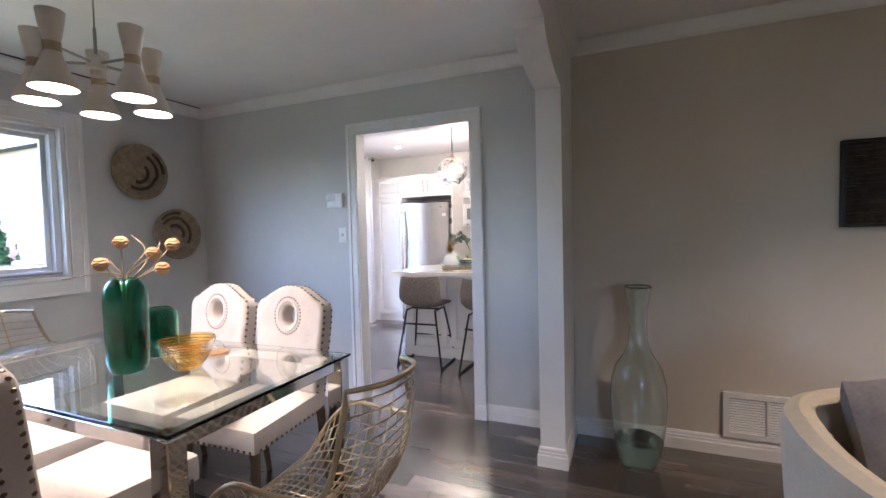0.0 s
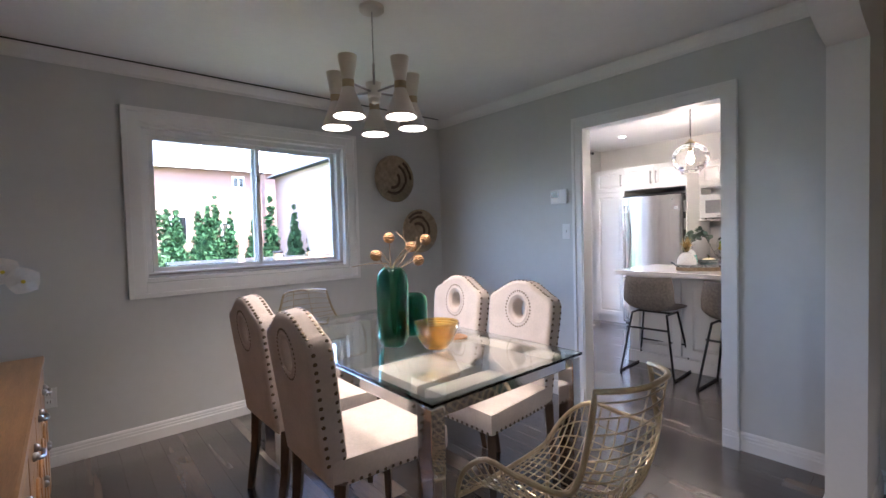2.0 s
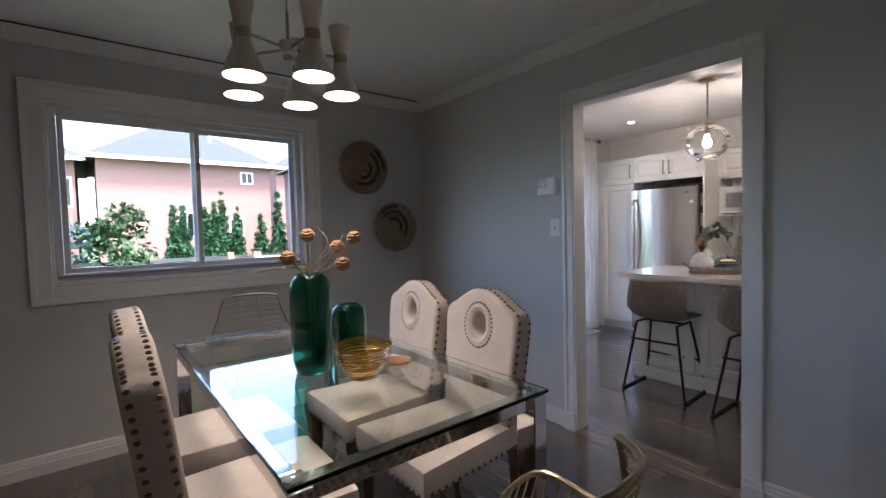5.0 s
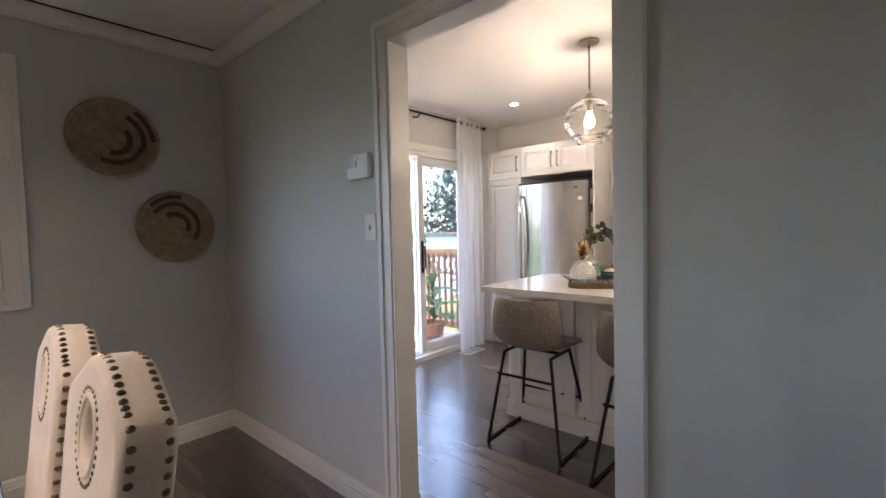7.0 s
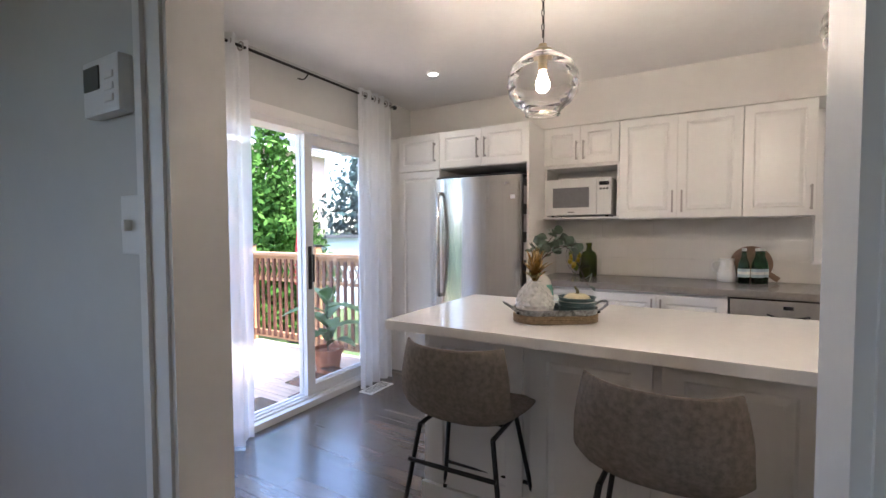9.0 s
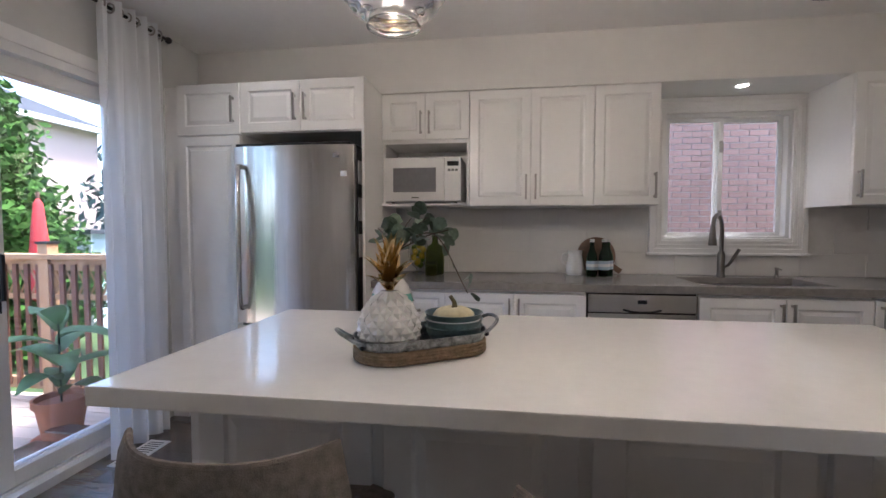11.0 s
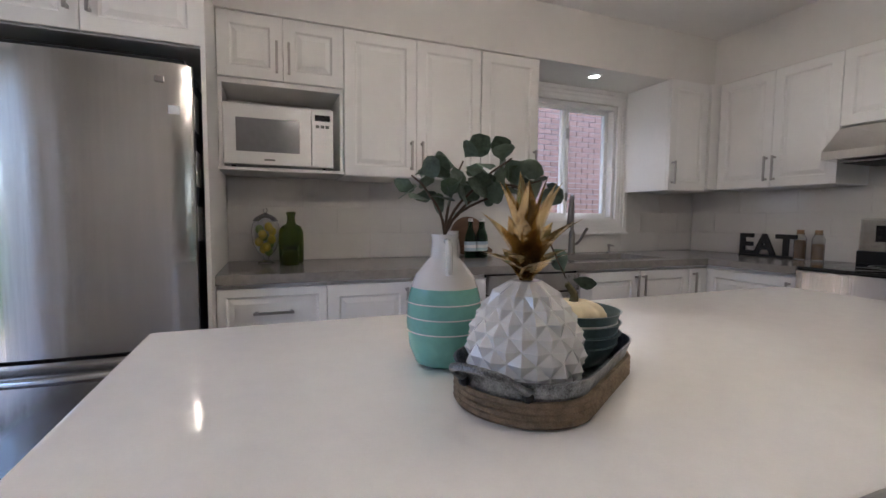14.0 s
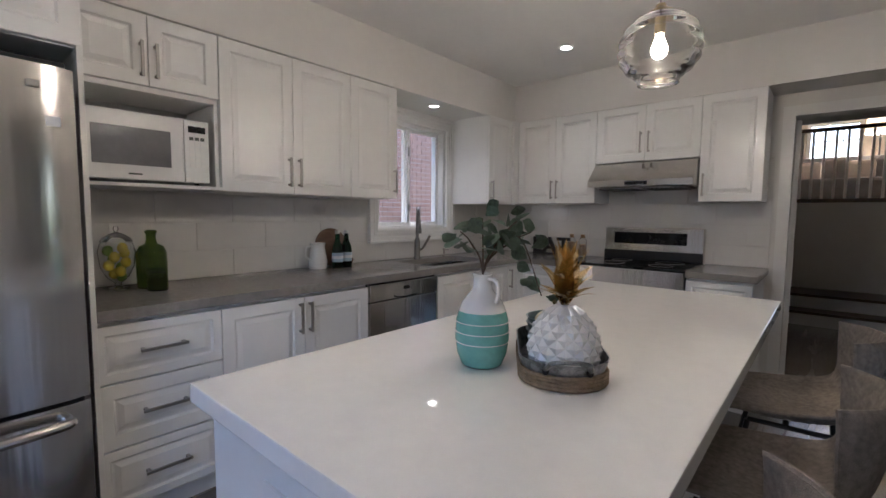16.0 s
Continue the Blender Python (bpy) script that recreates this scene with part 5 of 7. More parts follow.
def bar_stool(x, y, rz):
    st = thing("bar_stool", "taupe fabric bucket bar stool on black sled legs", "bar stool", x, y, 0, rz, "stools at the island")
    bm = B()
    nu, nv = 18, 28
    top = [[None] * (nv + 1) for _ in range(nu + 1)]
    bot = [[None] * (nv + 1) for _ in range(nu + 1)]
    P = [[shell(-1 + 2 * i / nu, j / nv, 1, STOOL, 2.6) for j in range(nv + 1)] for i in range(nu + 1)]
    for i in range(nu + 1):
        for j in range(nv + 1):
            a = P[min(nu, i + 1)][j] - P[max(0, i - 1)][j]
            b = P[i][min(nv, j + 1)] - P[i][max(0, j - 1)]
            n = b.cross(a).normalized()
            e = min(i, nu - i) / 2
            f = min(j, nv - j) / 2
            k = min(1, 0.35 + min(e, f) * 0.65)
            top[i][j] = bm.verts.new(P[i][j] - n * 0.017 * k)
            bot[i][j] = bm.verts.new(P[i][j] + n * 0.017 * k)
    for i in range(nu):
        for j in range(nv):
            bm.faces.new((top[i][j], top[i + 1][j], top[i + 1][j + 1], top[i][j + 1]))
            bm.faces.new((bot[i][j], bot[i][j + 1], bot[i + 1][j + 1], bot[i + 1][j]))
    ed = [(i, 0) for i in range(nu)] + [(nu, j) for j in range(nv)] + [(i, nv) for i in range(nu, 0, -1)] + [(0, j) for j in range(nv, 0, -1)]
    for (a, b), (c, d) in zip(ed, ed[1:] + ed[:1]):
        bm.faces.new((top[a][b], bot[a][b], bot[c][d], top[c][d]))
    bmesh.ops.recalc_face_normals(bm, faces=bm.faces[:])
    part("seat_shell", bm, SUEDE, st, "", True)
    rim = [P[a][b] for a, b in ed]
    part("seam_piping", tube(B(), rim, 0.0055, 6, True), SUEDE, st, "", True)
    for sx in (-1, 1):
        pts = arc([(sx * 0.15, -0.14, 0.548), (sx * 0.225, -0.205, 0.05), (sx * 0.235, -0.20, 0.012), (sx * 0.235, -0.15, 0.0095), (sx * 0.235, 0.15, 0.0095), (sx * 0.235, 0.19, 0.012), (sx * 0.225, 0.195, 0.05), (sx * 0.15, 0.11, 0.545)], 5)
        part("sled_leg", tube(B(), pts, 0.0095, 8), BLACK, st, "", True)
        part("side_rail", tube(B(), [(sx * 0.15, -0.14, 0.547), (sx * 0.15, 0.11, 0.547)], 0.009, 8), BLACK, st)
    part("footrest", tube(B(), [(-0.20, 0.175, 0.24), (0.20, 0.175, 0.24)], 0.0085, 8), BLACK, st, "", True)
    part("rear_bar", tube(B(), [(-0.178, -0.178, 0.42), (0.178, -0.178, 0.42)], 0.0085, 8), BLACK, st, "", True)
    part("cross_bar", tube(B(), [(-0.15, 0, 0.545), (0.15, 0, 0.545)], 0.009, 8), BLACK, st, "", True)
    return st


s0 = bar_stool(-1.30, 4.09, 2)
for sx, sy, rz in ((-0.67, 4.04, -2), (-0.01, 4.015, 4)):
    copy_thing(s0, pose(sx, sy, 0, 0, 0, rz))

# pendants
for px, py in ((-1.15, 4.52), (-0.03, 4.45)):
    pn = thing("pendant_light", "ribbed clear glass globe pendant on a dark chain", "pendant light", px, py, H, 0, "island pendants")
    part("canopy", lathe(B(), [(0, 0), (0.062, 0), (0.062, -0.012), (0.05, -0.022), (0.012, -0.026), (0, -0.026)], 28), BRASS, pn, "brass canopy", True)
    bm = B()
    for k in range(9):
        z = -0.035 - 0.031 * k
        tube(bm, [((0.006 * math.cos(a) if k % 2 else 0), (0 if k % 2 else 0.006 * math.cos(a)), z + 0.018 * math.sin(a)) for a in [2 * math.pi * j / 10 for j in range(10)]], 0.0022, 5, True)
    tube(bm, [(0.003, 0.003, -0.02), (0.003, 0.003, -0.34)], 0.002, 5)
    part("chain", bm, BLACK, pn, "", True)
    part("cap", lathe(B(), [(0, -0.33), (0.018, -0.33), (0.022, -0.345), (0.052, -0.362), (0.058, -0.372), (0.056, -0.376), (0, -0.38)], 24), BRASS, pn, "brass cap", True)
    base = [(0.058, -0.372), (0.085, -0.385), (0.122, -0.412), (0.146, -0.447), (0.157, -0.488), (0.157, -0.525), (0.146, -0.562), (0.120, -0.596), (0.092, -0.617), (0.080, -0.630), (0.078, -0.645)]
    pr = [(p.x + 0.0024 * math.sin(k * 0.95), p.z) for k, p in enumerate(arc([(a, 0, b) for a, b in base], 6))]
    pr = pr + [(r - 0.0025, z) for r, z in pr[::-1]] + [pr[0]]
    gl = part("glass_globe", lathe(B(), pr, 48), THING, pn, "rippled clear glass", True)
    gl.visible_shadow = False
    part("socket", lathe(B(), [(0, -0.385), (0.021, -0.385), (0.021, -0.44), (0.017, -0.445), (0, -0.445)], 20), BRASS, pn, "brass lamp socket", True)
    part("bulb", lathe(B(), [(0, -0.545), (0.014, -0.542), (0.027, -0.530), (0.032, -0.512), (0.029, -0.493), (0.019, -0.470), (0.014, -0.455), (0.014, -0.445), (0, -0.445)], 20), BULB, pn, "lit bulb", True)

# recessed ceiling lights; the last two are unseen, added to light the living room
for x, y, z in ((-2.26, 5.39, H), (-2.22, 3.78, H), (0.99, 5.36, H), (0.63, 6.29, 2.128), (1.02, 3.78, H), (2.4, 1.2, H), (2.4, -1.6, H)):
    rl = thing("recessed_light", "small round white recessed ceiling light", "ceiling light", x, y, z, 0, "recessed lights")
    part("trim_ring", lathe(B(), [(0.034, -0.001), (0.036, -0.006), (0.048, -0.004), (0.052, -0.0005)], 28), TRIM, rl, "", True)
    part("lens", lathe(B(), [(0, -0.003), (0.034, -0.003), (0.034, -0.001), (0, -0.001)], 24), SPOTG, rl, "lit lens")
    lamp("recessed_lamp", "SPOT", look((x + KITCHEN[0], y + KITCHEN[1], z - 0.02), (x + KITCHEN[0], y + KITCHEN[1] - 0.001, 0)), 0.75 if y > 3 else 6.0, (1.0, 0.9, 0.78) if y > 3 else (1.0, 0.78, 0.56), radius=0.04, cone=125)

# curtains and rod
rod = thing("curtain_rod", "black metal curtain rod above the patio door", "curtain rod", XW + 0.06, 0, 2.385)
part("pole", tube(B(), [(0.10, 3.45, 0), (0.10, 5.74, 0)], 0.009, 10), BLACK, rod, "", True)
part("finial", ball(B(), 0.10, 5.755, 0, 0.02, 12), BLACK, rod, "", True)
for yy in (3.55, 4.75, 5.71):
    part("bracket", tube(B(), arc([(0.001, yy, -0.02), (0.06, yy, -0.035), (0.10, yy, -0.012)], 4), 0.005, 6), BLACK, rod)


def curtain(y0, y1, seedv):
    c = thing("curtain", "sheer white eyelet curtain panel", "curtain", XW + 0.16, 0, 0, 0, "sheer curtains")
    bm = B()
    nu, nv = 72, 20
    r = random.Random(seedv)
    ph = [r.random() * 6 for _ in range(4)]
    rows = []
    for j in range(nv + 1):
        f = j / nv
        z = 0.012 + f * 2.42
        row = []
        for i in range(nu + 1):
            u = i / nu
            w = (0.9 + 0.2 * (1 - f)) * 0.034
            x = w * math.sin(2 * math.pi * 5 * u + 0.5 * math.sin(3 * f + ph[0])) + 0.010 * math.sin(2 * math.pi * 11 * u + ph[1] + 2 * f)
            y = y0 + (y1 - y0) * (u + (1 - f) * 0.06 * math.sin(6.3 * u + ph[2])) + (1 - f) * 0.012 * math.sin(9 * u + ph[3])
            row.append(bm.verts.new((x, y, z)))
        rows.append(row)
    for a, b in zip(rows, rows[1:]):
        for i in range(nu):
            bm.faces.new((a[i], a[i + 1], b[i + 1], b[i]))
    part("cloth", bm, SHEER, c, "", True)
    for k in range(8):
        yy = y0 + (y1 - y0) * (k + 0.5) / 8
        bm = tube(B(), [(0.024 * math.cos(a), yy, 2.385 + 0.024 * math.sin(a)) for a in [2 * math.pi * q / 16 for q in range(16)]], 0.005, 6, True)
        part("eyelet", bm, NICKEL, c, "", True)


curtain(5.27, 5.70, 1)
curtain(3.66, 4.27, 2)
for x, y, l in ((-2.80, 5.36, 0.29),):
    fv2 = thing("floor_register", "white metal floor register grille", "vent", x, y, 0.001)
    bm = box(B(), -0.065, 0.065, -l / 2, l / 2, 0, 0.005, 0.002)
    part("plate", bm, PLASTW, fv2)
    for k in range(12):
        part("slot", box(B(), -0.045, 0.045, -l / 2 + 0.025 + 0.021 * k, -l / 2 + 0.033 + 0.021 * k, 0.0045, 0.0055), SCREEN, fv2)

# tray with pineapple, bowls and gourd
tr = thing("serving_tray", "oval galvanised tin tray with jute rope base", "tray", -1.04, 4.36, IZ, 33)
tr.scale = (0.88, 0.98, 0.92)


def oval(r, half):
    return [(half * (1 if math.cos(a) >= 0 else -1) + r * math.cos(a), r * math.sin(a)) for a in [2 * math.pi * (k + 0.5) / 40 for k in range(40)]]


bm = B()
rings = []
for r, z in ((0.088, 0.0), (0.090, 0.03), (0.098, 0.058), (0.1, 0.062), (0.097, 0.062), (0.088, 0.03), (0.085, 0.008)):
    rings.append([bm.verts.new((x, y, z)) for x, y in oval(r, 0.10)])
for a, b in zip(rings, rings[1:]):
    for k in range(40):
        bm.faces.new((a[k], a[(k + 1) % 40], b[(k + 1) % 40], b[k]))
bm.faces.new(rings[-1])
bm.faces.new(rings[0][::-1])
part("pan", bm, GALV, tr, "", True)
for k in range(4):
    part("rope_coil", tube(B(), [(x, y, 0.0055 + 0.0085 * k) for x, y in oval(0.0945, 0.10)], 0.0052, 6, True), ROPE, tr, "jute rope", True)
for s in (-1, 1):
    part("tray_handle", tube(B(), arc([(s * 0.175, -0.045, 0.046), (s * 0.20, -0.045, 0.055), (s * 0.235, -0.035, 0.078), (s * 0.245, 0.0, 0.085), (s * 0.235, 0.035, 0.078), (s * 0.20, 0.045, 0.055), (s * 0.175, 0.045, 0.046)], 5), 0.0055, 8), GALV, tr, "iron loop handle", True)
    for yy in (-0.045, 0.045):
        part("bolt", ball(B(), s * 0.19, yy, 0.045, 0.008, 8), BLACK, tr)

pi = thing("pineapple_ornament", "white ceramic pineapple with gold leaf crown", "ornament", -1.112, 4.312, IZ + 0.009)
pi.scale = (0.9, 0.9, 0.92)
bm = B()
nr, ns = 11, 13
pf = lambda f: 0.083 * math.sin(math.pi * (0.16 + 0.80 * f ** 0.92)) ** 0.62
pts = [[None] * ns for _ in range(nr)]
for i in range(nr):
    f = i / (nr - 1)
    for j in range(ns):
        a = 2 * math.pi * (j + 0.5 * (i % 2)) / ns
        pts[i][j] = bm.verts.new((pf(f) * math.cos(a), pf(f) * math.sin(a), 0.17 * f))
for i in range(0, nr - 2):
    for j in range(ns):
        o = i % 2
        a, l, rr, t = pts[i][j], pts[i + 1][(j - 1 + o) % ns], pts[i + 1][(j + o) % ns], pts[i + 2][j]
        c = (a.co + l.co + rr.co + t.co) / 4
        n = Vector((c.x, c.y, 0)).normalized()
        m = bm.verts.new(c + n * 0.010)
        for p, q in ((a, rr), (rr, t), (t, l), (l, a)):
            bm.faces.new((p, q, m))
for j in range(ns):
    bm.faces.new((pts[0][j], pts[0][(j + 1) % ns], pts[1][j]))
    o = (nr - 2) % 2
    bm.faces.new((pts[nr - 1][j], pts[nr - 2][(j + 1 - 0) % ns] if not o else pts[nr - 2][j], pts[nr - 1][(j + 1) % ns]))
bm.faces.new(pts[nr - 1])
bm.faces.new(pts[0][::-1])
bmesh.ops.recalc_face_normals(bm, faces=bm.faces[:])
part("fruit", bm, WHITEC, pi)
rnd = random.Random(7)
for ring, (n, tilt, ln, z) in enumerate(((8, 0.85, 0.085, 0.168), (7, 0.58, 0.12, 0.172), (6, 0.30, 0.145, 0.175), (3, 0.1, 0.15, 0.178))):
    for k in range(n):
        a = 2 * math.pi * k / n + ring * 0.5 + rnd.uniform(-0.1, 0.1)
        tl = tilt + rnd.uniform(-0.08, 0.08)
        s = Vector((-math.sin(a), math.cos(a), 0))
        bm = B()
        pr = []
        for q in range(6):
            f = q / 5
            w = 0.0185 * math.sin(math.pi * (0.14 + 0.86 * f)) + 0.0004
            tt = tl * (0.75 + 0.5 * f)
            c = Vector((math.cos(a) * math.sin(tt) * ln * f, math.sin(a) * math.sin(tt) * ln * f, z + math.cos(tt) * ln * f))
            inn = Vector((-math.cos(a), -math.sin(a), 0)) * w * 0.35
            pr.append((bm.verts.new(c - s * w + inn), bm.verts.new(c), bm.verts.new(c + s * w + inn)))
        for p, q in zip(pr, pr[1:]):
            bm.faces.new((p[0], p[1], q[1], q[0]))
            bm.faces.new((p[1], p[2], q[2], q[1]))
        bmesh.ops.solidify(bm, geom=bm.faces[:], thickness=0.0012)
        part("crown_leaf", bm, GOLD, pi, "gold leaf", False)

for k in range(3):
    bwl = vessel("stacked_bowl", "blue-grey enamel bowl stacked on the tray", "bowl", [(0, 0), (0.04, 0), (0.052, 0.006), (0.067, 0.03), (0.074, 0.052), (0.078, 0.056)], -0.962, 4.405, IZ + 0.009 + 0.017 * k, BLUEG, 0.003)
    part("dot_band", tube(B(), [(0.0705 * math.cos(q * math.pi / 18), 0.0705 * math.sin(q * math.pi / 18), 0.039) for q in range(36)], 0.002, 5, True), WHITEC if k == 2 else BLUEG, bwl)
gd = thing("gourd", "small cream pumpkin gourd in the bowl", "gourd", -0.962, 4.405, IZ + 0.062)
bm = B()
lathe(bm, [(0.004, 0.004)] + [(0.056 * math.sin(a) ** 0.8, 0.026 - 0.026 * math.cos(a)) for a in [math.pi * k / 12 for k in range(1, 12)]] + [(0.008, 0.046), (0, 0.045)], 48)
for v in bm.verts:
    a = math.atan2(v.co.y, v.co.x)
    k = 1 - 0.10 * abs(math.cos(a * 5)) ** 6
    v.co.x *= k
    v.co.y *= k
part("flesh", bm, PUMP, gd, "", True)
part("stalk", tube(B(), arc([(0, 0, 0.044), (0.002, 0, 0.06), (-0.01, 0.004, 0.078)], 4), 0.008, 7, r2=0.005), STEMG, gd, "", True)

# turquoise vase with eucalyptus
tv = vessel("ceramic_vase", "white and turquoise glazed bottle vase with a handle", "vase", [(0, 0), (0.045, 0), (0.053, 0.006), (0.064, 0.04), (0.069, 0.09), (0.066, 0.14), (0.060, 0.165)], -1.155, 4.502, IZ, TEAL, 0.004, kind_part="lower_body")
tv.scale = (0.94, 0.94, 0.80)
tv.rotation_euler = (0, 0, radians(-69))
part("upper_body", lathe(B(), [(0.0602, 0.165), (0.052, 0.19), (0.037, 0.212), (0.025, 0.228), (0.023, 0.262), (0.026, 0.275), (0.022, 0.275), (0.019, 0.262), (0.021, 0.228), (0.033, 0.21), (0.056, 0.165), (0.0602, 0.165)], 36), WHITEC, tv, "white glaze", True)
for z in (0.075, 0.105, 0.135):
    part("ridge", tube(B(), [(0.0685 * math.cos(q * math.pi / 20), 0.0685 * math.sin(q * math.pi / 20), z) for q in range(40)], 0.0016, 5, True), WHITEC, tv)
part("handle", tube(B(), arc([(0.02, -0.014, 0.262), (0.043, -0.03, 0.258), (0.05, -0.035, 0.23), (0.044, -0.03, 0.196)], 5), 0.006, 8), WHITEC, tv, "", True)
eu = thing("eucalyptus_branch", "eucalyptus branches with round green leaves", "branch", -1.155, 4.502, IZ + 0.15)
rnd = random.Random(11)
for tip in (Vector((0.11, -0.03, 0.20)), Vector((0.17, -0.03, 0.165)), Vector((-0.05, 0.03, 0.17)), Vector((0.05, 0.04, 0.20)), Vector((0.225, -0.035, -0.01))):
    pts = arc([(0, 0, -0.15), (0, 0, 0.07), tip * 0.55 + Vector((0, 0, 0.05 + (0.11 if tip.z < 0.05 else 0))), tip], 6)
    part("twig", tube(B(), pts, 0.0032, 6, r2=0.0015), WOODD, eu, "", True)
    for p in pts[9:] + [pts[-1]]:
        for _ in range(1):
            d = Vector((rnd.uniform(-1, 1), rnd.uniform(-1, 1), rnd.uniform(-0.5, 0.7))).normalized()
            s = d.orthogonal().normalized()
            s.rotate(Matrix.Rotation(rnd.uniform(0, 6), 3, d))
            n = d.cross(s)
            L, W = rnd.uniform(0.04, 0.055), rnd.uniform(0.017, 0.023)
            bm = B()
            rows = []
            for f, w in ((0.0, 0.05), (0.15, 0.3), (0.35, 0.8), (0.6, 1.0), (0.82, 0.75), (1.0, 0.1)):
                c = p + d * (0.012 + L * f)
                rows.append((bm.verts.new(c - s * W * w + n * 0.004 * w), bm.verts.new(c), bm.verts.new(c + s * W * w + n * 0.004 * w)))
            for a, b in zip(rows, rows[1:]):
                bm.faces.new((a[0], a[1], b[1], b[0]))
                bm.faces.new((a[1], a[2], b[2], b[1]))
            bmesh.ops.solidify(bm, geom=bm.faces[:], thickness=0.0008)
            part("leaf", bm, EUCA, eu, "", True)

# things on the worktop
WZ = 0.9085
jr = vessel("fruit_jar", "lidded glass apothecary jar of lemons and limes", "jar", [(0, 0), (0.04, 0), (0.042, 0.006), (0.014, 0.02), (0.014, 0.03), (0.045, 0.06), (0.068, 0.11), (0.075, 0.18), (0.066, 0.215), (0.06, 0.225)], -1.455, 6.40, WZ, CLEAR, 0.003)
part("lid", lathe(B(), [(0, 0.30), (0.008, 0.298), (0.012, 0.285), (0.006, 0.272), (0.03, 0.262), (0.055, 0.245), (0.066, 0.227), (0.0, 0.228)], 28), CLEAR, jr, "glass lid", True)
rnd = random.Random(3)
for k in range(11):
    a, r, z = k * 2.4, 0.035 if k > 1 else 0.015, 0.062 + 0.0135 * k
    part("lemon" if k % 3 else "lime", ball(B(), r * math.cos(a), r * math.sin(a), z, 0.022, 12, 1.15), LEMON if k % 3 else LIME, jr, "", True)
bo = vessel("green_bottle", "olive green glass bottle with a shoulder", "bottle", [(0, 0), (0.058, 0), (0.064, 0.008), (0.066, 0.10), (0.064, 0.17), (0.052, 0.20), (0.026, 0.215), (0.021, 0.235), (0.021, 0.262), (0.026, 0.265), (0.026, 0.275), (0.02, 0.28)], -1.325, 6.36, WZ, OLIVEG, 0.004)
cd = vessel("candle_jar", "small dark green glass candle jar", "candle", [(0, 0), (0.04, 0), (0.043, 0.005), (0.043, 0.095), (0.042, 0.10)], -1.335, 6.25, WZ, OLIVEG, 0.003)
part("wax", lathe(B(), [(0, 0.006), (0.038, 0.006), (0.038, 0.075), (0, 0.075)], 24), STEMG, cd)
cb = thing("cutting_board", "round wooden cutting board leaning on the wall", "cutting board", -0.19, 6.505, WZ)
bm = lathe(B(), [(0, -0.008), (0.128, -0.008), (0.132, -0.004), (0.132, 0.004), (0.128, 0.008), (0, 0.008)], 40)
box(bm, 0.115, 0.20, -0.02, 0.02, -0.007, 0.007, 0.006)
for v in bm.verts:
    v.co = Matrix.Rotation(radians(80), 3, "X") @ (Matrix.Rotation(radians(-35), 3, "Z") @ v.co) + Vector((0, 0, 0.133))
part("board", bm, BOARDW, cb, "", True)
jg = vessel("milk_jug", "white ribbed ceramic jug", "jug", [(0, 0), (0.055, 0), (0.06, 0.006), (0.062, 0.05), (0.052, 0.11), (0.046, 0.14), (0.05, 0.165), (0.053, 0.17)], -0.345, 6.44, WZ, WHITEC, 0.004)
part("handle", tube(B(), arc([(-0.047, 0, 0.15), (-0.085, 0, 0.14), (-0.09, 0, 0.09), (-0.056, 0, 0.06)], 5), 0.007, 8), WHITEC, jg, "", True)
for k in range(6):
    part("rib", tube(B(), [((0.062 - 0.0028 * max(0, k - 1)) * math.cos(q * math.pi / 18), (0.062 - 0.0028 * max(0, k - 1)) * math.sin(q * math.pi / 18), 0.02 + 0.02 * k) for q in range(36)], 0.002, 5, True), WHITEC, jg)
for x, y in ((-0.245, 6.36), (-0.165, 6.37), (-0.13, 6.42)):
    wb = vessel("water_bottle", "green glass mineral water bottle with a blue label", "bottle", [(0, 0), (0.033, 0), (0.036, 0.005), (0.037, 0.11), (0.033, 0.145), (0.016, 0.19), (0.0135, 0.235), (0.015, 0.238), (0.015, 0.246)], x, y, WZ, BOTG, 0.003, 24)
    part("label", lathe(B(), [(0.0368, 0.045), (0.0376, 0.045), (0.0376, 0.105), (0.0368, 0.105)], 28), LABELB, wb, "pale blue paper label", True)
    part("emblem", lathe(B(), [(0.0375, 0.065), (0.0382, 0.065), (0.0382, 0.085), (0.0375, 0.085)], 28), PLASTW, wb, "white band", True)
    part("cap", lathe(B(), [(0, 0.252), (0.015, 0.252), (0.0155, 0.232), (0.0, 0.232)], 16), PLASTW, wb, "pale cap", True)

# letters and spice jars beside the stove
cu = bpy.data.curves.new("letters", "FONT")
cu.body, cu.size, cu.extrude, cu.align_x = "EAT", 0.205, 0.010, "CENTER"
cu.offset = 0.006
cu.space_character = 1.08
lo_ = new("letters", cu)
bpy.context.view_layer.update()
me = bpy.data.meshes.new_from_object(lo_.evaluated_get(bpy.context.evaluated_depsgraph_get()))
bpy.data.objects.remove(lo_)
me.materials.append(BLACK)
lt = thing("letter_sign", "black block letters spelling EAT on a base", "sign", 1.80, 5.855, WZ, -90)
lm = new("letters", me)
lm.parent = lt
lm.matrix_local = pose(0, 0, 0.016, 90, 0, 0)
part("base", box(B(), -0.175, 0.175, -0.025, 0.025, 0, 0.016, 0.002), BLACK, lt)
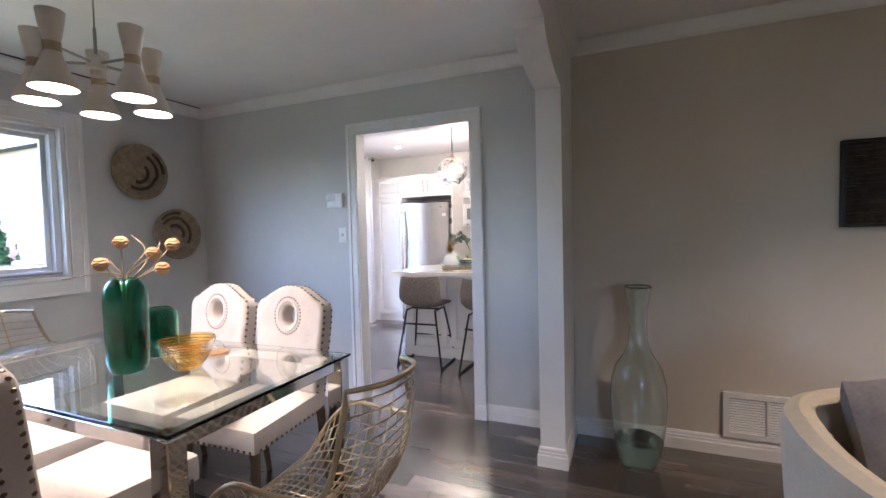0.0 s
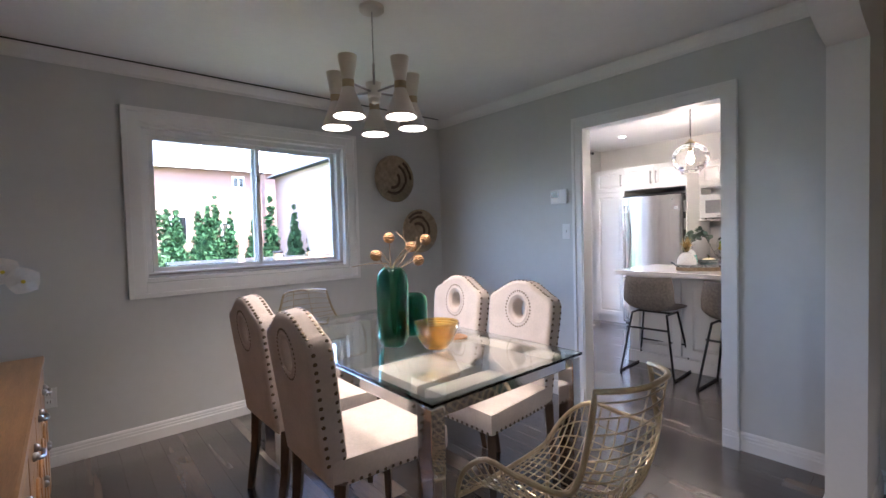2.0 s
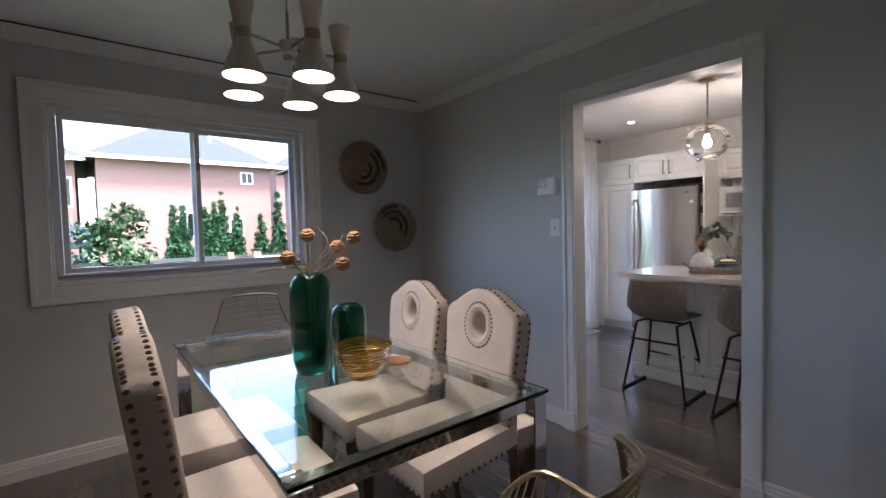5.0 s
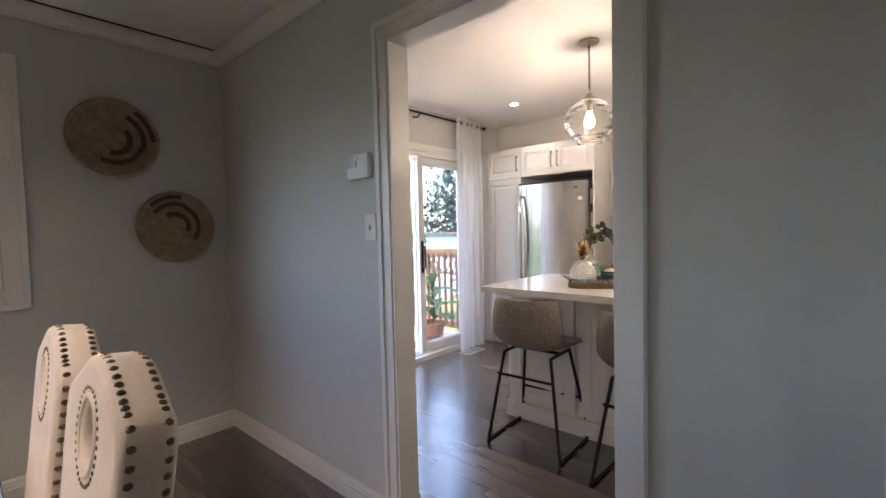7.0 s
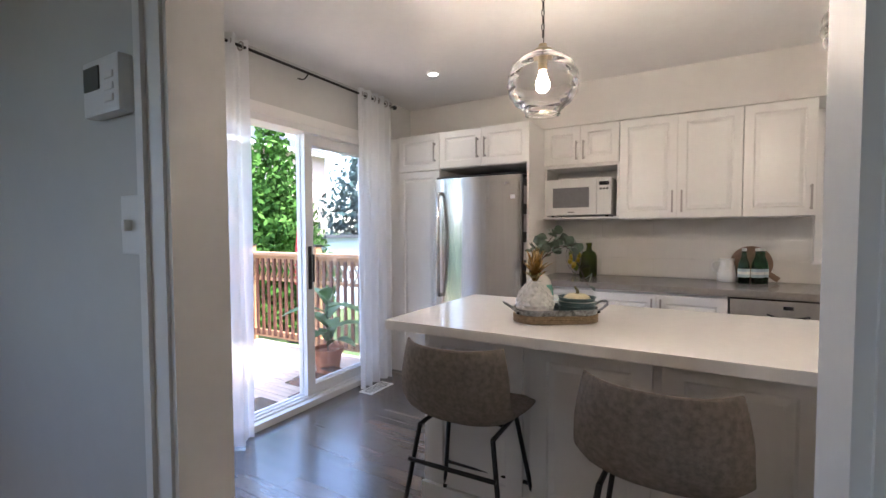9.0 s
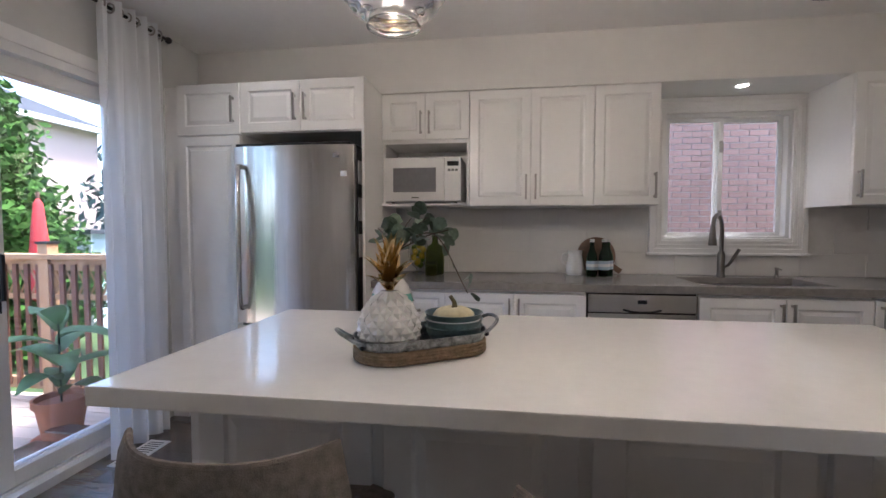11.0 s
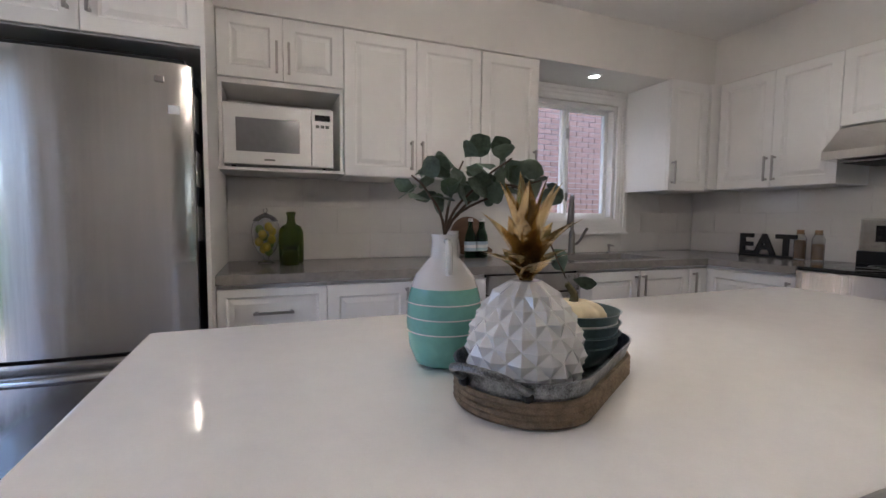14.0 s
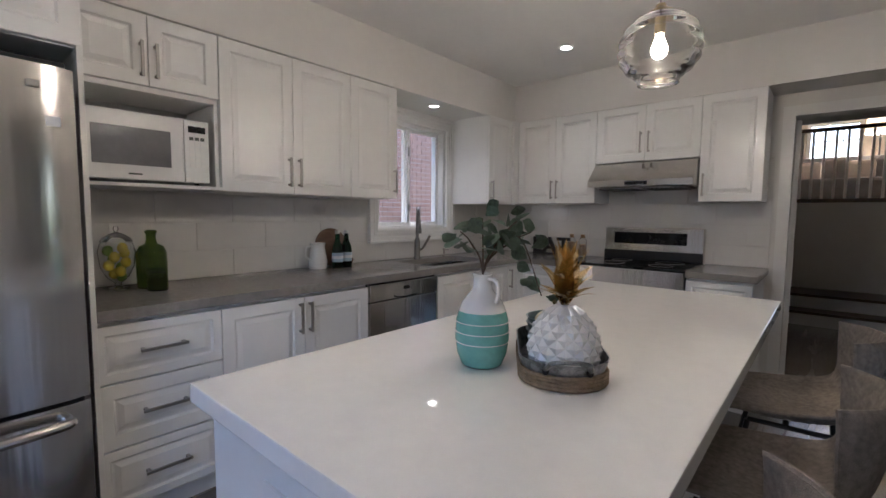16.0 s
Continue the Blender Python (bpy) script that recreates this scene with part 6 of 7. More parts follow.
for k in range(2):
    sj = vessel("spice_jar", "corked glass jar of dried spices", "jar", [(0, 0), (0.032, 0), (0.034, 0.005), (0.034, 0.14), (0.022, 0.16), (0.022, 0.175)], 1.83, 5.66 - 0.105 * k, WZ, CLEAR, 0.003, 24)
    part("contents", lathe(B(), [(0, 0.005), (0.03, 0.005), (0.03, 0.125 - 0.02 * k), (0, 0.13 - 0.02 * k)], 20), CORK, sj, "dried spices")
    part("cork", lathe(B(), [(0, 0.165), (0.018, 0.165), (0.021, 0.195), (0, 0.195)], 16), CORK, sj, "cork stopper")

# ---- hall and stairs beyond ----
HX = 5.6
struct("wall_hall_south", box(B(), XR + 0.12, HX, 2.95 + 0.16, 3.23, 0, 4.0), KWALL, "pale hall side wall", "wall")
struct("wall_hall_north", box(B(), XR + 0.12, 9, 4.62, 4.74, 0, 4.2), KWALL, "pale hall side wall", "wall")
struct("wall_hall_low", box(B(), HX, HX + 0.12, 3.11, 4.62, 0, 1.47), KWALL, "low wall below the upper landing", "wall")
bm = box(B(), 4.3, 4.4, 3.11, 4.62, 2.4, 4.0)
box(bm, HX, HX + 0.1, 2.1, 3.11, 0, 4.0)
struct("wall_hall_upper", bm, KWALL, "pale wall closing the stair hall", "wall")
struct("ceiling_hall", box(B(), XR + 0.12, 4.4, 3.23, 4.62, 2.3, 2.4), CEIL, "white hall ceiling", "ceiling")
struct("floor_landing", box(B(), HX + 0.12, 9, 2.2, 4.62, 1.35, 1.47), WOODD, "dark upper landing floor", "floor")
struct("wall_landing_east", wall_x(B(), 8.6, 8.75, 1.5, 4.9, 1.47, 4.2, [(3.55, 4.25, 2.05, 2.95)]), BEIGE, "upper landing wall with a window", "wall")
struct("wall_landing_south", box(B(), HX, 8.6, 2.1, 2.2, 1.35, 4.2), BEIGE, "upper landing side wall", "wall")
struct("ceiling_landing", box(B(), 4.4, 8.75, 2.1, 4.74, 3.9, 4.0), CEIL, "white landing ceiling", "ceiling")
casing = B()
box(casing, XR - 0.018, XR, 4.10, 4.17, 0, 1.97)
box(casing, XR - 0.018, XR, 3.23, 4.17, 1.97, 2.04)
box(casing, XR - 0.018, XR, 3.23, 3.30, 0, 1.97)
struct("door_4", casing, TRIM, "white casing round the hall opening", "trim")
hd = thing("hall_door", "white door standing open, its edge painted orange as warm light", "door", XR + 0.125, 4.09, 0, 8)
part("leaf", box(B(), 0, 0.72, -0.02, 0.016, 0.01, 1.96, 0.003), TRIM, hd)
# orange strip in place of a jamb lit by warm light
part("edge", box(B(), 0.7205, 0.724, -0.018, 0.014, 0.01, 1.96), ORANGE, hd, "orange edge painted as warm light on the jamb")
part("knob", ball(B(), 0.66, -0.05, 0.98, 0.026, 12), BRASS, hd, "", True)
for k, (x0, z) in enumerate(((4.7, 0.17), (4.98, 0.34))):
    stp = thing("stair_step", "carpeted hall step with dark wooden nosing", "step", x0, 3.24, 0, 0, "hall steps")
    part("riser", box(B(), 0, HX - x0 - 0.002, 0, 1.37, 0 if k == 0 else 0.172, z - 0.03), TRIM, stp)
    part("tread", box(B(), -0.03, HX - x0 - 0.002 if k else 0.275, 0, 1.37, z - 0.03, z, 0.004), WOODD, stp)
bal = thing("balustrade", "dark wooden balustrade on the upper landing", "balustrade", HX + 0.06, 3.12, 1.47)
part("bottom_rail", box(B(), -0.07, 0.07, 0, 1.49, 0, 0.05, 0.004), WOODD, bal)
part("handrail", box(B(), -0.03, 0.03, 0, 1.49, 0.92, 0.97, 0.01), WOODD, bal)
for k in range(13):
    part("baluster", tube(B(), [(0, 0.06 + 0.115 * k, 0.05), (0, 0.06 + 0.115 * k, 0.92)], 0.015, 8), TRIM, bal)
w3 = thing("window_3", "white gridded landing window", "window", 8.6, 0, 0, 0, kind="structure")
win_frame_x(w3, "window_frame", -0.02, 0.06, 3.52, 4.28, 2.02, 2.98, 0.06)
for yy in (3.78, 4.02):
    part("muntin", box(B(), 0.02, 0.04, yy - 0.01, yy + 0.01, 2.08, 2.92), TRIM, w3)
for zz in (2.35, 2.64):
    part("muntin", box(B(), 0.022, 0.038, 3.58, 4.22, zz - 0.01, zz + 0.01), TRIM, w3)
fl = thing("floor_lamp", "floor lamp with a warm drum shade upstairs", "lamp", 7.9, 3.35, 1.47)
part("base", lathe(B(), [(0, 0), (0.13, 0), (0.13, 0.02), (0.02, 0.03), (0, 0.03)], 24), BLACK, fl, "", True)
part("pole", tube(B(), [(0, 0, 0.02), (0, 0, 1.25)], 0.012, 8), BLACK, fl)
part("shade", lathe(B(), [(0.19, 1.15), (0.17, 1.40), (0.165, 1.40), (0.185, 1.15), (0.19, 1.15)], 28), glow("lit_linen_shade", (1.0, 0.72, 0.42), 0.45), fl, "glowing linen shade", True)
lamp("floor_lamp_bulb", "POINT", pose(7.9, 3.35, 2.75), 16, WARM, radius=0.05)
ub = thing("landing_sofa", "dark sofa with light cushions on the landing", "sofa", 7.6, 3.9, 1.47)
part("seat", box(B(), -0.35, 0.35, -0.65, 0.65, 0.1, 0.42, 0.05), PILLOW, ub)
part("backrest", box(B(), 0.22, 0.38, -0.65, 0.65, 0.42, 0.80, 0.05), PILLOW, ub)
for s in (-0.35, 0.3):
    part("cushion", box(B(), 0.02, 0.2, s - 0.17, s + 0.17, 0.43, 0.72, 0.06), LINEN, ub)
for a in (-0.3, 0.3):
    for b in (-0.58, 0.58):
        part("foot", box(B(), a - 0.03, a + 0.03, b - 0.03, b + 0.03, 0, 0.11), BLACK, ub)

# ---- outdoors ----
ORIGIN[:] = (0, 0)
struct("ground", box(B(), -400, 400, -400, 400, -0.9, -0.62), GRASS, "green lawn reaching the horizon", "ground")


def foliage(name, parent, material, spots, size, seedv, label=""):
    """Many small leaves in clumps: spots are (x, y, z, radius, count)."""
    r = np.random.default_rng(seedv)
    V, F = [], []
    for x, y, z, rad, n in spots:
        p = r.normal(size=(n, 3))
        p /= np.linalg.norm(p, axis=1)[:, None]
        p *= (r.random(n) ** 0.45)[:, None] * rad
        c = p + np.array([x, y, z])
        a = r.normal(size=(n, 3))
        a /= np.linalg.norm(a, axis=1)[:, None]
        b = np.cross(a, r.normal(size=(n, 3)))
        b /= np.linalg.norm(b, axis=1)[:, None]
        s = size * (0.6 + 0.8 * r.random(n))[:, None]
        q = np.stack([c - a * s, c + b * s * 0.45, c + a * s, c - b * s * 0.45], 1).reshape(-1, 3)
        k = len(V)
        V.extend(q.tolist())
        F.extend([(k + 4 * i, k + 4 * i + 1, k + 4 * i + 2, k + 4 * i + 3) for i in range(n)])
    me = bpy.data.meshes.new(name)
    me.from_pydata(V, [], F)
    me.materials.append(material)
    ob = new(name, me)
    ob.parent = parent
    if label:
        ob["label"] = label
    return ob


def conifer(name, label, x, y, h, rad, material, seedv, n=5000, size=0.06, z0=-0.62):
    t = thing(name, label, "tree", x, y, z0)
    part("trunk", tube(B(), [(0, 0, 0), (0.02, 0.01, h * 0.5), (0, 0, h * 0.97)], 0.03 * h / 2, 8, r2=0.01), WOODD, t)
    r = random.Random(seedv)
    spots = []
    k = 34
    for i in range(k):
        f = (i + 0.5) / k
        zz = 0.06 * h + 0.9 * h * f
        rr = rad * (1 - f) ** 0.8 * (0.6 + 0.4 * min(1, f * 6))
        m = max(1, round(5 * (1 - f) + 1))
        for j in range(m):
            a = r.random() * 6.28
            d = rr * (0.45 + 0.5 * r.random())
            spots.append((d * math.cos(a), d * math.sin(a), zz + r.uniform(-0.05, 0.05) * h, 0.20 * rad + 0.42 * rr * r.uniform(0.5, 1.0), 1))
    tot = sum(s[3] ** 2 for s in spots)
    spots = [(a, b, c, d, max(12, int(n * d * d / tot))) for a, b, c, d, _ in spots]
    foliage("crown", t, material, spots, size, seedv)
    for i in range(7):
        a = r.random() * 6.28
        zz = h * (0.15 + 0.1 * i)
        rr = rad * (1 - zz / h) * 0.8
        part("limb", tube(B(), [(0, 0, zz), (rr * math.cos(a), rr * math.sin(a), zz + 0.1 * rr)], 0.018, 5, r2=0.006), WOODD, t)
    return t


conifer("cedar_tree", "bright green bushy cedar behind the deck rail", -8.0, 8.45, 4.25, 1.25, LEAF, 1, 15000, 0.075)
conifer("spruce_tree", "tall blue spruce in the neighbouring yard", -8.6, 13.0, 6.5, 2.0, LEAFB, 2, 7000, 0.11)
for k, (y, h) in enumerate(((3.2, 3.2), (3.55, 3.35), (4.35, 3.3), (4.65, 3.4), (4.98, 3.75), (5.6, 3.15), (6.5, 2.9), (7.3, 4.1), (8.45, 3.5), (9.3, 3.1), (9.95, 3.9))):
    tagged(conifer("columnar_cedar", "slim dark green columnar cedar", -20 - 0.1 * (k % 3), y, h, 0.42, LEAFD, 20 + k, 2600, 0.10), group="row of cedars")
bs = thing("shrub", "loose green flowering shrub by the fence", "shrub", -8.0, 0.55, -0.62)
rb = random.Random(5)
foliage("crown", bs, mat("shrub_foliage", (0.06, 0.12, 0.05), 0.85, vary=0.35, scale=2, spec=0.15), [(rb.uniform(-0.8, 0.8), rb.uniform(-0.9, 0.7), rb.uniform(0.3, 2.2), rb.uniform(0.22, 0.36), 260) for k in range(34)], 0.055, 6)
part("stem", tube(B(), [(0, 0, 0), (0.05, 0.1, 1.4)], 0.03, 6), WOODD, bs)
bs2 = thing("spruce_bough", "blue-grey spruce at the garden edge", "tree", -6.6, -0.25, -0.62)
part("trunk", tube(B(), [(0, 0, 0), (0, 0, 3.6)], 0.06, 8, r2=0.02), WOODD, bs2)
foliage("crown", bs2, LEAFB, [(rb.uniform(-0.9, 0.9) * (1 - k / 26), rb.uniform(-0.9, 1.0) * (1 - k / 30), 0.4 + 0.15 * k, 0.33, 220) for k in range(22)], 0.06, 8)


def house(name, label, x0, x1, y0, y1, eave, ridge, wallm, wins):
    h = thing(name, label, "house", 0, 0, -0.62)
    part("wall", box(B(), x0, x1, y0, y1, 0, eave), wallm, h)
    bm = B()
    o = 0.4
    b = [bm.verts.new(p) for p in ((x0 - o, y0 - o, eave), (x1 + o, y0 - o, eave), (x1 + o, y1 + o, eave), (x0 - o, y1 + o, eave))]
    m, w = (x0 + x1) / 2, min((x1 - x0) / 2, (y1 - y0) * 0.42)
    r1, r2 = bm.verts.new((m, y0 + w, ridge)), bm.verts.new((m, y1 - w, ridge))
    for f in ((b[0], b[1], r1), (b[2], b[3], r2), (b[1], b[2], r2, r1), (b[3], b[0], r1, r2), (b[3], b[2], b[1], b[0])):
        bm.faces.new(f)
    part("roof", bm, ROOFM, h)
    part("gutter", box(B(), x1 + o - 0.02, x1 + o + 0.10, y0 - o, y1 + o, eave - 0.14, eave + 0.02), TRIM, h, "white gutter")
    part("soffit", box(B(), x1, x1 + o - 0.02, y0 - o, y1 + o, eave - 0.06, eave - 0.02), TRIM, h)
    for wy, wz, ww, wh in wins:
        wo = part("window", box(B(), x1 - 0.02, x1 + 0.03, wy, wy + ww, wz, wz + wh), TRIM, h, "white framed window")
        part("pane", box(B(), x1 + 0.028, x1 + 0.034, wy + 0.08, wy + ww / 2 - 0.03, wz + 0.08, wz + wh - 0.08), BLACKG, wo)
        part("pane", box(B(), x1 + 0.028, x1 + 0.034, wy + ww / 2 + 0.03, wy + ww - 0.08, wz + 0.08, wz + wh - 0.08), BLACKG, wo)
    return h


h1 = house("neighbour_house", "pink brick house with a grey hip roof", -31, -23, 0.9, 7.9, 5.4, 7.9, BRICK, [(6.5, 4.45, 0.6, 0.6), (3.75, 1.9, 0.75, 1.2), (5.9, 1.9, 0.7, 0.9)])
part("roof_vent", tube(B(), [(-25, 5.6, 5.9), (-25, 5.6, 7.2)], 0.07, 10), TRIM, h1, "white vent pipe")
house("neighbour_house", "pink brick house wing set back with a bay window", -32, -24.2, -6.0, 0.2, 5.4, 7.7, BRICK, [(-1.4, 3.3, 1.5, 1.3)])
house("neighbour_house", "pink brick house further along the street", -38, -30, 10.5, 19.0, 6.4, 8.6, BRICK, [(12.3, 4.5, 1.7, 1.3), (15.5, 4.5, 1.5, 1.3)])
house("neighbour_house", "pale brick house with a hip roof behind the deck", -24, -15, 9.0, 17.0, 5.2, 7.6, mat("pale_pink_brick", (0.52, 0.40, 0.35), 0.9, vary=0.1, scale=10, bump=0.3, bscale=40), [(9.8, 3.0, 1.5, 1.1), (12.4, 3.0, 1.5, 1.1), (10.0, 0.8, 1.6, 1.2)])
house("neighbour_house", "beige house with a chimney beyond the trees", -14, -8, 19.0, 27.0, 5.0, 7.2, BEIGE, [(20, 3.0, 1.4, 1.1), (23, 3.0, 1.4, 1.1)])
# garden fence
fn = thing("garden_fence", "grey wire and board garden fence", "fence", -8.6, 0, -0.62)
for z in (1.15, 1.35, 1.5):
    part("rail", box(B(), -0.02, 0.02, -3, 8.5, z, z + 0.06), NICKEL, fn)
for k in range(9):
    part("post", box(B(), -0.05, 0.05, -3 + 1.4 * k, -2.9 + 1.4 * k, 0, 1.62), RAILM, fn)
# garden shed roofline and closed umbrella
um = thing("garden_umbrella", "closed red garden umbrella", "umbrella", -6.6, 8.0, -0.62)
part("pole", tube(B(), [(0, 0, 0), (0, 0, 2.3)], 0.02, 8), BALM, um)
part("canopy", lathe(B(), [(0.06, 0.95), (0.12, 1.0), (0.11, 1.5), (0.05, 2.15), (0.0, 2.25)], 12), RED, um, "folded red canopy", True)
part("base", lathe(B(), [(0, 0), (0.25, 0), (0.25, 0.06), (0.04, 0.08), (0, 0.08)], 20), BLACK, um)
sh = thing("garden_shed", "small pale blue ribbed garden shed", "shed", -9.0, 11.0, -0.62)
part("wall", box(B(), -0.8, 0.8, -0.8, 0.8, 0, 1.75), mat("pale_blue_siding", (0.42, 0.50, 0.54), 0.6, vary=0.06, scale=6), sh)
for k in range(10):
    part("board", box(B(), -0.82 + 0.001, 0.82, -0.825, -0.801, 0.05 + 0.17 * k, 0.205 + 0.17 * k), PLASTW, sh)
part("roof", box(B(), -0.95, 0.95, -0.95, 0.95, 1.752, 1.82), ROOFM, sh)

# deck with rail
dk = thing("deck", "pale wooden deck of long boards", "deck", 0, 0, -0.13)
bmj = box(B(), -5.75, -3.28, 2.2, 6.42, -0.2, -0.035)
part("joists", bmj, BALM, dk)
nb = 30
me0 = None
for k in range(nb):
    y0 = 2.2 + 0.14 * k
    if me0 is None:
        o = part("board", box(B(), -5.75, -3.27, 0, 0.133, -0.034, 0.0, 0.003), DECKM, dk)
        me0 = o.data
    else:
        o = new("board", me0)
        o.parent = dk
    o.location = (0, y0, 0)
for x in (-5.6, -3.4):
    for y in (2.4, 6.2):
        part("footing", box(B(), x - 0.08, x + 0.08, y - 0.08, y + 0.08, -0.49, -0.2), BALM, dk)


def deck_rail(name, x, y, rz, ln):
    r = thing(name, "cedar deck railing with a lattice band and brown balusters", "railing", x, y, -0.13, rz, "deck railings")
    part("cap_rail", box(B(), 0, ln, -0.07, 0.07, 1.12, 1.16, 0.005), RAILM, r)
    part("upper_rail", box(B(), 0, ln, -0.02, 0.02, 1.03, 1.12, 0.003), RAILM, r)
    part("middle_rail", box(B(), 0, ln, -0.02, 0.02, 0.80, 0.84, 0.003), RAILM, r)
    part("bottom_rail", box(B(), 0, ln, -0.02, 0.02, 0.07, 0.16, 0.003), RAILM, r)
    n = int(ln / 0.105)
    for k in range(n):
        xx = 0.05 + k * ln / n
        part("baluster", box(B(), xx - 0.02, xx + 0.02, -0.04, -0.021, 0.10, 1.08), BALM, r)
        for s in (-1, 1):
            bm = tube(B(), [(xx + 0.052 - s * 0.045, 0.0, 0.845), (xx + 0.052 + s * 0.045, 0.0 + 0.004 * s, 1.025)], 0.011, 4)
            part("lattice_slat", bm, RAILM, r)
    for xx in (0.0, ln / 2, ln):
        po = part("post", box(B(), xx - 0.045, xx + 0.045, -0.045 + 0.0, 0.045, 0, 1.24, 0.004), RAILM, r)
        part("post_cap", box(B(), xx - 0.055, xx + 0.055, -0.055, 0.055, 1.24, 1.262, 0.004), BLACK, po)
    return r


deck_rail("deck_railing", -5.68, 6.33, 0, 2.36)
deck_rail("deck_railing", -5.68, 2.3, 90, 3.93)
pp = thing("potted_plant", "broad-leaved plant in a terracotta pot on the deck", "plant", -3.72, 5.72, -0.13)
part("pot", lathe(B(), [(0, 0.02), (0.10, 0.02), (0.135, 0.24), (0.15, 0.24), (0.152, 0.285), (0.135, 0.285), (0.13, 0.25), (0, 0.25)], 28), TERRA, pp, "terracotta pot", True)
part("saucer", lathe(B(), [(0, 0), (0.14, 0), (0.16, 0.025), (0.15, 0.025), (0.13, 0.01), (0, 0.012)], 28), TERRA, pp, "", True)
rp = random.Random(9)
for k in range(11):
    a = 2.4 * k
    L = rp.uniform(0.26, 0.42)
    el = rp.uniform(0.5, 1.3)
    ht = 0.30 + 0.045 * k
    d = Vector((math.cos(a) * math.cos(el), math.sin(a) * math.cos(el), math.sin(el)))
    s = Vector((-math.sin(a), math.cos(a), 0))
    bm = B()
    rows = []
    for q in range(8):
        f = q / 7
        w = 0.085 * math.sin(math.pi * (0.05 + 0.93 * f)) ** 0.8
        c = Vector((0, 0, ht)) + d * L * f + Vector((math.cos(a), math.sin(a), 0)) * 0.12 * f * f - Vector((0, 0, 0.20 * f ** 2.2))
        rows.append((bm.verts.new(c - s * w + Vector((0, 0, 0.02 * w / 0.08))), bm.verts.new(c), bm.verts.new(c + s * w + Vector((0, 0, 0.02 * w / 0.08)))))
    for p, q in zip(rows, rows[1:]):
        bm.faces.new((p[0], p[1], q[1], q[0]))
        bm.faces.new((p[1], p[2], q[2], q[1]))
    bmesh.ops.solidify(bm, geom=bm.faces[:], thickness=0.002)
    part("leaf", bm, HOSTA, pp, "", True)
    part("stalk", tube(B(), [(0, 0, 0.24), (0, 0, ht)], 0.006, 6), LEAFD, pp)
pc = thing("patio_chair", "brown sling patio chair with a metal frame", "chair", -4.75, 5.05, -0.13, 60)
part("sling", box(B(), -0.24, 0.24, -0.24, 0.24, 0.42, 0.43, 0.004), SUEDE, pc)
bm = box(B(), -0.24, 0.24, -0.008, 0.008, 0.0, 0.55, 0.004)
for v in bm.verts:
    v.co = Matrix.Rotation(radians(16), 3, "X") @ v.co + Vector((0, -0.25, 0.43))
part("back_sling", bm, SUEDE, pc)
for s in (-1, 1):
    part("side_frame", tube(B(), arc([(s * 0.26, 0.28, 0), (s * 0.26, 0.22, 0.40), (s * 0.26, 0.20, 0.62), (s * 0.26, -0.22, 0.66), (s * 0.26, -0.30, 0.62)], 4), 0.012, 8), BLACK, pc, "", True)
    part("back_frame", tube(B(), [(s * 0.26, 0.1, 0.0 + 0.30), (s * 0.26, -0.25, 0.43), (s * 0.26, -0.42, 0.99)], 0.012, 8), BLACK, pc, "", True)
    part("rear_leg", tube(B(), [(s * 0.26, 0.0, 0.36), (s * 0.26, -0.34, 0)], 0.012, 8), BLACK, pc, "", True)

# ---- small pieces of walls and floors ----
# brick wall of the house next door, seen through the kitchen window
nw = thing("brick_wall_house", "pink brick side wall of the house next door", "house", 0, 9.4, -0.62)
part("mortar_wall", box(B(), -6, 9, 0, 0.3, 0, 5.5), MORTAR, nw)
bme = None
cnt = 0
far = B()
for row in range(70):
    z = 0.01 + row * 0.077
    for i in range(-14, 26):
        x = i * 0.225 + (0.1125 if row % 2 else 0)
        near = 0.2 < x < 2.35 and 1.35 < z < 3.6 and cnt < 300
        if near:
            if bme is None:
                o = part("brick", box(B(), 0, 0.213, -0.012, 0.0, 0, 0.066, 0.003), BRICK, nw)
                bme = o.data
            else:
                o = new("brick", bme)
                o.parent = nw
            o.location = (x, 0, z)
            cnt += 1
        elif -1.5 < x < 5:
            box(far, x, x + 0.213, -0.012, 0.0, z, z + 0.066)
tagged(part("brickwork", far, BRICK, nw), kind="stuff")

# backsplash tiles
ORIGIN[:] = KITCHEN
bsp = tagged(mesh_ob("backsplash", wall_y(B(), YB - 0.004, YB - 0.001, WX, XR - 0.011, 0.908, 1.38, [(0.16, 1.19, 1.045, 1.38)]), GROUT), "glossy off-white tiled backsplash", "backsplash", kind="structure")
tme = {}


def tile(w, parent, loc, rz=0, h=0.150):
    key = (round(w, 3), h)
    if key not in tme:
        o = part("tile", box(B(), 0.001, w - 0.001, -0.006, 0, 0.001, h - 0.001, 0.0015), TILE, parent)
        tme[key] = o.data
    else:
        o = new("tile", tme[key])
        o.parent = parent
    o.matrix_local = pose(*loc, 0, 0, rz)


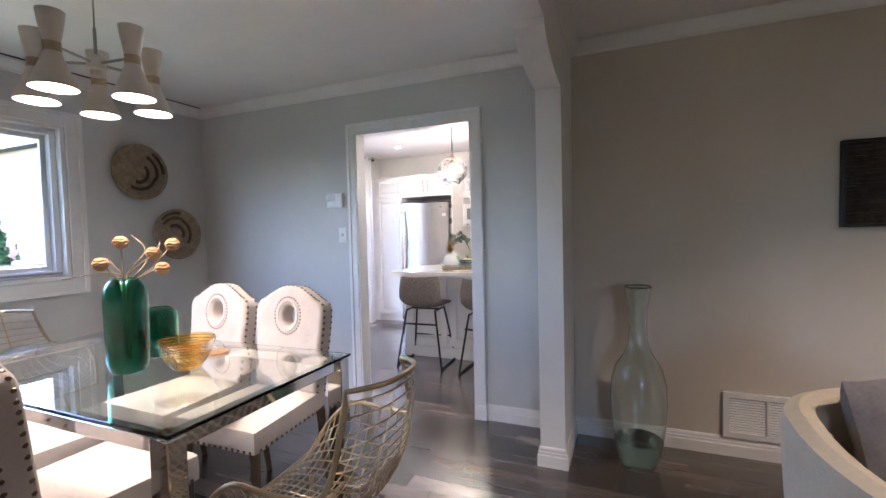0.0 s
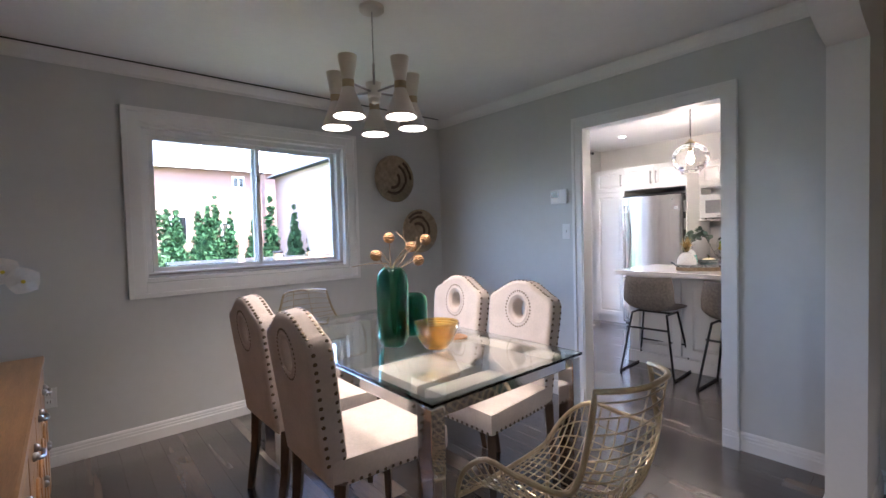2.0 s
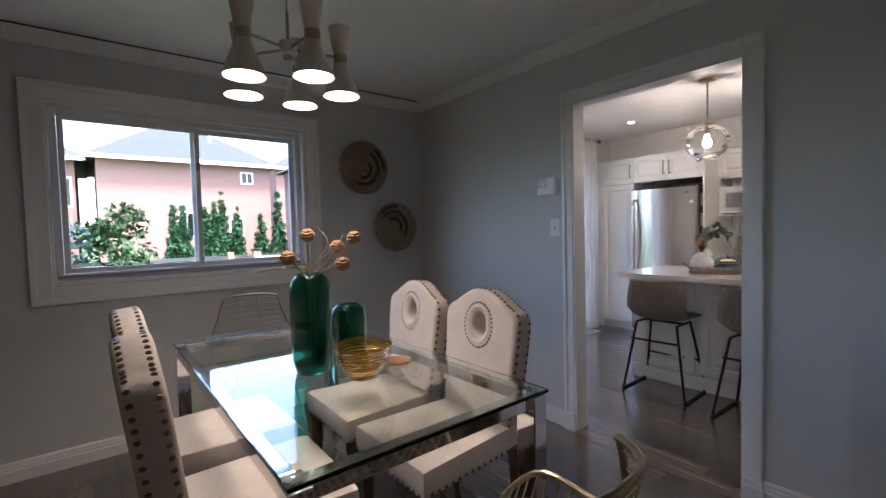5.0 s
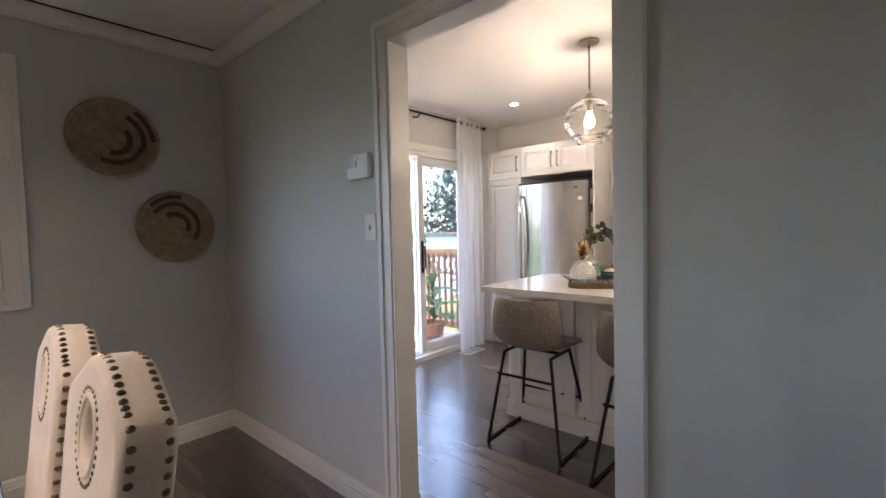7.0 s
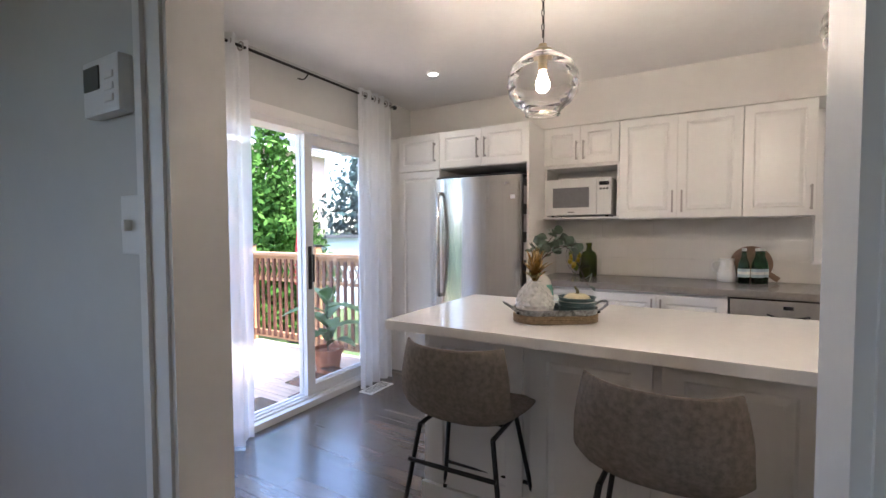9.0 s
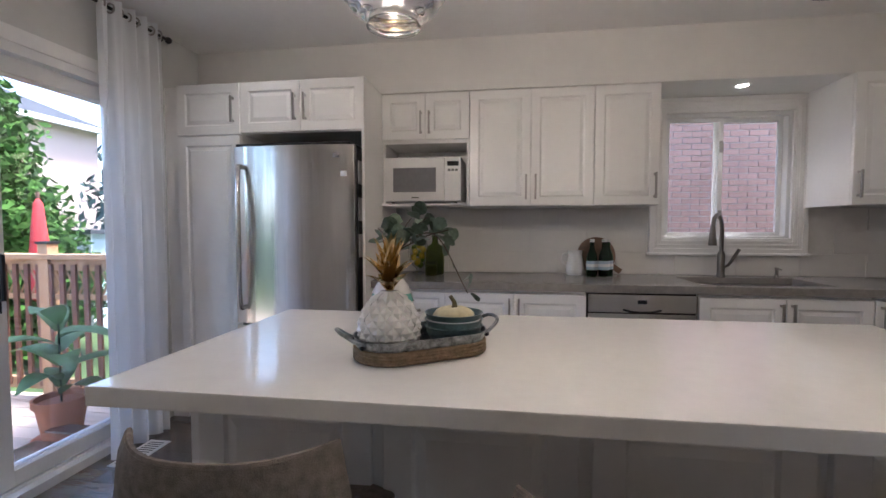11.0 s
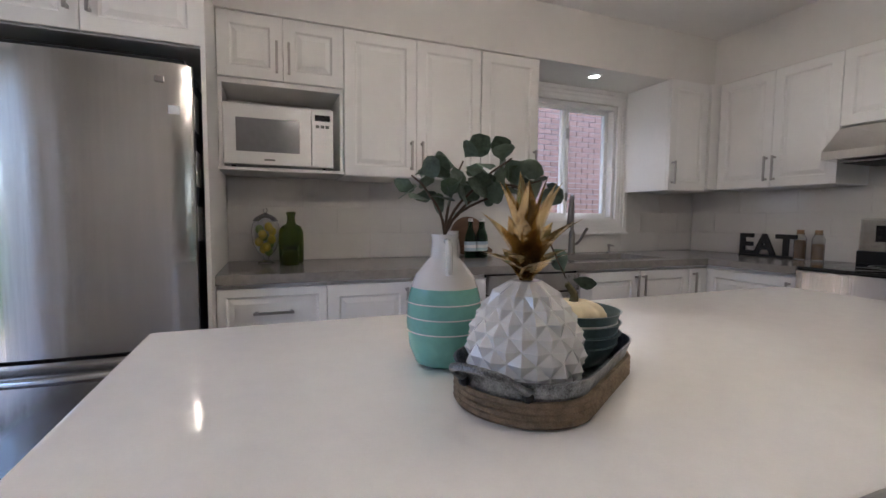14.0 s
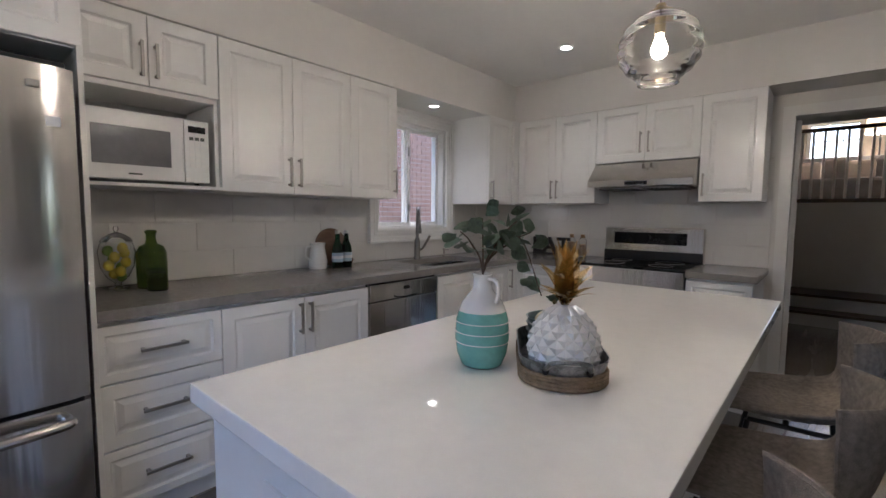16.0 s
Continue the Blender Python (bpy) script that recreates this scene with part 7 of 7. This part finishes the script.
for row in range(3):
    x = WX + 0.002
    first = 0.2 if row % 2 else 0.4
    while x < XR - 0.02:
        w = min(first, XR - 0.02 - x)
        first = 0.4
        if not (0.165 - w < x < 1.225 and row >= 1):
            tile(w, bsp, (x, YB - 0.004, 0.91 + 0.155 * row))
        x += w
bse = tagged(mesh_ob("backsplash_east", box(B(), XR - 0.004, XR - 0.001, 4.20, YB - 0.012, 0.908, 1.70), GROUT), "glossy off-white tiled backsplash behind the stove", "backsplash", kind="structure")
for row in range(5):
    y = YB - 0.014
    first = 0.2 if row % 2 else 0.4
    while y > 4.21:
        w = min(first, y - 4.20)
        first = 0.4
        if row < 3 or 4.62 < y - w / 2 < 5.36:
            tile(w, bse, (XR - 0.004, y, 0.91 + 0.155 * row), -90)
        y -= w

# hardwood planks
ORIGIN[:] = (0, 0)
fl0 = thing("floor", "dark stained hardwood plank floor", "floor", 0, 0, 0, 0, kind="structure")
rf = random.Random(21)
lens = (0.55, 0.75, 0.95, 1.2)
pme = {}
PW = 0.108
npl = 0
rest = B()


def plank(x, y, ln, joined):
    if joined:
        box(rest, x + 0.0008, x + ln - 0.0008, y + 0.0006, y + PW - 0.0006, -0.012, 0.0)
        return
    if ln not in pme:
        o = part("plank", box(B(), 0.0008, ln - 0.0008, 0.0006, PW - 0.0006, -0.012, 0.0), FLOORM, fl0)
        pme[ln] = o.data
    else:
        o = new("plank", pme[ln])
        o.parent = fl0
    o.location = (x, y, 0)


row = 0
y = -0.70
while y < 6.55:
    x = XW - 0.15 - rf.random() * 0.6
    while x < 1.95:
        ln = rf.choice(lens)
        near = npl < 300 and ((1.3 < y < 4.1 and -3.0 < x < 0.3) or (-0.6 < y <= 1.3 and -3.05 < x < -1.4) or (4.1 <= y < 5.6 and x < -1.6))
        plank(x, y, ln, not near)
        npl += near
        x += ln
    y += PW
y = -4.05
while y < 4.6:
    x = 1.9 if y > -0.75 else XW
    while x < 6.0:
        ln = rf.choice(lens)
        if x > 1.9 or y < -0.7:
            plank(max(x, 1.9) if y > -0.75 else x, y, ln, True)
        x += ln
    y += PW
tagged(part("planking", rest, mat("dark_hardwood_far", (0.115, 0.087, 0.068), 0.26, vary=0.3, scale=3.0, bump=0.12, bscale=30, dark=(0.040, 0.030, 0.024), stretch=(0.35, 4, 1), rvary=0.08, coat=1.0, crough=0.22, spec=0.8), fl0), kind="stuff")
